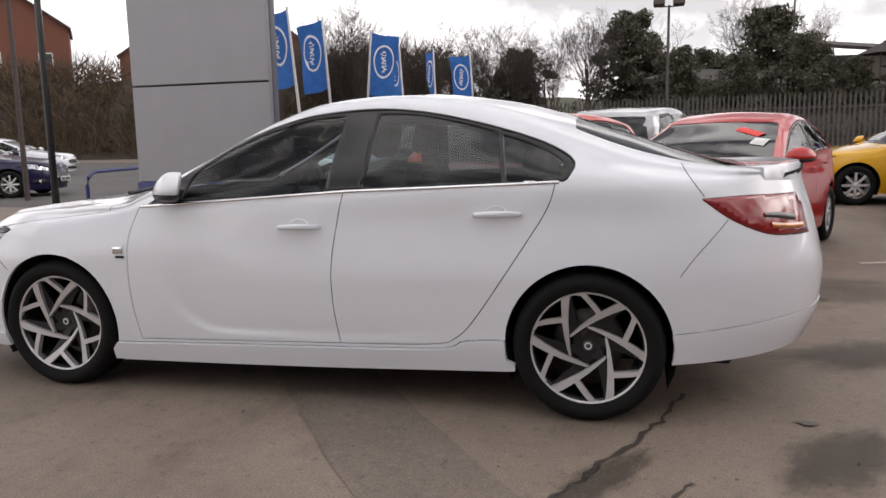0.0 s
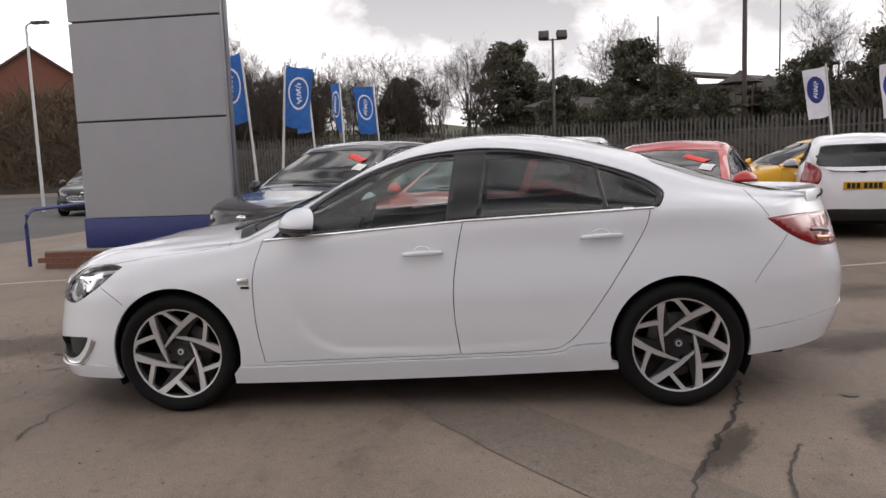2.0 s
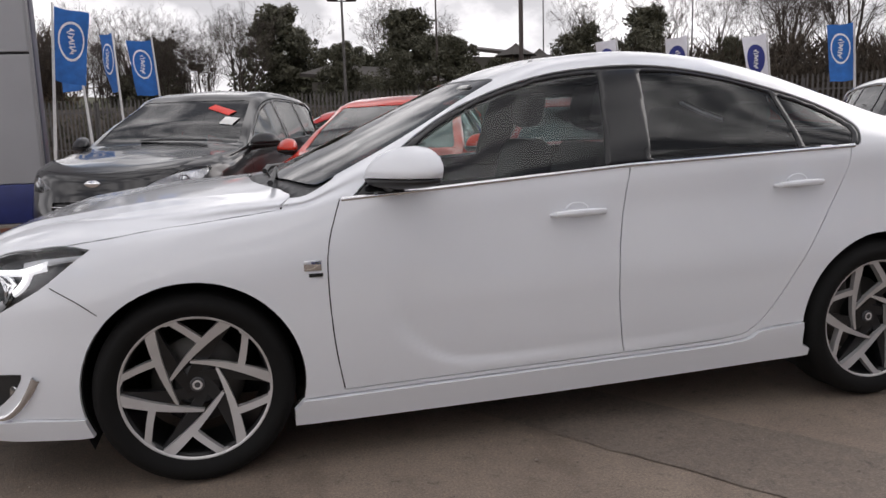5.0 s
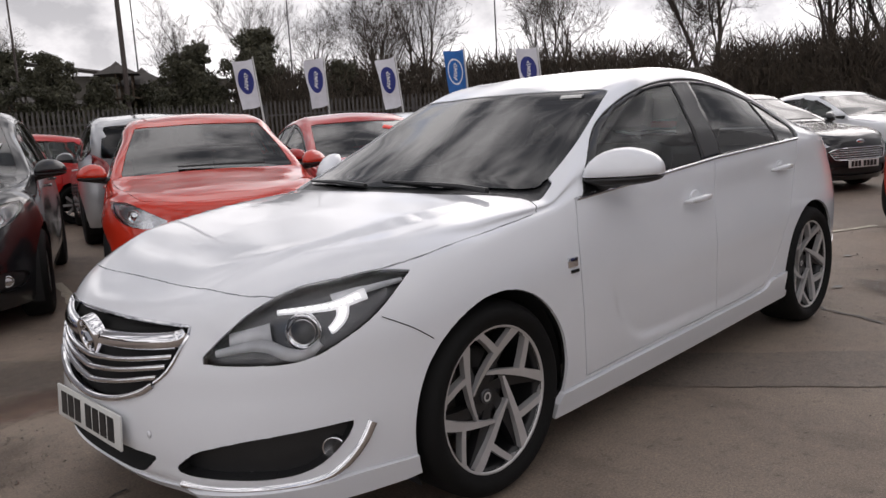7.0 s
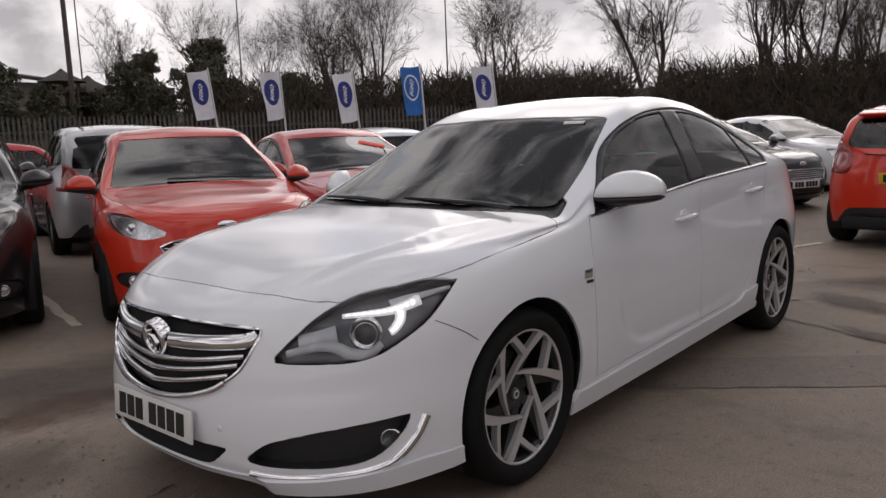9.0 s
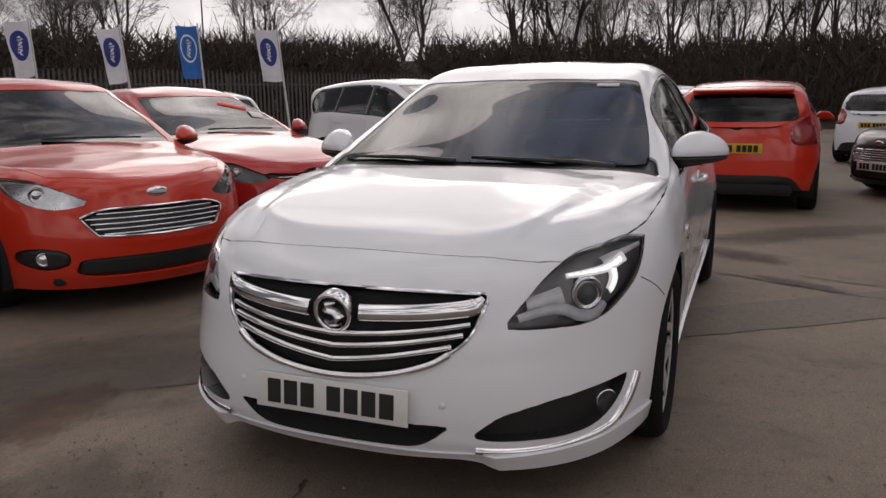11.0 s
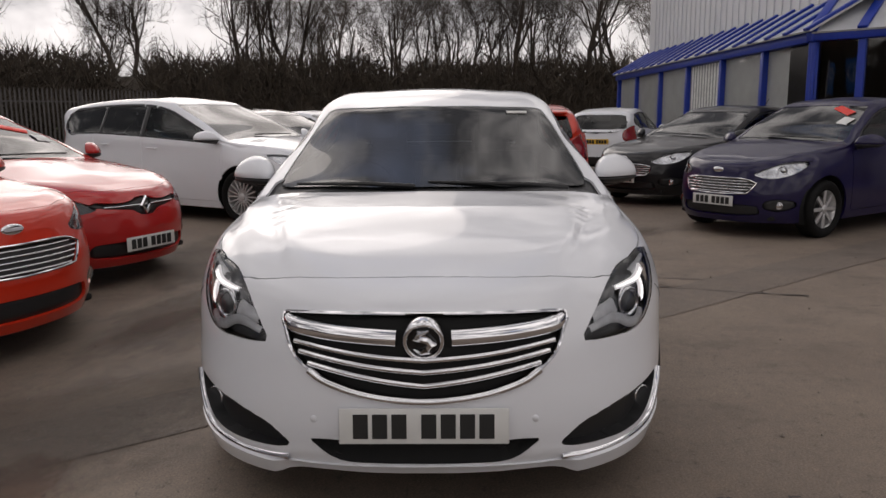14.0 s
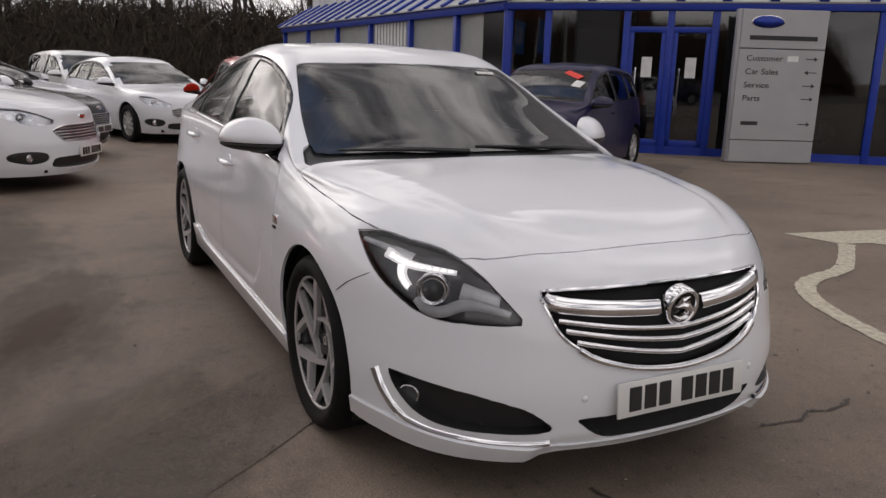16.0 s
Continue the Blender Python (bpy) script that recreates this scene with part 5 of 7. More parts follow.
def build_hatch(name, label, s, paint_mat, front_at, heading, q=0.5, spokes=10, wheel_mat=None, plate_front=True, ribbon_on=False, grille="bars", tints=False, group="cars parked in the yard"):
    """A parked car with panels, panes, lamps, wheels, mirrors and plates."""
    f = Vector(heading).normalized()
    at = Vector(front_at) + f * s["xf"]
    car = thing(name, label, "car", group, m=Matrix.Translation((at.x, at.y, 0)) @ Matrix.Rotation(math.atan2(-f.y, -f.x), 4, "Z"))
    b = Body(s, q)
    W, wb, r, xf, xr = s["W"], s["wb"], s["r"], s["xf"], s["xr"]
    side = lambda c: (c[:, 1] > 0.5 * W) & (c[:, 0] > xf + 0.5) & (c[:, 0] < xr - 0.25)
    nose_at = lambda c: c[:, 0] < xf + 0.75
    tail_at = lambda c: c[:, 0] > xr - 0.6
    for x in (-wb / 2, wb / 2):
        b.mark("arch", circle(x, r + 0.01, r + 0.045), 0, lambda c: c[:, 1] > 0.5 * W, reach=0.06)
    sz, rz = pchip(s["shoulder_z"]), pchip(s["rail_z"])
    xa, xd = s["cowl"][0] + 0.14, s["tailx"] + 0.02
    xs = np.linspace(xa, xd, 14)
    lowline = [(x, float(sz(x)) + 0.012) for x in xs]
    topline = [(x, max(float(rz(x)) - 0.045, float(sz(x)) + 0.03)) for x in xs[1:-1]]
    lastz = lowline[-1][1]
    dlo = [lowline[0], lowline[0]] + topline + [(xd - 0.02, lastz + 0.20), (xd, lastz + 0.12), (xd, lastz + 0.12)] + [lowline[-2]] + lowline[1:-2][::-1]
    b.mark("window_frame", np.array(closed_curve(dlo, 4)), 0, side, over=["body"], reach=0.06)
    xm, xq = s["head"][0] + 0.46, wb / 2 - 0.32

    def pane(x0, x1):
        lo = [(x, float(sz(x)) + 0.035) for x in np.linspace(x0, x1, 6)]
        hi = [(x, max(float(rz(x)) - 0.075, float(sz(x)) + 0.05)) for x in np.linspace(x0, x1, 6)]
        return np.array([p for p in lo] + [p for p in hi[::-1]])

    for nm, x0, x1 in (("front_window", xa + 0.22, xm - 0.04), ("rear_window", xm + 0.04, xq), ("quarter_window", xq + 0.05, xd - 0.10)):
        if x1 - x0 > 0.08:
            b.mark(nm, pane(x0, x1), 0, side, over=["window_frame"], reach=0.06)
    for nm, x0, x1 in (("front_door", s["cowl"][0] + 0.05, xm), ("rear_door", xm, wb / 2 - 0.16)):
        zs = [float(sz(x0)) + 0.02, float(sz(x1)) + 0.02]
        cut = 0.3 if nm == "rear_door" else 0.0
        b.mark(nm, np.array([(x0, 0.27), (x0 - 0.02, 0.6), (x0, zs[0]), (x1, zs[1]), (x1 - 0.01, 0.62), (x1 - cut, 0.28)]), 0, side, over=["body"])
    b.mark("bonnet", [(xf + 0.17, -0.1), (xf + 0.17, 0.25), (xf + 0.24, 0.5 * W), (xf + 0.42, 0.70 * W), (s["cowl"][0], 0.88 * W), (s["cowl"][0] - 0.05, 0.6), (s["cowl"][0] - 0.07, -0.1)], "top", lambda c: (c[:, 2] > 0.68) & (c[:, 0] < -0.5), over=["body"])
    xc, xt = s["cowl"][0], s["head"][0]
    b.mark("windscreen", [(xc - 0.02, -0.1), (xc + 0.0, 0.5 * W), (xc + 0.07, 0.80 * W), (xc + 0.10, 0.80 * W), (xt + 0.03, 0.640 * W), (xt + 0.055, 0.60 * W), (xt + 0.04, 0.3), (xt + 0.03, 0.0), (xt + 0.03, -0.1)], "top", lambda c: (c[:, 2] > 0.85) & (c[:, 0] < xt + 0.3))
    g0, g1 = s["glass_low"][1] + 0.03, s["ze"] - 0.07
    b.mark("rear_screen", [(-0.1, g1), (0.3, g1), (0.60 * W, g1 - 0.01), (0.64 * W, g1 - 0.05), (0.70 * W, g0 + 0.05), (0.66 * W, g0), (0.3, g0 - 0.02), (-0.1, g0 - 0.02)], 90, lambda c: (c[:, 0] > s["tailx"] - 0.1))
    ang = 45
    k = 0.7071
    u = lambda x, y: (x + y) * k
    hz = s["top"][0][1]
    b.mark("headlamp", [(u(xf + 0.58, 0.93 * W), hz + 0.05), (u(xf + 0.58, 0.93 * W), hz + 0.05), (u(xf + 0.30, 0.80 * W), hz + 0.035), (u(xf + 0.13, 0.56 * W), hz - 0.06), (u(xf + 0.11, 0.50 * W), hz - 0.10), (u(xf + 0.17, 0.68 * W), hz - 0.13), (u(xf + 0.30, 0.84 * W), hz - 0.10), (u(xf + 0.46, 0.90 * W), hz - 0.03)], ang, lambda c: (c[:, 0] < xf + 0.8))
    gz = hz - 0.74
    if grille == "bars":
        gpts = [(y, z + gz) for y, z in ((-0.1, 0.60), (0.36 * W, 0.60), (0.53 * W, 0.555), (0.53 * W, 0.555), (0.46 * W, 0.47), (0.40 * W, 0.445), (-0.1, 0.43))]
    elif grille == "slim":
        gpts = [(-0.1, 0.705), (0.06, 0.70), (0.14, 0.672), (0.3 * W, 0.668), (0.50 * W, 0.682), (0.50 * W, 0.645), (0.3 * W, 0.622), (0.14, 0.605), (0.07, 0.565), (-0.1, 0.555)]
    else:
        gpts = [(-0.1, 0.64), (0.40 * W, 0.635), (0.42 * W, 0.60), (0.36 * W, 0.565), (-0.1, 0.555)]
    b.mark("grille", gpts, 90, nose_at, over=["body"])
    b.mark("intake", [(-0.1, 0.36), (0.46 * W, 0.36), (0.56 * W, 0.33), (0.5 * W, 0.25), (-0.1, 0.235)], 90, nose_at, over=["body"])
    b.mark("fog_recess", [(0.62 * W, 0.40), (0.62 * W, 0.33), (0.74 * W, 0.30), (0.86 * W, 0.34), (0.86 * W, 0.41), (0.74 * W, 0.43)], 90, nose_at, over=["body"])
    zt = s["glass_low"][1]
    b.mark("tail_lamp", [(0.74 * W, zt + 0.05), (0.62 * W, zt - 0.06), (0.66 * W, zt - 0.22), (0.84 * W, zt - 0.24), (1.1 * W, zt - 0.18), (1.1 * W, zt), (0.92 * W, zt + 0.10)], 90, lambda c: c[:, 0] > xr - 0.36, over=["body"])
    b.mark("rear_insert", [(-0.1, 0.42), (0.5 * W, 0.42), (0.7 * W, 0.36), (0.80 * W, 0.1), (-0.1, 0.1)], 90, tail_at, over=["body"])

    link("body", *b.panel(["body"], rim=0.02), paint_mat, car, angle=45)
    link("bonnet", *b.panel(["bonnet"]), paint_mat, car, angle=45)
    link("windscreen", *b.panel(["windscreen"], 0, 0, 0, 0.004), SCREEN, car)
    link("rear_screen", *b.panel(["rear_screen"], 0, 0, 0, 0.004), TINT, car)
    link("rear_insert", *b.panel(["rear_insert"], 0, 0, 0, 0.0), PLASTIC, car)
    link("inner_shell", *b.panel(["body", "front_door", "rear_door", "bonnet", "window_frame", "rear_insert"], 0, 0, 0, 0.025), UNDER, car)
    gr = link("grille", *b.panel(["grille"], 0, -0.002, 0.03, 0.015), PLASTIC, car, "dark grille")
    zs = {"bars": (0.575, 0.545, 0.515, 0.485, 0.455), "slim": (0.642,), "thin": (0.60,)}[grille]
    for z0 in zs:
        z = z0 + (gz if grille == "bars" else 0)
        half = float(np.interp(z0, [0.43, 0.47, 0.555, 0.60], [0.34, 0.44, 0.51, 0.33])) * W if grille == "bars" else 0.42 * W
        p, n = surface_line(b, [(-half, z), (0, z), (half, z)], "front", lift=-0.006, steps=6)
        link("grille_bar", *ribbon(p, n, 0.010, 0.006), CHROME, gr, "bright grille bar")
    if grille == "bars":
        rim_tube(b, "grille", gr, "grille_frame", CHROME, 0.007, 0.002)
    link("intake", *b.panel(["intake"], 0, 0, 0.04, 0.02), PLASTIC, car, "dark lower intake")
    if grille == "slim":
        em = link("emblem", *lathe([(0.034, 0.004), (0.040, -0.012), (0.064, -0.012), (0.072, 0.004)], 4), CHROME, car, "bright diamond emblem", smooth=False)
    else:
        em = link("emblem", *lathe([(0.0, -0.008), (0.055, -0.008), (0.066, -0.004), (0.068, 0.004)], 24), CHROME, car, "small oval emblem")
    c = b.front_x(0, hz - 0.055 if grille != "slim" else 0.632)
    em.location, em.rotation_euler, em.scale = c + Vector((-0.006, 0, 0)), (radians(0), radians(0), radians(-90)), (1, 1, 0.45) if grille != "slim" else (0.85, 1, 1.1)
    for sgn in (-1, 1):
        link("front_door", *b.panel(["front_door"], sgn), paint_mat, car, angle=45)
        link("rear_door", *b.panel(["rear_door"], sgn), paint_mat, car, angle=45)
        link("window_frame", *b.panel(["window_frame"], sgn, 0, 0.006, 0.004), GLOSSBLACK, car)
        for nm in ("front_window", "rear_window", "quarter_window"):
            if (b.label == nm).any():
                link(nm, *b.panel([nm], sgn, 0, 0, 0.008), TINT if tints and nm != "front_window" else CLEAR, car)
        hl = link("headlamp", *b.panel(["headlamp"], sgn, 0.001, 0.0, 0.0), LENS, car, "clear headlamp lens")
        link("lamp_reflector", *b.panel(["headlamp"], sgn, -0.002, 0.0, 0.03), LAMPDARK if grille == "slim" else DULLREFLECTOR, hl)
        bulb = b.tree.ray_cast((xf - 2, sgn * 0.72 * W, hz - 0.05), (1, 0, 0))[0]
        if bulb:
            ring = link("lamp_ring", *lathe([(0.0, -0.004), (0.024, -0.001), (0.036, 0.010), (0.040, -0.006), (0.047, -0.004), (0.048, 0.02)], 20), CHROME, hl)
            ring.location, ring.rotation_euler = bulb + Vector((0.035, 0, 0)), (0, 0, radians(-90 + sgn * -30))
        link("fog_recess", *b.panel(["fog_recess"], sgn, 0, 0.02, 0.012), PLASTIC, car)
        fogc = b.front_x(sgn * 0.74 * W, 0.365)
        fl = link("fog_lamp", *lathe([(0.0, -0.006), (0.024, -0.004), (0.034, 0.0), (0.039, -0.006), (0.042, 0.01)], 20), REFLECTOR, car)
        fl.location, fl.rotation_euler = fogc + Vector((0.012, 0, 0)), (0, 0, radians(-90 - 20 * sgn))
        link("tail_lamp", *b.panel(["tail_lamp"], sgn, 0.001, 0.012, -0.003), REDLENS, car, "red tail lamp")
        door_mirror(car, s["cowl"][0] + 0.16, 0.93 * W * sgn, float(sz(s["cowl"][0])) + 0.09, sgn, paint_mat if name != "black_carrier" else BLACK, 1.0)
        for x in (xm - 0.22, wb / 2 - 0.42):
            c, n = surface_line(b, [(x, float(sz(x)) - 0.12), (x + 0.001, float(sz(x)) - 0.12)], "side", sgn, 0.0, 1)
            h = part("door_handle", tube([(-0.09, 0, 0), (-0.07, 0.03 * sgn, 0), (0.07, 0.03 * sgn, 0.004), (0.09, 0, 0.004)], [0.006, 0.012, 0.012, 0.006], 6), paint_mat, car)
            h.location = c[0]
        for x in (-wb / 2, wb / 2):
            wheel_well(car, x, sgn, r + 0.055, 0.3, W - 0.05)
            plain_wheel(car, x, sgn * (W - 0.115), r, sgn, spokes, r - 0.095, material=wheel_mat)
    for x, y in ((-0.1, 0.36), (-0.1, -0.36), (0.85, 0.0)):
        seat(car, x, y, 0.52)
    part("dashboard", box(s["cowl"][0] - 0.05, s["cowl"][0] + 0.38, -0.8 * W, 0.8 * W, 0.6, s["cowl"][1] - 0.09, bevel=0.05), DASH, car)
    part("floor_pan", box(xf + 0.2, xr - 0.2, -0.6, 0.6, 0.2, 0.25, bevel=0.02), UNDER, car)
    if plate_front:
        number_plate(car, Matrix.Translation(b.front_x(0, 0.34 if grille == "slim" else 0.40) + Vector((-0.012, 0, 0))), False)
    zp = 0.75 if not tints else 0.72
    number_plate(car, Matrix.Translation(b.rear_x(0, zp) + Vector((0.012, 0, 0))) @ pose(0, 0, 0, 0, -6, 180), True)
    part("wiper_blade", tube([(xc + 0.03, -0.45, s["cowl"][1] + 0.02), (xc + 0.04, -0.1, s["cowl"][1] + 0.03), (xc + 0.07, 0.25, s["cowl"][1] + 0.03)], 0.008, 6), PLASTIC, car)
    part("aerial", tube([(peak_x(s) + 0.2, 0, s["H"] - 0.01), (peak_x(s) + 0.32, 0, s["H"] + 0.10)], [0.006, 0.003], 6), PLASTIC, car)
    if name == "red_hot_hatch":
        xe, ze = s["tailx"], s["ze"]
        sp = box(-0.10, 0.10, -0.54, 0.54, -0.014, 0.014, bevel=0.012)
        wing = part("roof_spoiler", sp, RED, car, "red roof-edge spoiler")
        wing.location, wing.rotation_euler = (xe + 0.04, 0, ze - 0.02), (0, radians(12), 0)
        part("diffuser", box(xr - 0.06, xr + 0.012, -0.60, 0.60, 0.20, 0.34, bevel=0.05), UNDER, car, "black rear diffuser")
    if ribbon_on:
        p, n = surface_line(b, [(xc + 0.56, -0.56 * W), (xc + 0.70, -0.26 * W)], "top", lift=0.004, steps=6)
        link("red_sticker", *ribbon(p, n, 0.11, 0.004), RIBBON, car, "red sticker band across the windscreen corner")
        p, n = surface_line(b, [(xc + 0.40, -0.66 * W), (xc + 0.42, -0.50 * W)], "top", lift=0.004, steps=4)
        link("price_card", *ribbon(p, n, 0.16, 0.004), PAPER, car, "white price card inside the windscreen")
    return car


def peak_x(s):
    return s["tailx"] - 0.35


SMALL = dict(L=3.97, W=0.86, H=1.49, wb=2.49, fo=0.82)
fiesta = hatch_spec(**SMALL, hood=0.79, cowl=(-0.83, 1.0), head=(-0.02, 1.37), tail=(0.40, 0.10))
clio = hatch_spec(4.06, 0.866, 1.45, 2.59, 0.85, hood=0.73, cowl=(-0.80, 0.99), head=(0.05, 1.33), tail=(0.48, 0.12))
ka = hatch_spec(3.93, 0.85, 1.52, 2.49, 0.80, hood=0.78, cowl=(-0.83, 1.03), head=(-0.12, 1.40), tail=(0.35, 0.08))
focus = hatch_spec(4.36, 0.91, 1.47, 2.65, 0.90, hood=0.75, cowl=(-0.85, 0.99), head=(0.02, 1.35), tail=(0.55, 0.12), r=0.32)
smax = hatch_spec(4.80, 0.955, 1.61, 2.85, 0.95, hood=0.82, cowl=(-1.16, 1.07), head=(-0.14, 1.49), peak=0.6, tail=(0.40, 0.10), glass_low=(0.1, 1.08), belt=(0.98, 1.10), r=0.34)
cmax = hatch_spec(4.38, 0.915, 1.62, 2.65, 0.89, hood=0.84, cowl=(-0.90, 1.08), head=(-0.10, 1.48), tail=(0.38, 0.09), glass_low=(0.1, 1.05), belt=(0.98, 1.06), r=0.325)

ROW = (-0.40, -0.917, 0)
build_hatch("black_carrier", "black compact people carrier with a red windscreen sticker", cmax, GREY, (-2.42, 3.2, 0), (-0.36, -0.93, 0), 0.55, 10, ribbon_on=True, grille="thin")
build_hatch("red_hatchback", "bright red hatchback with a wide barred grille, on the forecourt", fiesta, RED, (-0.53, 2.22, 0), (-0.40, -0.917, 0), 0.6, 12, grille="bars", plate_front=False)
build_hatch("red_supermini", "red supermini with a slim black grille, beside a bright red hatchback", clio, RED2, (1.58, 2.36, 0), (-0.38, -0.92, 0), 0.6, 8, ribbon_on=True, grille="slim")
build_hatch("white_people_carrier", "long white people carrier with dark rear windows", smax, WHITE, (5.38, 1.27, 0), (-0.46, -0.89, 0), 0.6, 18, grille="bars", tints=True)
build_hatch("red_hot_hatch", "orange-red hatchback seen from behind with a roof-edge spoiler", fiesta, RED, (8.92, -1.18, 0), (1.0, -0.05, 0), 0.55, 8, ALLOYDARK, tints=True)
build_hatch("navy_city_car", "dark blue city car with a red sticker on its windscreen", ka, NAVY, (3.90, -2.96, 0), (-0.55, 0.835, 0), 0.6, 8, ribbon_on=True)
build_hatch("black_hatchback", "black hatchback with a dark grille", focus, BLACK, (6.85, -2.58, 0), (-0.60, 0.80, 0), 0.45, 10)
build_hatch("white_hatchback", "white hatchback seen from behind with red lamps", fiesta, WHITE, (15.8, -4.95, 0), (0.90, -0.44, 0), 0.4, 8)
build_hatch("white_small_hatchback", "white hatchback seen from behind with a yellow rear plate", fiesta, WHITE, (6.75, 9.85, 0), (0.33, 0.94, 0), 0.5, 8)
build_hatch("yellow_hatchback", "yellow hatchback with a black roof, far down the row", focus, YELLOW, (4.0, 10.2, 0), (-0.99, -0.10, 0), 0.4, 8)
build_hatch("silver_hatchback", "silver hatchback behind a bright red hatchback", cmax, SILVER, (2.35, 10.7, 0), (0.30, 0.95, 0), 0.4, 8)
build_hatch("red_far_hatchback", "red hatchback parked across the end of the row", fiesta, RED2, (-1.9, 11.4, 0), (-0.99, 0.05, 0), 0.35, 8)
build_hatch("grey_hatchback", "dark grey hatchback facing the row", focus, GREY, (8.4, 0.92, 0), (-0.46, -0.89, 0), 0.4, 10)
build_hatch("white_estate_car", "white car beside a dark grey hatchback", focus, WHITE, (12.2, 0.65, 0), (-0.46, -0.89, 0), 0.35, 8)
build_hatch("white_row_hatchback", "white hatchback parked in a row facing the entrance", focus, WHITE, (9.95, -0.72, 0), (-0.95, -0.30, 0), 0.45, 10)
build_hatch("white_row_carrier", "white people carrier parked behind a white hatchback", cmax, SILVER_WHITE, (14.9, 0.0, 0), (-0.95, -0.30, 0), 0.4, 10)
build_hatch("black_road_car", "black hatchback by the road", focus, BLACK, (-12.0, 17.2, 0), (0.25, -0.97, 0), 0.35, 8, group="cars by the road")
build_hatch("navy_road_car", "dark blue hatchback by the road", focus, NAVY, (-12.0, 11.9, 0), (0.95, 0.30, 0), 0.35, 8, group="cars by the road")
build_hatch("white_road_car", "white hatchback standing by the grass verge", focus, WHITE, (-19.6, 21.6, 0), (0.93, 0.36, 0), 0.35, 8, group="cars by the road")


# ---- buildings, poles, flags ----
def pylon():
    t = thing("sign_pylon", "tall grey panelled sign pylon on a blue base", "pylon", m=Matrix.Translation((-4.33, 5.62, 0)) @ Matrix.Rotation(radians(-3), 4, "Z"))
    w = 1.07
    part("core", box(-w - 0.06, w - 0.05, 0.03, 0.18, 0.4, 7.4), DARKGAP, t)
    z = 0.68
    for k in range(5):
        part("panel", box(-w - 0.10, w - 0.03, 0.0, 0.21, z, z + 1.345, bevel=0.008), PANEL, t, smooth=False)
        z += 1.37
    part("edge_strip", box(w - 0.03, w + 0.012, 0.05, 0.18, 0.68, 7.5, bevel=0.01), SLATEBLUE, t, "slate blue edge strip")
    part("edge_trim", box(w - 0.028, w - 0.005, -0.012, 0.05, 0.68, 7.5, bevel=0.004), PANEL, t)
    part("base", box(-w - 0.12, w + 0.02, -0.02, 0.24, 0.26, 0.675, bevel=0.01), DEEPBLUE, t, "dark blue painted base")


def brick_planter():
    t = tagged(link("brick_plinth", *[[(x, y, z) for z in (0.0, 0.255) for y in (5.42, 6.35) for x in (-6.0, -2.95)], [(0, 2, 3, 1), (4, 5, 7, 6), (0, 1, 5, 4), (2, 6, 7, 3), (0, 4, 6, 2), (1, 3, 7, 5)]], MORTAR, smooth=False), "low red brick plinth under the sign pylon", "plinth")
    bm = box(0, 0.215, -0.012, 0.09, 0, 0.065, bevel=0.004)
    me = bpy.data.meshes.new("brick")
    bm.to_mesh(me)
    bm.free()
    me.materials.append(BRICK)
    for row in range(3):
        x = -6.0 - (0.11 if row % 2 else 0)
        while x < -2.95:
            o = new("brick", me)
            o.parent, o.location = t, (x, 5.42, 0.01 + row * 0.078)
            x += 0.228
        y = 5.45
        while y < 6.3:
            o = new("brick", me)
            o.parent, o.location, o.rotation_euler = t, (-6.0, y + 0.215, 0.01 + row * 0.078), (0, 0, radians(-90))
            y += 0.228


def hoop(x, y, ang):
    t = thing("hoop_barrier", "blue painted tubular hoop barrier", "barrier", m=pose(x, y, 0, 0, 0, ang))
    pts = [(0, 0, 0), (0, 0, 0.6), (0.03, 0, 0.74), (0.14, 0, 0.82), (1.0, 0, 0.84), (1.55, 0, 0.84), (1.67, 0, 0.77), (1.7, 0, 0.62), (1.7, 0, 0)]
    part("hoop", tube(pts, 0.028, 10), DEEPBLUE, t)


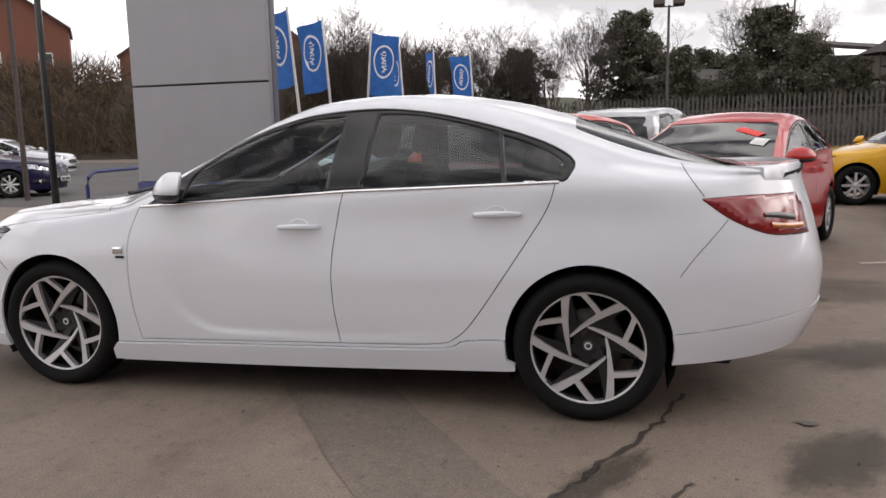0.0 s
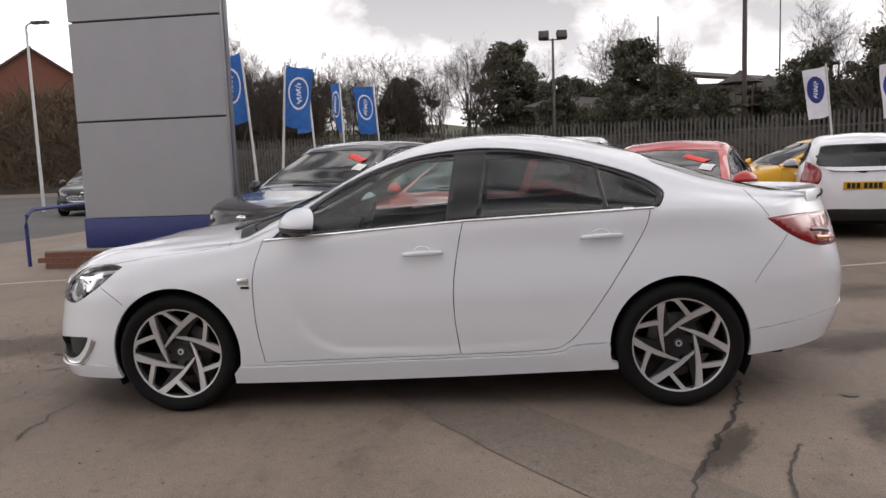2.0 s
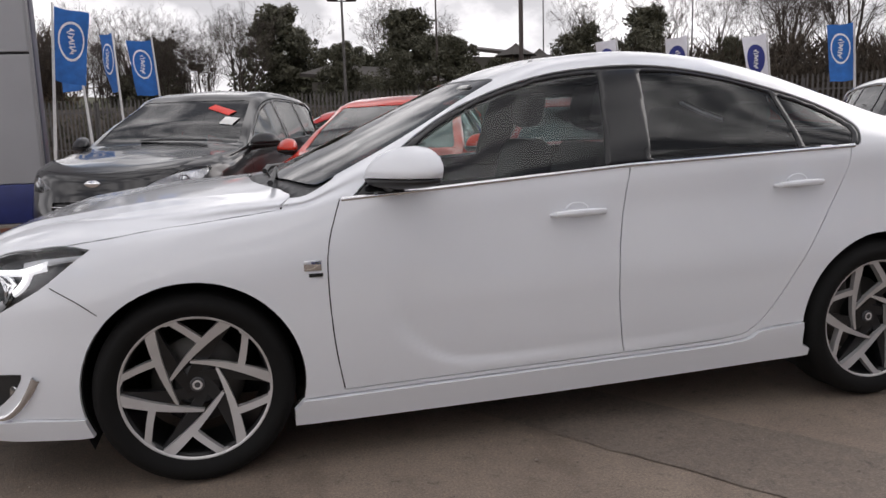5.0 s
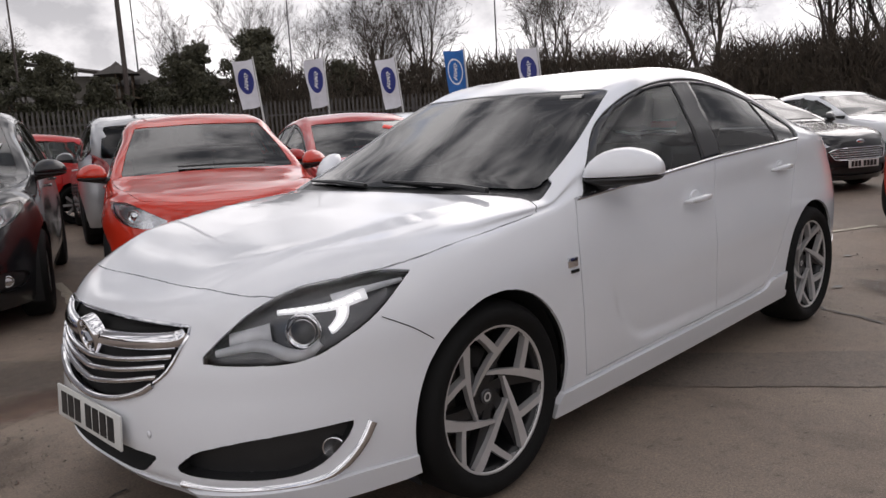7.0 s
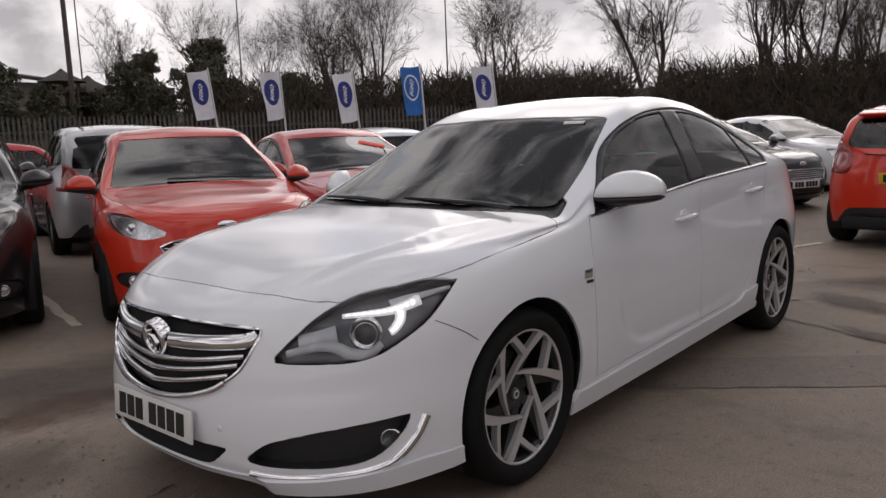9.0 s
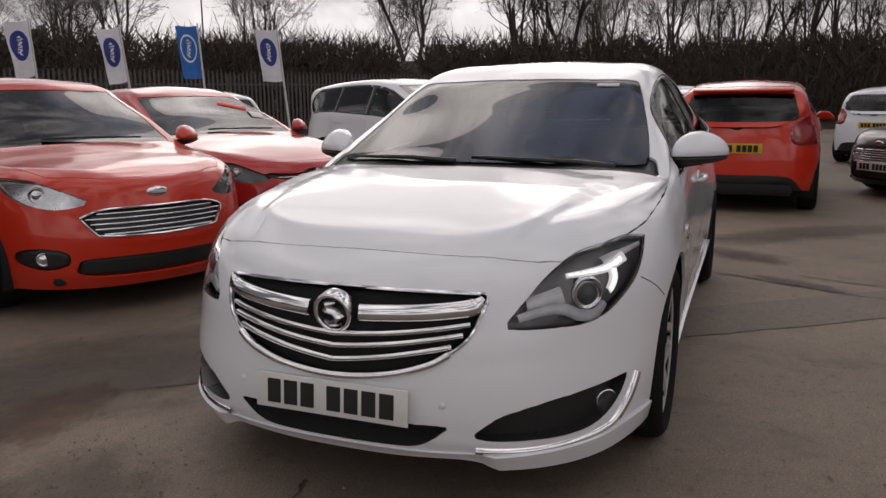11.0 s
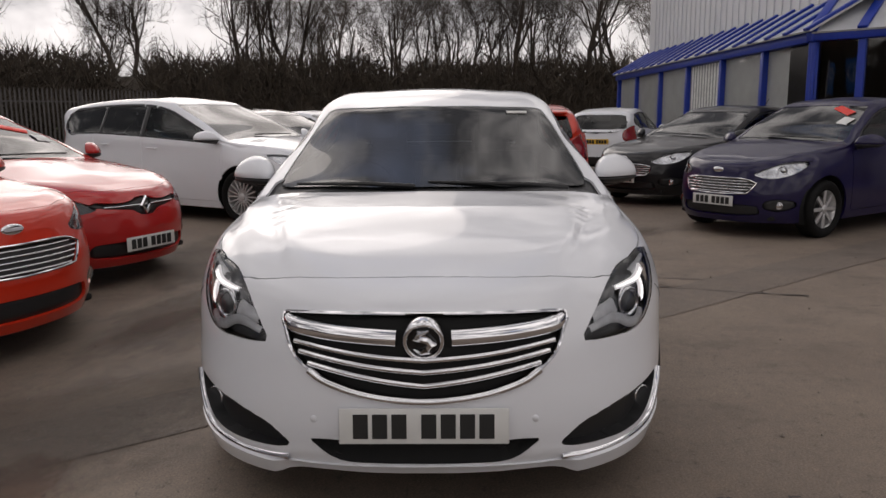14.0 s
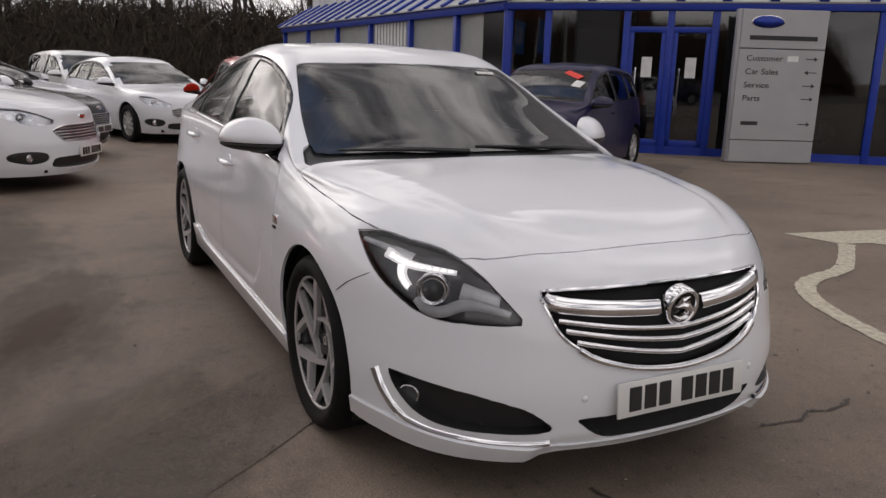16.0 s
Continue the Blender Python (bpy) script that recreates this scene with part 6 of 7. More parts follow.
def flag(x, y, h, blue, ang, sway, size=(0.72, 1.75)):
    t = thing("banner_flag", ("blue" if blue else "white") + " banner flag with an oval print, on a white pole", "flag", "banner flags", m=pose(x, y, 0, 0, 4 + 1.5 * math.sin(3 * sway), ang))
    part("pole", tube([(0, 0, 0), (0, 0, h * 0.6), (0, 0, h)], [0.035, 0.03, 0.022], 8), POLE, t)
    w, hh = size
    nx, nz = 9, 15

    def cloth(u, v):
        wave = 0.07 * math.sin(3.0 * u + 2.2 * v + sway) * u + 0.035 * math.sin(7 * v + 2 * sway) * u
        return (0.03 + w * u * (1 - 0.10 * v), wave, h - 0.06 - hh * v - 0.10 * u * (0.4 + 0.6 * math.sin(sway)) - 0.02 * math.sin(5 * u))

    v = [cloth(i / (nx - 1), j / (nz - 1)) for j in range(nz) for i in range(nx)]
    f = [(j * nx + i, j * nx + i + 1, (j + 1) * nx + i + 1, (j + 1) * nx + i) for j in range(nz - 1) for i in range(nx - 1)]
    fl = link("cloth", v, f, FLAGBLUE if blue else FLAGWHITE, t)
    for sgn in (-1, 1):
        for nm, mat, ru, rv, off in (("oval_border", WHITEPRINT if blue else OVAL, 0.40, 0.27, 0.006), ("oval_print", FLAGBLUE if blue else OVAL, 0.35, 0.235, 0.010), ("oval_bar", WHITEPRINT, 0.0, 0.0, 0.016)):
            if nm == "oval_bar":
                pts = []
                for k in range(22):
                    u_ = -0.20 + 0.40 * k / 21
                    q = cloth(0.5 + 0.11 * math.sin(k * 1.5) + u_ * 0.25, 0.42 + u_ * 0.85 + 0.015 * math.sin(k * 2.3))
                    pts.append((q[0], q[1] + sgn * off, q[2]))
                part("script_line", tube(pts, 0.018, 5), WHITEPRINT, fl, "white script line")
                continue
            n = 28
            ctr = cloth(0.5, 0.42)
            vs = [(ctr[0], ctr[1] + sgn * off, ctr[2])]
            for k in range(n):
                a = k * math.tau / n
                q = cloth(0.5 + ru * math.cos(a), 0.42 + rv * math.sin(a))
                vs.append((q[0], q[1] + sgn * off, q[2]))
            link(nm, vs, [(0, 1 + k, 1 + (k + 1) % n) for k in range(n)], mat, fl)


def floodlight(x, y, h):
    t = thing("floodlight_mast", "slim mast with two floodlights at its head", "floodlight", m=pose(x, y, 0))
    part("mast", tube([(0, 0, 0), (0, 0, h)], [0.07, 0.045], 8), GALV, t)
    part("crossbar", tube([(-0.35, 0, h - 0.05), (0.35, 0, h - 0.05)], 0.025, 6), GALV, t)
    for s_ in (-1, 1):
        o = part("floodlight_head", box(-0.2, 0.2, -0.12, 0.12, -0.16, 0.16, bevel=0.03), POLEDARK, t)
        o.location, o.rotation_euler = (0.35 * s_, -0.05, h + 0.12), (radians(-25), 0, radians(8 * s_))


def mast(x, y, h, r=0.09, mat=None, lamp=0, name="wooden_pole", label="tall dark wooden utility pole"):
    t = thing(name, label, "pole", m=pose(x, y, 0))
    part("shaft", tube([(0, 0, 0), (0, 0, h * 0.5), (0, 0, h)], [r, r * 0.85, r * 0.65], 10), mat or POLEDARK, t)
    if lamp:
        part("arm", tube([(0, 0, h), (0.12 * lamp, 0, h + 0.08), (0.3 * lamp, 0, h + 0.10)], 0.03, 6), mat or GALV, t)
        hd = part("lamp_head", box(-0.3, 0.3, -0.1, 0.1, -0.05, 0.05, bevel=0.03), GALV, t)
        hd.location = (0.5 * lamp, 0, h + 0.10)


def fence():
    """A palisade fence of pointed pales on two rails."""
    t = thing("palisade_fence", "grey steel palisade fence of pointed pales round the yard", "fence", kind="")
    pale = bmesh.new()
    prof = [(-0.033, 0.0), (-0.033, 2.25), (-0.02, 2.4), (0.0, 2.33), (0.02, 2.4), (0.033, 2.25), (0.033, 0.0)]
    a = [pale.verts.new((x, 0.012 if abs(x) > 0.03 else 0.0, z)) for x, z in prof]
    c = [pale.verts.new((x, 0.022 if abs(x) > 0.03 else 0.01, z)) for x, z in prof]
    pale.faces.new(a)
    pale.faces.new(c[::-1])
    for i in range(7):
        pale.faces.new((a[i], c[i], c[(i + 1) % 7], a[(i + 1) % 7]))
    me = bpy.data.meshes.new("pale")
    pale.to_mesh(me)
    pale.free()
    me.materials.append(GALV)
    pv, pf = [tuple(v.co) for v in me.vertices], [tuple(p.vertices) for p in me.polygons]
    path = [(-12, 30), (-2, 27.5), (10.4, 24.0), (17.5, 18.5), (26.5, 11.5)]
    count, rv, rf = 0, [], []
    for (x0, y0), (x1, y1) in zip(path, path[1:]):
        d = Vector((x1 - x0, y1 - y0, 0))
        n = int(d.length / 0.155)
        rot = Matrix.Rotation(math.atan2(d.y, d.x), 4, "Z")
        for k in range(n):
            p = Vector((x0, y0, 0)) + d * (k / n)
            near = -2 <= p.x <= 19.5 and y0 < 28
            if near and count < 290:
                o = new("pale", me)
                o.parent, o.matrix_basis = t, Matrix.Translation((p.x, p.y, 0.05 + 0.02 * math.sin(k * 1.7))) @ rot
                count += 1
            else:
                base = len(rv)
                m = Matrix.Translation(p) @ rot
                rv += [m @ Vector(v) for v in pv]
                rf += [tuple(i + base for i in q) for q in pf]
        for z in (0.5, 1.9):
            part("rail", box(0, d.length, 0.02, 0.06, z, z + 0.05, m=Matrix.Translation((x0, y0, 0)) @ rot), GALV, t, smooth=False)
        for k in range(int(d.length / 2.75) + 1):
            part("post", box(-0.04, 0.04, 0.06, 0.14, 0, 2.3, m=Matrix.Translation(Vector((x0, y0, 0)) + d.normalized() * k * 2.75) @ rot), GALV, t, smooth=False)
    tagged(link("fence_run", rv, rf, GALV, t, smooth=False), kind="stuff")


def showroom():
    """The dealer's building: a lean-to front of panels and glass in blue frames, a clad wall above."""
    corner, end = Vector((8.65, -6.1, 0)), Vector((22.6, -5.85, 0))
    d = (end - corner)
    ln = d.length
    m = Matrix.Translation(corner) @ Matrix.Rotation(math.atan2(d.y, d.x), 4, "Z")
    w = tagged(part("showroom_wall_long", box(0, ln, -1.22, -1.0, 0, 8.5, m=m), CLAD, None, smooth=False), "white ribbed metal cladding of the showroom", "wall", kind="structure")
    for k in range(int(ln / 0.4)):
        part("cladding_rib", box(k * 0.4, k * 0.4 + 0.05, -1.0, -0.97, 3.3, 8.5, m=m), CLAD, w, smooth=False)
    lean = thing("lean_to_front", "long lean-to shop front of cream panels between blue posts", "shop front", m=m)
    part("sill", box(0, ln, -0.12, 0.02, 0, 0.22), BLUE, lean, "blue sill")
    xs = [0.0, 1.95, 4.15, 6.5, 8.9, 11.5, ln - 0.1]
    for x0, x1 in zip(xs, xs[1:]):
        part("post", box(x0 - 0.07, x0 + 0.07, -0.12, 0.06, 0, 2.5, bevel=0.01), BLUE, lean, "blue post")
        split = x0 + 0.07 + (0.9 if x0 == 0.0 else 0.0)
        part("shop_panel", box(split, x1 - 0.07, -0.08, -0.05, 0.22, 2.48), SHOPPANEL, lean, "pale blind behind the glass", smooth=False)
        if x0 == 0.0:
            part("dark_panel", box(x0 + 0.07, split, -0.08, -0.05, 0.22, 2.48), GLOSSBLACK, lean, "dark glazed bay", smooth=False)
        if 4 < x0 < 5:
            for k in range(11):
                part("blind_slat", box(x0 + 0.16 + k * 0.19, x0 + 0.25 + k * 0.19, -0.048, -0.038, 0.25, 2.46), PAPER, lean, smooth=False)
    part("post", box(ln - 0.1, ln, -0.12, 0.06, 0, 2.5, bevel=0.01), BLUE, lean)
    part("header", box(-0.1, ln + 0.1, -0.15, 0.10, 2.48, 2.66, bevel=0.01), BLUE, lean, "blue eaves beam")
    part("side_wall", box(ln - 0.06, ln, -1.0, -0.12, 0, 2.6), SHOPPANEL, lean, smooth=False)
    slope = math.atan2(0.68, 1.15)
    rf = part("roof_sheet", box(-0.2, ln + 0.15, -1.36, 0.0, -0.03, 0.0), ROOFGLASS, lean, "grey sloping roof sheets", smooth=False)
    rf.location, rf.rotation_euler = (0, 0.18, 2.66), (-slope, 0, 0)
    n = int(ln / 0.75)
    for k in range(n + 1):
        gb = part("glazing_bar", box(-0.075, 0.075, -1.36, 0.02, 0.0, 0.05, bevel=0.006), BLUE, lean, "blue glazing bar")
        gb.location, gb.rotation_euler = (-0.1 + k * (ln + 0.15) / n, 0.18, 2.66), (-slope, 0, 0)
    # the glazed corner with the doors
    far = Vector((-0.6, -16.1, 0))
    d2 = far - corner
    l2 = d2.length
    m2 = Matrix.Translation(corner) @ Matrix.Rotation(math.atan2(d2.y, d2.x), 4, "Z")
    gl = thing("glazed_front", "showroom glazing in bright blue frames with a double door", "shop front", m=m2)
    part("kerb", box(0, l2, -0.05, 0.15, 0, 0.14), BLUE, gl, "blue sill")
    xs = [0.0, 0.75, 2.15, 2.9, 3.65, 4.6, 6.25, 8.0, 9.8, 11.6, l2]
    for i, (x0, x1) in enumerate(zip(xs, xs[1:])):
        part("mullion", box(x0 - 0.06, x0 + 0.06, -0.07, 0.07, 0.0, 2.52, bevel=0.01), BLUE, gl, "blue mullion")
        part("pane", box(x0 + 0.06, x1 - 0.06, -0.01, 0.01, 0.14, 2.5), SHOPGLASS, gl, smooth=False)
        if i in (2, 3):
            part("transom", box(x0 + 0.06, x1 - 0.06, -0.06, 0.06, 2.12, 2.22, bevel=0.01), BLUE, gl)
            part("door_rail", box(x0 + 0.06, x1 - 0.06, -0.05, 0.05, 0.14, 0.26, bevel=0.01), BLUE, gl)
            part("door_stile", box(x1 - 0.14, x1 - 0.06, -0.05, 0.05, 0.14, 2.12, bevel=0.01), BLUE, gl)
            part("door_stile", box(x0 + 0.06, x0 + 0.14, -0.05, 0.05, 0.14, 2.12, bevel=0.01), BLUE, gl)
            part("door_notice", box(x0 + 0.3, x0 + 0.48, -0.03, -0.02, 1.35, 1.7), PAPER, gl, smooth=False)
            part("door_pull", tube([(x0 + 0.2, -0.06, 0.9), (x0 + 0.2, -0.1, 0.95), (x0 + 0.2, -0.1, 1.45), (x0 + 0.2, -0.06, 1.5)], 0.015, 6), CHROME, gl)
    part("mullion", box(l2 - 0.06, l2 + 0.06, -0.07, 0.07, 0.0, 2.52, bevel=0.01), BLUE, gl)
    part("fascia", box(-0.1, l2 + 0.1, -0.12, 0.16, 2.49, 2.66, bevel=0.02), BLUE, gl, "blue fascia beam")
    rf = part("roof_sheet", box(0.0, l2 + 0.2, -0.1, 1.36, 0, 0.03), ROOFGLASS, gl, "grey sloping roof sheets", smooth=False)
    rf.location, rf.rotation_euler = (0, -0.05, 2.66), (slope, 0, 0)
    for k in range(19):
        gb = part("glazing_bar", box(-0.075, 0.075, -0.1, 1.36, 0.03, 0.08, bevel=0.01), BLUE, gl)
        gb.location, gb.rotation_euler = (k * l2 / 18, -0.05, 2.66), (slope, 0, 0)
    tagged(part("showroom_wall_back", box(-0.5, l2 + 20, 6.0, 6.2, 0, 8.5, m=m2), SHOPDARK, None, smooth=False), "dim back wall inside the showroom", "wall", kind="structure")
    tagged(part("showroom_wall_upper", box(0.3, l2 + 20, 1.08, 1.28, 3.2, 8.5, m=m2), CLAD, None, smooth=False), "white cladding above the glazed front", "wall", kind="structure")
    tagged(part("showroom_ceiling", box(0.5, l2 + 20, 0.3, 6.0, 2.52, 2.58, m=m2), SHOPDARK, None, smooth=False), "dark showroom ceiling", "ceiling", kind="structure")
    tagged(part("showroom_floor", box(0.2, l2 + 20, 0.2, 6.0, 0.0, 0.05, m=m2), SHOPDARK, None, smooth=False), "dark tiled showroom floor", "floor", kind="structure")
    # added wall, never in view: closes the yard and darkens reflections in the saloon's flank
    tagged(part("unseen_yard_wall", box(l2 + 0.1, l2 + 26, -0.1, 0.1, 0.0, 5.5, m=m2), CLAD, None, smooth=False), "plain grey wall that closes the yard", "wall", kind="structure")
    build_hatch("showroom_car", "dark car inside the showroom behind the glass", focus, BLACK, (9.6, -10.4, 0), (0.69, 0.72, 0), 0.35, 10, group="cars inside the showroom")
    return m2


def lettering(text, size, material, parent, place, turn):
    """Raised letters of the built-in font as one mesh."""
    cu = bpy.data.curves.new("lettering", "FONT")
    cu.body, cu.size, cu.extrude = text, size, 0.002
    ob = new("lettering", cu)
    bpy.context.view_layer.update()
    me = bpy.data.meshes.new_from_object(ob.evaluated_get(bpy.context.evaluated_depsgraph_get()))
    bpy.data.objects.remove(ob)
    bpy.data.curves.remove(cu)
    me.materials.clear()
    me.materials.append(material)
    o = new("lettering", me)
    o.parent, o.location, o.rotation_euler = parent, place, turn
    return o


def direction_sign():
    t = thing("directory_sign", "grey standing directory sign with an oval blue badge and arrows", "sign", m=pose(5.0, -9.05, 0, 0, 0, math.degrees(math.atan2(-0.93, -0.46)) + 180) @ Matrix.Diagonal((1, 1, 0.885, 1)))
    w = 0.70
    part("lower_panel", box(-w, w, -0.07, 0.07, 0.02, 0.42, bevel=0.01), SIGNGREY, t, smooth=False)
    part("middle_panel", box(-w, w, -0.07, 0.07, 0.435, 2.08, bevel=0.01), SIGNGREY, t, smooth=False)
    part("upper_panel", box(-w, w, -0.07, 0.07, 2.095, 2.78, bevel=0.01), SIGNGREY, t, smooth=False)
    part("edge", box(w, w + 0.06, -0.06, 0.06, 0.02, 2.78, bevel=0.01), PANEL, t)
    for sx, mat, off in ((0.27, CHROME, 0.074), (0.25, BLUE, 0.08)):
        o = link("oval_badge", *lathe([(0.0, 0.0), (1.0, 0.0), (1.0, 0.01)], 32), mat, t, "oval blue badge")
        o.location, o.scale = (0.28, off, 2.56), (sx, 1, sx * 0.42)
        o.rotation_euler = (0, 0, math.pi)
    part("name_bar", box(-0.55, 0.55, 0.07, 0.075, 2.24, 2.32), INK, t, smooth=False)
    part("parking_tile", box(-0.28, -0.10, 0.07, 0.075, 1.87, 1.97), PAPER, t, "white tile with unreadable mark", smooth=False)
    for z, word in ((1.92, "Customer"), (1.68, "Car Sales"), (1.44, "Service"), (1.20, "Parts"), (0.74, "")):
        if word:
            lettering(word, 0.145, INK, t, (0.57, 0.074, z - 0.05), (radians(90), 0, math.pi))
        else:
            part("word_bar", box(0.27, 0.55, 0.07, 0.075, z - 0.035, z + 0.035), INK, t, smooth=False)
        a = part("arrow", prism([(-0.1, -0.008), (0.04, -0.008), (0.04, -0.04), (0.1, 0.0), (0.04, 0.04), (0.04, 0.008), (-0.1, 0.008)], 0.07, 0.075), INK, t, smooth=False)
        a.location, a.rotation_euler = (-0.5, 0, z), (0, 0.0 if word == "Car Sales" else math.pi, 0)


def house(x, y, z, ang, w=8.0, d=7.0, h=4.6):
    t = thing("brick_house", "distant red brick house with a brown pitched roof", "house", "distant houses", m=pose(x, y, z, 0, 0, ang))
    v = [(-w / 2, -d / 2, -4), (w / 2, -d / 2, -4), (w / 2, d / 2, -4), (-w / 2, d / 2, -4), (-w / 2, -d / 2, h), (w / 2, -d / 2, h), (w / 2, d / 2, h), (-w / 2, d / 2, h), (0, -d / 2, h + 2.8), (0, d / 2, h + 2.8)]
    link("wall", v, [(0, 1, 5, 8, 4), (2, 3, 7, 9, 6), (1, 2, 6, 5), (3, 0, 4, 7)], BRICK, t, smooth=False)
    for s_ in (-1, 1):
        part("roof", box(-0.15, 5.1, -d / 2 - 0.35, d / 2 + 0.35, -0.08, 0.08, m=Matrix.Translation((0, 0, h + 2.9)) @ Matrix.Scale(s_, 4, (1, 0, 0)) @ Matrix.Rotation(radians(35), 4, "Y")), ROOFTILE, t, smooth=False)
    for wx in (-2.2, 1.6):
        wn_ = part("window", box(wx, wx + 1.1, -d / 2 - 0.06, -d / 2 + 0.05, 1.4, 2.6), PAPER, t, smooth=False)
        part("pane", box(wx + 0.08, wx + 1.02, -d / 2 - 0.08, -d / 2 - 0.055, 1.48, 2.52), GLOSSBLACK, wn_, smooth=False)


def gazebo(x, y, z, s=1.0):
    t = thing("timber_gazebo", "dark timber gazebo with a pointed roof on the bank", "gazebo", "gazebos", m=pose(x, y, z) @ Matrix.Scale(s, 4))
    for k in range(6):
        a = k * math.tau / 6
        part("post", tube([(1.3 * math.cos(a), 1.3 * math.sin(a), -1.5), (1.3 * math.cos(a), 1.3 * math.sin(a), 1.9)], 0.07, 6), TIMBER, t)
    link("roof", [(2.0 * math.cos(k * math.tau / 6), 2.0 * math.sin(k * math.tau / 6), 1.85) for k in range(6)] + [(0.45 * math.cos(k * math.tau / 6), 0.45 * math.sin(k * math.tau / 6), 2.6) for k in range(6)] + [(0, 0, 2.95)],
         [(k, (k + 1) % 6, 6 + (k + 1) % 6, 6 + k) for k in range(6)] + [(6 + k, 6 + (k + 1) % 6, 12) for k in range(6)] + [tuple(range(5, -1, -1))], THATCH, t, smooth=False)
    part("deck", box(-1.4, 1.4, -1.4, 1.4, -0.1, 0.0), TIMBER, t, smooth=False)


def shed(x, y, z, ang, w, d, h, label, wall=None):
    t = thing("garden_building", label, "building", "garden centre buildings", m=pose(x, y, z, 0, 0, ang))
    link("wall", [(sx * w / 2, sy * d / 2, zz) for zz in (-3, h) for sy in (-1, 1) for sx in (-1, 1)], [(0, 1, 5, 4), (1, 3, 7, 5), (3, 2, 6, 7), (2, 0, 4, 6)], wall or STONE, t, smooth=False)
    part("roof", box(-w / 2 - 0.5, w / 2 + 0.5, -d / 2 - 0.5, d / 2 + 0.5, 0, 0.18, m=Matrix.Translation((0, 0, h + 0.35)) @ Matrix.Rotation(radians(9), 4, "X") @ Matrix.Rotation(radians(5), 4, "Y")), THATCH, t, smooth=False)


pylon()
brick_planter()
hoop(-6.45, 5.75, 78)
for fx, fy, fh, fa, fs in ((-5.0, 10.6, 3.9, 168, 0.3), (-5.0, 12.25, 3.9, 174, 1.1), (-5.1, 14.2, 3.85, 22, 2.2), (-4.75, 17.0, 3.82, 142, 3.0), (-4.17, 18.2, 3.8, 122, 5.1), (-3.3, 19.8, 3.75, 165, 4.1)):
    flag(fx, fy, fh, True, fa, fs, (0.66, 1.5))
for fx, fy, fh, fb, fs in ((10.1, 18.2, 3.6, False, 0.4), (11.3, 16.6, 3.5, False, 1.5), (12.6, 14.6, 3.35, False, 2.6), (14.0, 13.3, 3.45, True, 3.4), (15.1, 11.3, 3.35, False, 4.4)):
    flag(fx, fy, fh, fb, 150 + 20 * math.sin(fs), fs, (0.60, 1.42))
floodlight(2.62, 26.4, 5.8)
mast(11.4, 31.1, 13, 0.12)
mast(8.6, 36.0, 8.0, 0.06)
mast(-10.05, 9.26, 8.0, 0.075, GLOSSBLACK, 0, "black_lamp_column", "black painted lamp column")
mast(-11.6, 10.2, 7.0, 0.06, POLEDARK, 0, "rusty_column", "rust-brown steel column")
mast(-15.2, 20.4, 6.2, 0.06, POLE, 1, "street_lamp", "pale steel street lamp with a short arm")
mast(16.0, 40.0, 9.5, 0.05, GALV, 1, "street_lamp", "grey steel street lamp beyond the fence")
mast(22.0, 34.0, 9.5, 0.05, GALV, -1, "street_lamp", "grey steel street lamp beyond the fence")
mast(30.0, 26.0, 10.0, 0.05, GALV, 0, "slim_mast", "slim grey steel mast beyond the fence")
fence()
front_m = showroom()
direction_sign()
for hx, hy, hz, ha in ((-37, 56, 3.3, 30), (-50, 53, 6.0, 38), (-29, 62, 3.0, 20)):
    house(hx, hy, hz, ha)
gazebo(14.5, 31.2, 3.75, 0.55)
gazebo(11.6, 32.4, 3.2, 0.55)
gazebo(13.2, 33.4, 2.3, 0.8)
gazebo(8.4, 34.0, 2.2, 0.7)
shed(6.5, 40, 1.5, -25, 7, 4, 2.0, "low pale shed with a sloping roof behind the fence")
shed(17.5, 47, 2.2, 8, 13, 6, 2.9, "long low garden building with a shallow roof")
shed(10.5, 42, 1.2, 5, 6, 4, 2.2, "dark timber garden building", TIMBER)


# ---- banks, hedges and trees ----
def ridge(name, path, width, height, mat, label, seed, kind="structure"):
    """A bank of earth along a path, with a lumpy crest."""
    v, f, cols = [], [], 9
    pts = [Vector((*p, 0)) for p in path]
    line = []
    for a, b_ in zip(pts, pts[1:]):
        n = max(2, int((b_ - a).length / 1.5))
        line += [a.lerp(b_, k / n) for k in range(n)]
    line.append(pts[-1])
    for i, p in enumerate(line):
        d = (line[min(i + 1, len(line) - 1)] - line[max(i - 1, 0)]).normalized()
        s_ = Vector((-d.y, d.x, 0))
        for k in range(cols):
            t = k / (cols - 1)
            prof = 1 - (1 - min(1, t * 1.6)) ** 2
            jit = noise.noise(Vector((p.x * 0.25, p.y * 0.25, t * 3 + seed))) * 0.35
            v.append((p.x + s_.x * width * t, p.y + s_.y * width * t, max(-0.05, (height + height * 0.5 * jit) * prof - (0.05 if k == 0 else 0))))
    for i in range(len(line) - 1):
        for k in range(cols - 1):
            a = i * cols + k
            f.append((a, a + 1, a + cols + 1, a + cols))
    return tagged(link(name, v, f, mat), label, "bank", kind=kind), line


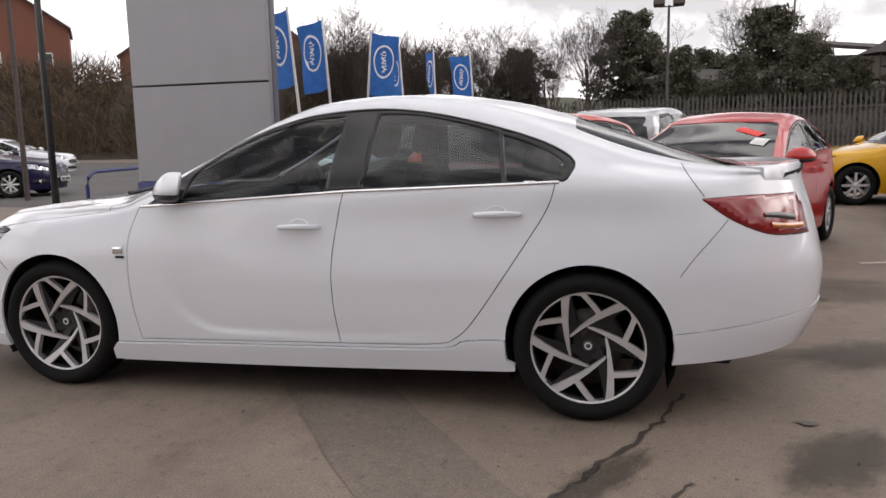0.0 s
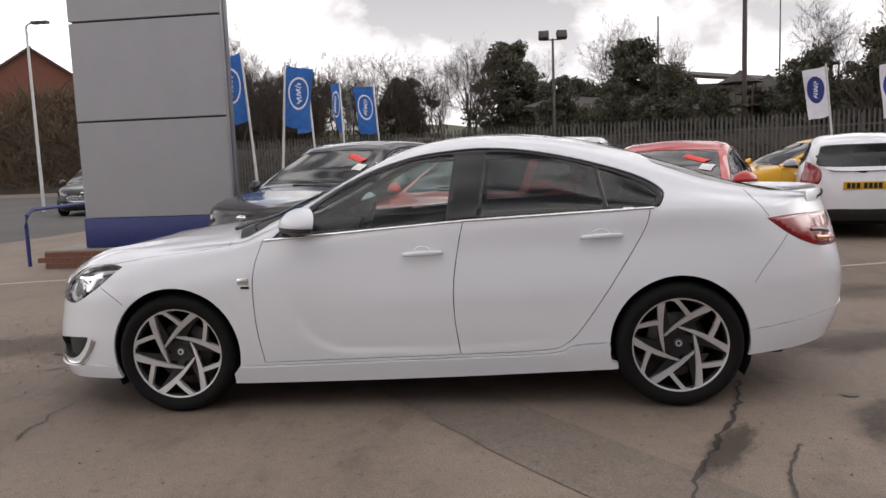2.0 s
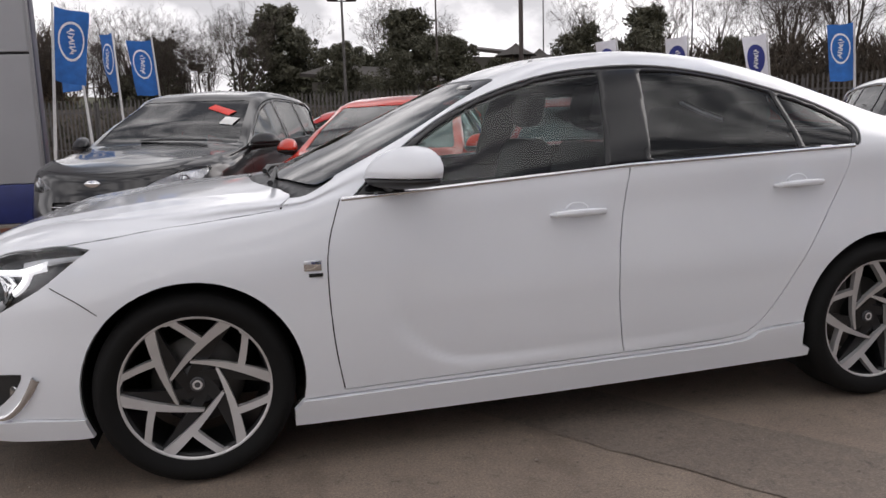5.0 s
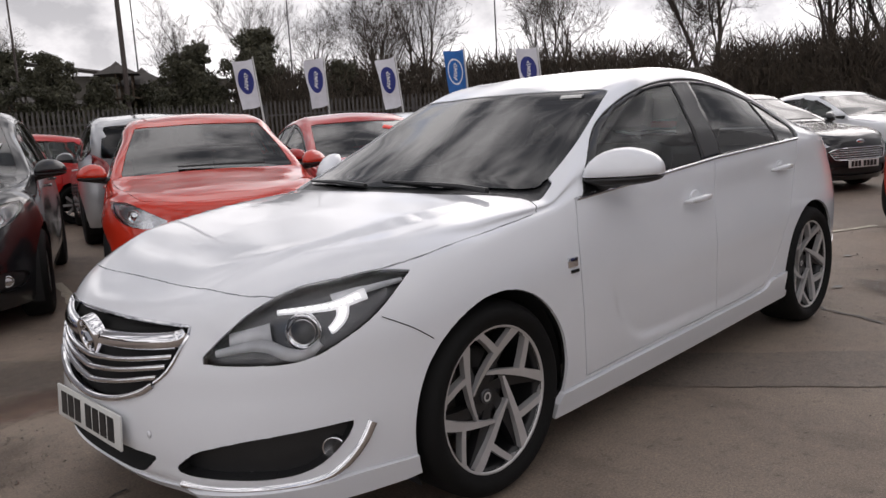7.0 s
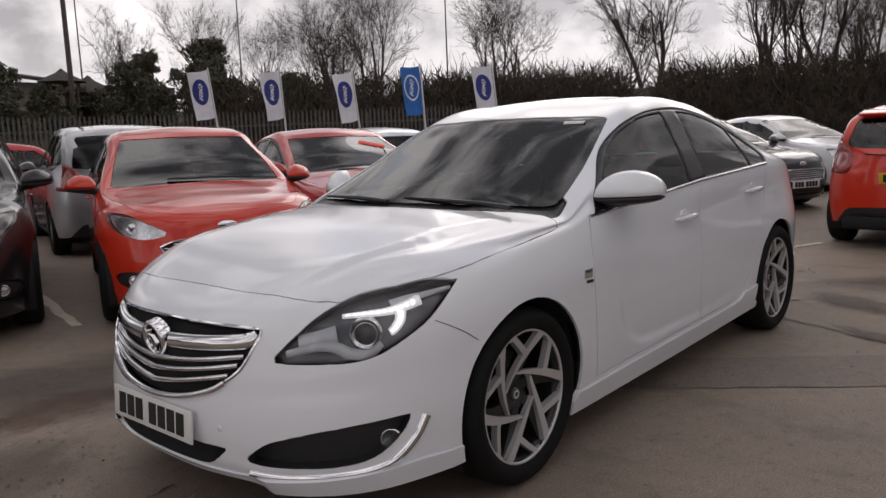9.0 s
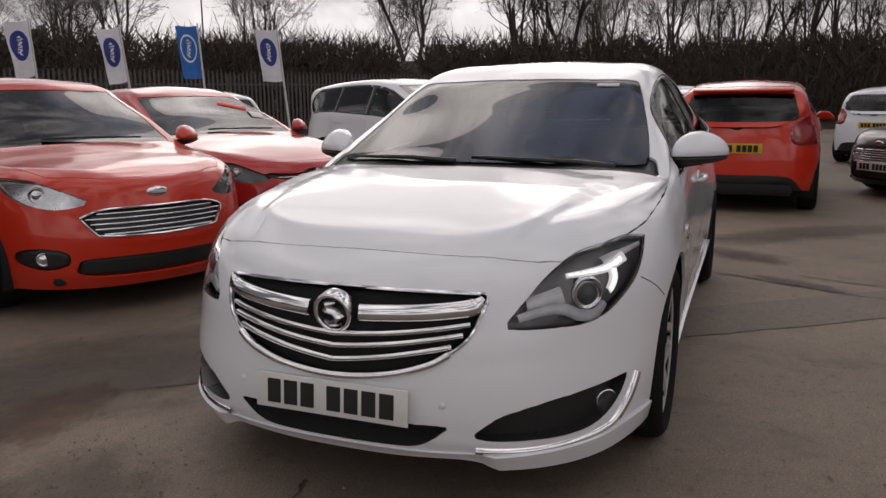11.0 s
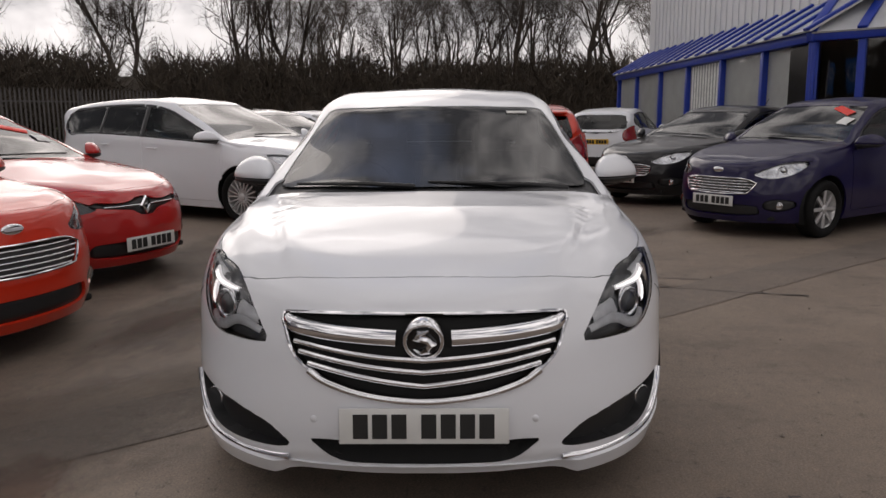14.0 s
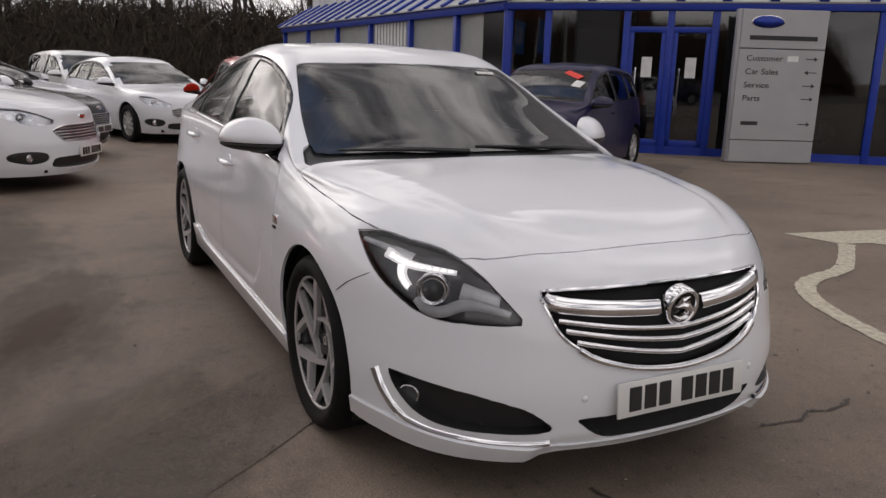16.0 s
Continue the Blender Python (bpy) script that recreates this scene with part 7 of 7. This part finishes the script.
def twigs(name, line, width, z0, height, count, mat, label, seed, size=(0.5, 1.3), thick=0.012, leaves=0.0):
    """Scrub: thousands of thin crossed stems, leaning every way."""
    rng = np.random.RandomState(seed)
    segs = np.array([tuple(p) for p in line])
    i, t, w = rng.randint(0, len(segs) - 1, count), rng.rand(count, 1), rng.rand(count)
    p = segs[i] * (1 - t) + segs[i + 1] * t
    d = segs[i + 1] - segs[i]
    d /= np.linalg.norm(d, axis=1)[:, None] + 1e-9
    base = p + np.stack([-d[:, 1], d[:, 0], 0 * w], 1) * (width * w)[:, None]
    base[:, 2] = z0 + height * (1 - (1 - np.minimum(1, w * 1.6)) ** 2) * rng.rand(count) ** 0.7
    L = rng.uniform(*size, (count, 1))
    way = np.stack([rng.normal(0, 0.5, count), rng.normal(0, 0.5, count), rng.uniform(0.15, 1, count)], 1)
    way /= np.linalg.norm(way, axis=1)[:, None]
    side = np.cross(way, rng.normal(0, 1, (count, 3)))
    side *= thick * rng.uniform(0.6, 1.6, (count, 1)) / (np.linalg.norm(side, axis=1)[:, None] + 1e-9)
    mid, tip = base + way * L * 0.55 + rng.normal(0, 0.06, (count, 3)), base + way * L + rng.normal(0, 0.14, (count, 3))
    v = np.stack([base - side, base + side, mid + side * 0.7, mid - side * 0.7, tip], 1).reshape(-1, 3)
    n = np.arange(count) * 5
    f = [*np.stack([n, n + 1, n + 2, n + 3], 1).tolist(), *np.stack([n + 3, n + 2, n + 4], 1).tolist()]
    if leaves:
        a, c = rng.normal(0, 0.09, (count, 3)), rng.normal(0, 0.09, (count, 3))
        m = len(v) + np.arange(count) * 4
        v = np.concatenate([v, np.stack([tip, tip + a, tip + a + c, tip + c], 1).reshape(-1, 3)])
        f += np.stack([m, m + 1, m + 2, m + 3], 1).tolist()
    return tagged(link(name, v, f, mat, smooth=False), label, "scrub", kind="stuff")


def bare_tree_mesh(seed, height, spread, stems=1, levels=5, twig=0.0072):
    """Trunk and crown of a leafless tree, as two meshes of tapered three-sided limbs."""
    rng = np.random.RandomState(seed)
    parts = {"trunk": ([], []), "crown": ([], [])}

    def limb(p, way, L, r, level):
        v, f = parts["trunk" if level == 0 else "crown"]
        n_seg = 4 if level < 2 else 3
        pts, rad = [p], [r]
        d = way.copy()
        for k in range(n_seg):
            d = d + rng.normal(0, 0.10 + 0.03 * level, 3) + np.array([0, 0, 0.05])
            d /= np.linalg.norm(d)
            pts.append(pts[-1] + d * L / n_seg)
            rad.append(r * (1 - 0.55 * (k + 1) / n_seg))
        base = len(v)
        sides = 6 if level == 0 else 3
        for q, rr in zip(pts, rad):
            a = np.cross(d, [0.3, 0.9, 0.2])
            a /= np.linalg.norm(a) + 1e-9
            b_ = np.cross(d, a)
            for s_ in range(sides):
                an = s_ * math.tau / sides
                v.append(q + (a * math.cos(an) + b_ * math.sin(an)) * rr)
        for k in range(n_seg):
            for s_ in range(sides):
                i0 = base + k * sides
                f.append((i0 + s_, i0 + (s_ + 1) % sides, i0 + sides + (s_ + 1) % sides, i0 + sides + s_))
        if level >= levels:
            return
        kids = (5, 4, 4, 3, 3)[min(level, 4)]
        for k in range(kids):
            t = rng.uniform(0.35 if level == 0 else 0.2, 1.0)
            i = min(n_seg - 1, int(t * n_seg))
            q = pts[i] + (pts[i + 1] - pts[i]) * (t * n_seg - i)
            side = rng.normal(0, 1, 3)
            side -= d * side.dot(d)
            side /= np.linalg.norm(side) + 1e-9
            nd = d * rng.uniform(0.5, 0.9) + side * spread * rng.uniform(0.5, 1.0) + np.array([0, 0, 0.15])
            nd /= np.linalg.norm(nd)
            limb(q, nd, L * rng.uniform(0.5, 0.72), max(twig, rad[i] * rng.uniform(0.42, 0.6)), level + 1)

    for s_ in range(stems):
        lean = np.array([rng.normal(0, 0.12), rng.normal(0, 0.12), 1.0])
        limb(np.array([rng.normal(0, 0.15 * (stems - 1)), rng.normal(0, 0.15 * (stems - 1)), -0.3]), lean / np.linalg.norm(lean), height * rng.uniform(0.42, 0.55), height * 0.017 / stems**0.4, 0)
    return parts


def bare_tree(seed, height, spread, stems, mat, levels=5):
    t = thing("bare_tree", "leafless winter tree with fine branches behind the fence", "tree", "bare trees")
    for nm, (v, f) in bare_tree_mesh(seed, height, spread, stems, levels).items():
        link(nm, v, f, mat, t)
    return t


def evergreen(seed, h, w, top=0.6):
    """A dark evergreen: trunk, and a ragged crown of many small leaf clumps."""
    rng = np.random.RandomState(seed)
    t = thing("evergreen_tree", "dark evergreen tree with a ragged crown", "tree", "evergreen trees")
    part("trunk", tube([(0, 0, -0.5), (0.05, 0.03, h * 0.4), (0, 0, h * 0.9)], [0.02 * h, 0.014 * h, 0.004 * h], 7), BARK, t)
    v, f = [], []
    lumps = [(rng.normal(0, 0.27) * w * (1 - 0.6 * k / 26), rng.normal(0, 0.27) * w * (1 - 0.6 * k / 26), h * (0.22 + 0.74 * k / 26), w * rng.uniform(0.07, 0.20) * (1.15 - 0.5 * k / 26)) for k in np.linspace(0, 26, 84)]
    for lx, ly, lz, lr in lumps:
        for k in range(230):
            d = rng.normal(0, 1, 3)
            d /= np.linalg.norm(d)
            c = np.array([lx, ly, lz]) + d * lr * rng.uniform(0.3, 1.1) * np.array([1, 1, 0.75])
            a, b_ = rng.normal(0, 0.0095 * h, 3), rng.normal(0, 0.0095 * h, 3)
            n = len(v)
            v += [c - a, c + b_, c + a, c - b_ * 0.6]
            f.append((n, n + 1, n + 2, n + 3))
    link("crown", v, f, NEEDLES, t, smooth=False)
    return t


bank_path = [(-20, 34), (-2, 29.0), (11, 25.5), (18.8, 20), (27, 12), (31.2, 2), (32.5, -8), (34, -22)]
bank, crest = ridge("bank_north", bank_path, 10, 2.2, EARTH, "brown earth bank overgrown with brambles behind the fence", 3)
twigs("bramble_scrub", [p for p in crest if p.x > 13.5], 7, 0.2, 2.9, 20000, SCRUB, "brown tangle of leafless brambles and stems on the bank", 5, (0.5, 1.4), 0.02)
twigs("low_scrub", [p for p in crest if p.x < 14.5], 7, 0.2, 1.5, 15000, SCRUB, "low brown tangle of leafless brambles behind the fence", 4, (0.4, 1.0), 0.02)
twigs("ivy_scrub", crest, 8, 0.2, 1.9, 9000, SCRUBGREEN, "dark green ivy and brambles on the bank", 6, (0.4, 1.0), 0.02, 1.0)
east_path = [(13.0, 25.6), (19.6, 20.2), (27, 12.4), (30.6, 2), (31.6, -8), (33, -20)]
east, east_crest = ridge("bank_east", east_path, 9, 3.1, EARTH, "brown overgrown earth bank at the end of the yard", 8)
twigs("hedge_scrub", east_crest, 6, 0.3, 3.4, 52000, SCRUB, "dense brown hedge of leafless stems on the bank", 9, (0.7, 1.7), 0.022)
west, west_crest = ridge("bank_west", [(-64, 30), (-34, 42), (-11, 42.5)], 14, 5.8, EARTH, "brown scrub bank across the road", 12)
twigs("roadside_scrub", west_crest, 9, 0.3, 6.5, 32000, HEDGE, "brown winter hedge across the road", 13, (0.8, 2.0), 0.03)
hill, hill_crest = ridge("hill", [(-30, 60), (0, 50), (16, 42), (34, 30), (46, 10)], 45, 4.5, GRASS, "rough green hillside beyond the fence", 15)

kinds = [bare_tree(21, 9.5, 0.75, 1, BARK), bare_tree(22, 9.0, 0.65, 3, BARK), bare_tree(23, 8.0, 0.8, 2, BARKGREY), bare_tree(24, 10.0, 0.5, 2, BARK), bare_tree(25, 7.0, 0.8, 4, BARK)]
rng = np.random.RandomState(77)
spots = []
for k in range(29):
    t = k / 28
    y = 11.5 - 32 * t
    spots.append((33.5 + rng.uniform(0, 6) + 2.5 * max(0, -y / 20), y + rng.uniform(-0.8, 0.8), 2.4, rng.uniform(0.75, 1.15)))
for k in range(20):
    spots.append((-20 + k * 0.95 + rng.uniform(-0.5, 0.5), 37 + rng.uniform(0, 9), 1.6, rng.uniform(0.75, 1.05) - 0.012 * k))
for x, y, s_ in ((8, 46, 0.9), (24, 34, 0.9), (28, 30, 1.1), (31.5, 24, 0.95), (20, 44, 0.9), (26, 42, 1.0), (36, 26, 1.1), (25, 30, 0.9), (-1.5, 48, 0.8), (3.5, 52, 0.8), (30, 36, 1.0), (12.5, 50, 1.0), (34.5, 16.2, 1.15), (35.2, 17.4, 1.0), (23, 27, 0.55)):
    spots.append((x, y, 2.3, s_))
for i, (x, y, z, s_) in enumerate(spots):
    base = kinds[int(rng.randint(0, 5))]
    m = pose(x, y, z, 0, 0, rng.uniform(0, 360))
    if i < 5:
        kinds[i].matrix_basis = m @ Matrix.Scale(s_, 4)
    else:
        o = copy_thing(base, m)
        o.scale = (s_, s_, s_)

greens = [evergreen(31, 7.5, 5.4), evergreen(32, 8.5, 6.0), evergreen(33, 6.0, 5.2)]
for i, (x, y, z, s_, g) in enumerate(((-5.6, 45, 1.0, 0.72, 0), (1.2, 46, 1.3, 0.85, 1), (5.6, 45.5, 1.3, 0.78, 0), (9.0, 45, 1.4, 0.80, 1), (10.6, 43, 1.2, 0.85, 2), (-7.5, 47, 1.0, 0.65, 2), (12.8, 32.5, 1.2, 0.45, 2), (10.2, 30.8, 1.0, 0.40, 0), (17.0, 30, 2.0, 0.5, 2), (2.8, 47, 1.3, 0.7, 2), (-19, 50, 2, 0.7, 0), (6, 32, 1.4, 0.5, 2), (8.2, 31, 1.4, 0.42, 1), (13.8, 29.8, 1.6, 0.62, 2), (16.2, 28.2, 1.7, 0.5, 1), (18.4, 25.2, 1.8, 0.42, 2), (3.4, 34, 1.3, 0.5, 0))):
    m = pose(x, y, z, 0, 0, 50 * i)
    if i < 3:
        o = greens[(0, 1, 2)[i]]
        o.matrix_basis = m @ Matrix.Scale(s_, 4)
    else:
        o = copy_thing(greens[g], m)
        o.scale = (s_, s_, s_)


# ---- ground ----
def sheet(name, pts, z, mat, label, category, kind="structure"):
    return tagged(link(name, [(x, y, z) for x, y in pts], [tuple(range(len(pts)))], mat, smooth=False), label, category, kind=kind)


def stroke(points, width, jag=0.0, seed=1):
    """A flat ragged strip along points."""
    rng = np.random.RandomState(seed)
    p = np.array(curve_points(points, 10), float)
    l, r = [], []
    for i in range(len(p)):
        d = p[min(i + 1, len(p) - 1)] - p[max(i - 1, 0)]
        d /= np.linalg.norm(d) + 1e-9
        n = np.array([-d[1], d[0]])
        w = width * 0.5
        if jag > 0.5:
            p[i] += n * w * jag * rng.uniform(-1.2, 1.2)
        l.append(p[i] + n * w * (1 + rng.uniform(-jag, jag)))
        r.append(p[i] - n * w * (1 + rng.uniform(-jag, jag)))
    n = len(p)
    v = [(*q, 0) for q in l] + [(*q, 0) for q in r]
    return v, [(i, n + i, n + i + 1, i + 1) for i in range(n - 1)]


def decal(name, points, width, mat, label, category, z=0.004, jag=0.0, seed=1):
    v, f = stroke(points, width, jag, seed)
    return tagged(link(name, [(x, y, z) for x, y, _ in v], f, mat, smooth=False), label, category, kind="structure")


sheet("ground", [(-1500, -1500), (1500, -1500), (1500, 1500), (-1500, 1500)], 0.0, CONCRETE, "worn brownish concrete forecourt with stains", "ground")
sheet("road", [(-9.5, 8.5), (-60, 16), (-60, 34), (-30, 36), (-9, 33), (-7.5, 20)], 0.004, ROADMAT, "dark asphalt road beside the forecourt", "road")
decal("trench_patch", [(-4.4, 5.2), (-1.35, 1.3), (0.12, -0.7), (0.75, -1.55), (2.6, -3.85), (5.2, -7.2)], 0.52, TRENCH, "dark patched strip of asphalt across the concrete", "patch", 0.004, 0.05, 3)
decal("tar_crack", [(1.80, -0.45), (1.66, -0.9), (1.40, -1.45), (1.17, -1.97), (0.95, -2.7)], 0.022, TAR, "dark tar-filled crack in the concrete", "crack", 0.0055, 0.95, 5)
decal("tar_crack", [(1.78, -1.45), (1.62, -1.75), (1.55, -2.1)], 0.013, TAR, "dark crack in the concrete", "crack", 0.0055, 0.95, 6)
decal("tar_crack", [(-2.10, -0.72), (-2.13, -0.90), (-2.09, -1.02), (-2.12, -1.15), (-2.07, -1.3)], 0.014, TAR, "dark crack in the concrete", "crack", 0.0055, 0.95, 7)
decal("tar_crack", [(-3.4, -0.2), (-2.6, 0.1), (-2.2, 0.2)], 0.012, TAR, "dark crack in the concrete", "crack", 0.0055, 0.95, 8)
decal("bay_line", [(-6.8, 3.8), (-4.6, 4.4)], 0.08, LINE, "worn white bay line", "line", 0.005, 0.3, 9)
decal("bay_line", [(4.65, 0.1), (5.25, -0.15)], 0.07, LINE, "worn white bay line", "line", 0.007, 0.4, 10)
decal("bay_line", [(3.6, 3.6), (7.0, 4.6)], 0.08, LINE, "worn white bay line", "line", 0.005, 0.3, 11)
decal("bay_line", [(-1.2, 3.3), (-0.8, 5.0)], 0.08, LINE, "worn white bay line", "line", 0.005, 0.3, 12)
decal("road_arrow", [(-2.2, -2.02), (-1.62, -2.22), (-1.13, -2.42), (-0.80, -2.65), (-0.60, -2.95), (-0.45, -3.5), (0.1, -4.3)], 0.13, LINE, "worn painted direction arrow", "road marking", 0.005, 0.1, 13)
sheet("arrow_head", [(0.62, -4.15), (0.12, -4.25), (0.05, -4.55), (-0.5, -4.8), (0.3, -5.8)], 0.005, LINE, "worn painted arrow head", "road marking")
rng = np.random.RandomState(5)
for k in range(9):
    cx, cy, rr = rng.uniform(-4.5, 3.5), rng.uniform(-4.2, 2.5), rng.uniform(0.015, 0.05)
    pts = [(cx + rr * rng.uniform(0.5, 1.2) * math.cos(a) * 1.6, cy + rr * rng.uniform(0.5, 1.2) * math.sin(a)) for a in np.linspace(0, math.tau, 14, endpoint=False)]
    sheet("oil_stain", pts, 0.008, OIL, "dark oil spot on the concrete", "stain")


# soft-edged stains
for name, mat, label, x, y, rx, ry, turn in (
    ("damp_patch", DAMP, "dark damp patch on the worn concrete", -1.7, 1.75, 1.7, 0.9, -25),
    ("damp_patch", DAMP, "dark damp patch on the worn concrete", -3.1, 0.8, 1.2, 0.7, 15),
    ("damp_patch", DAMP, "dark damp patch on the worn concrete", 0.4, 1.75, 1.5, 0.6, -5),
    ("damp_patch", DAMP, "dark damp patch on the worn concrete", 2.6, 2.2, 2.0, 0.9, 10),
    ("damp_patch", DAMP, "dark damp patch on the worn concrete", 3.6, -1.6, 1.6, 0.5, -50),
    ("dirt_stain", SPLASH, "dark dirt stain beside a tar crack", 2.35, -1.15, 0.55, 0.28, 60),
    ("dirt_stain", SPLASH, "dark dirt stain on the concrete", 2.9, 0.4, 0.9, 0.4, 20),
    ("dirt_stain", SPLASH, "dark dirt stain on the concrete", 1.45, -1.5, 0.5, 0.14, 62),
    ("gravel_stain", RUSTSTAIN, "pinkish gravel stain on the concrete", -2.1, 1.5, 0.55, 0.30, 10),
    ("gravel_stain", RUSTSTAIN, "pinkish gravel stain on the concrete", 0.25, 1.8, 0.6, 0.25, -15),
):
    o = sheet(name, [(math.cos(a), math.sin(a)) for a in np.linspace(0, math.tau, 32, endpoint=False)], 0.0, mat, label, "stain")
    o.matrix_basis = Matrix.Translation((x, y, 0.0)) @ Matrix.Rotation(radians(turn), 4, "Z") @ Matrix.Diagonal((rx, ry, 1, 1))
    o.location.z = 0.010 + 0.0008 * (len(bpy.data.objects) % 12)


def grit(count, seed):
    """Loose grit and small stones lying on the concrete."""
    rng = np.random.RandomState(seed)
    p = np.stack([rng.uniform(-5.5, 5.0, count), rng.uniform(-4.4, 3.2, count)], 1)
    # swept together thickly beside the nose of the saloon
    p = np.concatenate([p, np.stack([rng.normal(-3.3, 0.55, count), rng.normal(0.9, 0.75, count)], 1)])
    p = p[~((np.abs(p[:, 0]) < 2.2) & (np.abs(p[:, 1]) < 0.7))]
    n = len(p)
    r = rng.uniform(0.0015, 0.0050, n) * (1 + 1.6 * (rng.rand(n) > 0.96))
    dirs = np.array([(1, 0, 0.2), (0.2, 1, 0.2), (-1, 0.1, 0.2), (-0.1, -1, 0.2), (0, 0, 1.0)])
    jit = rng.uniform(0.6, 1.3, (n, 5, 1))
    v = np.concatenate([p, np.full((n, 1), 0.003)], 1)[:, None] + dirs[None] * jit * r[:, None, None]
    b0 = np.arange(n) * 5
    f = np.concatenate([np.stack([b0 + k, b0 + (k + 1) % 4, b0 + 4], 1) for k in range(4)])
    return tagged(link("grit", v.reshape(-1, 3), f.tolist(), GRIT, smooth=False), "fine loose grit scattered over the concrete", "grit", kind="stuff")


grit(9000, 4)
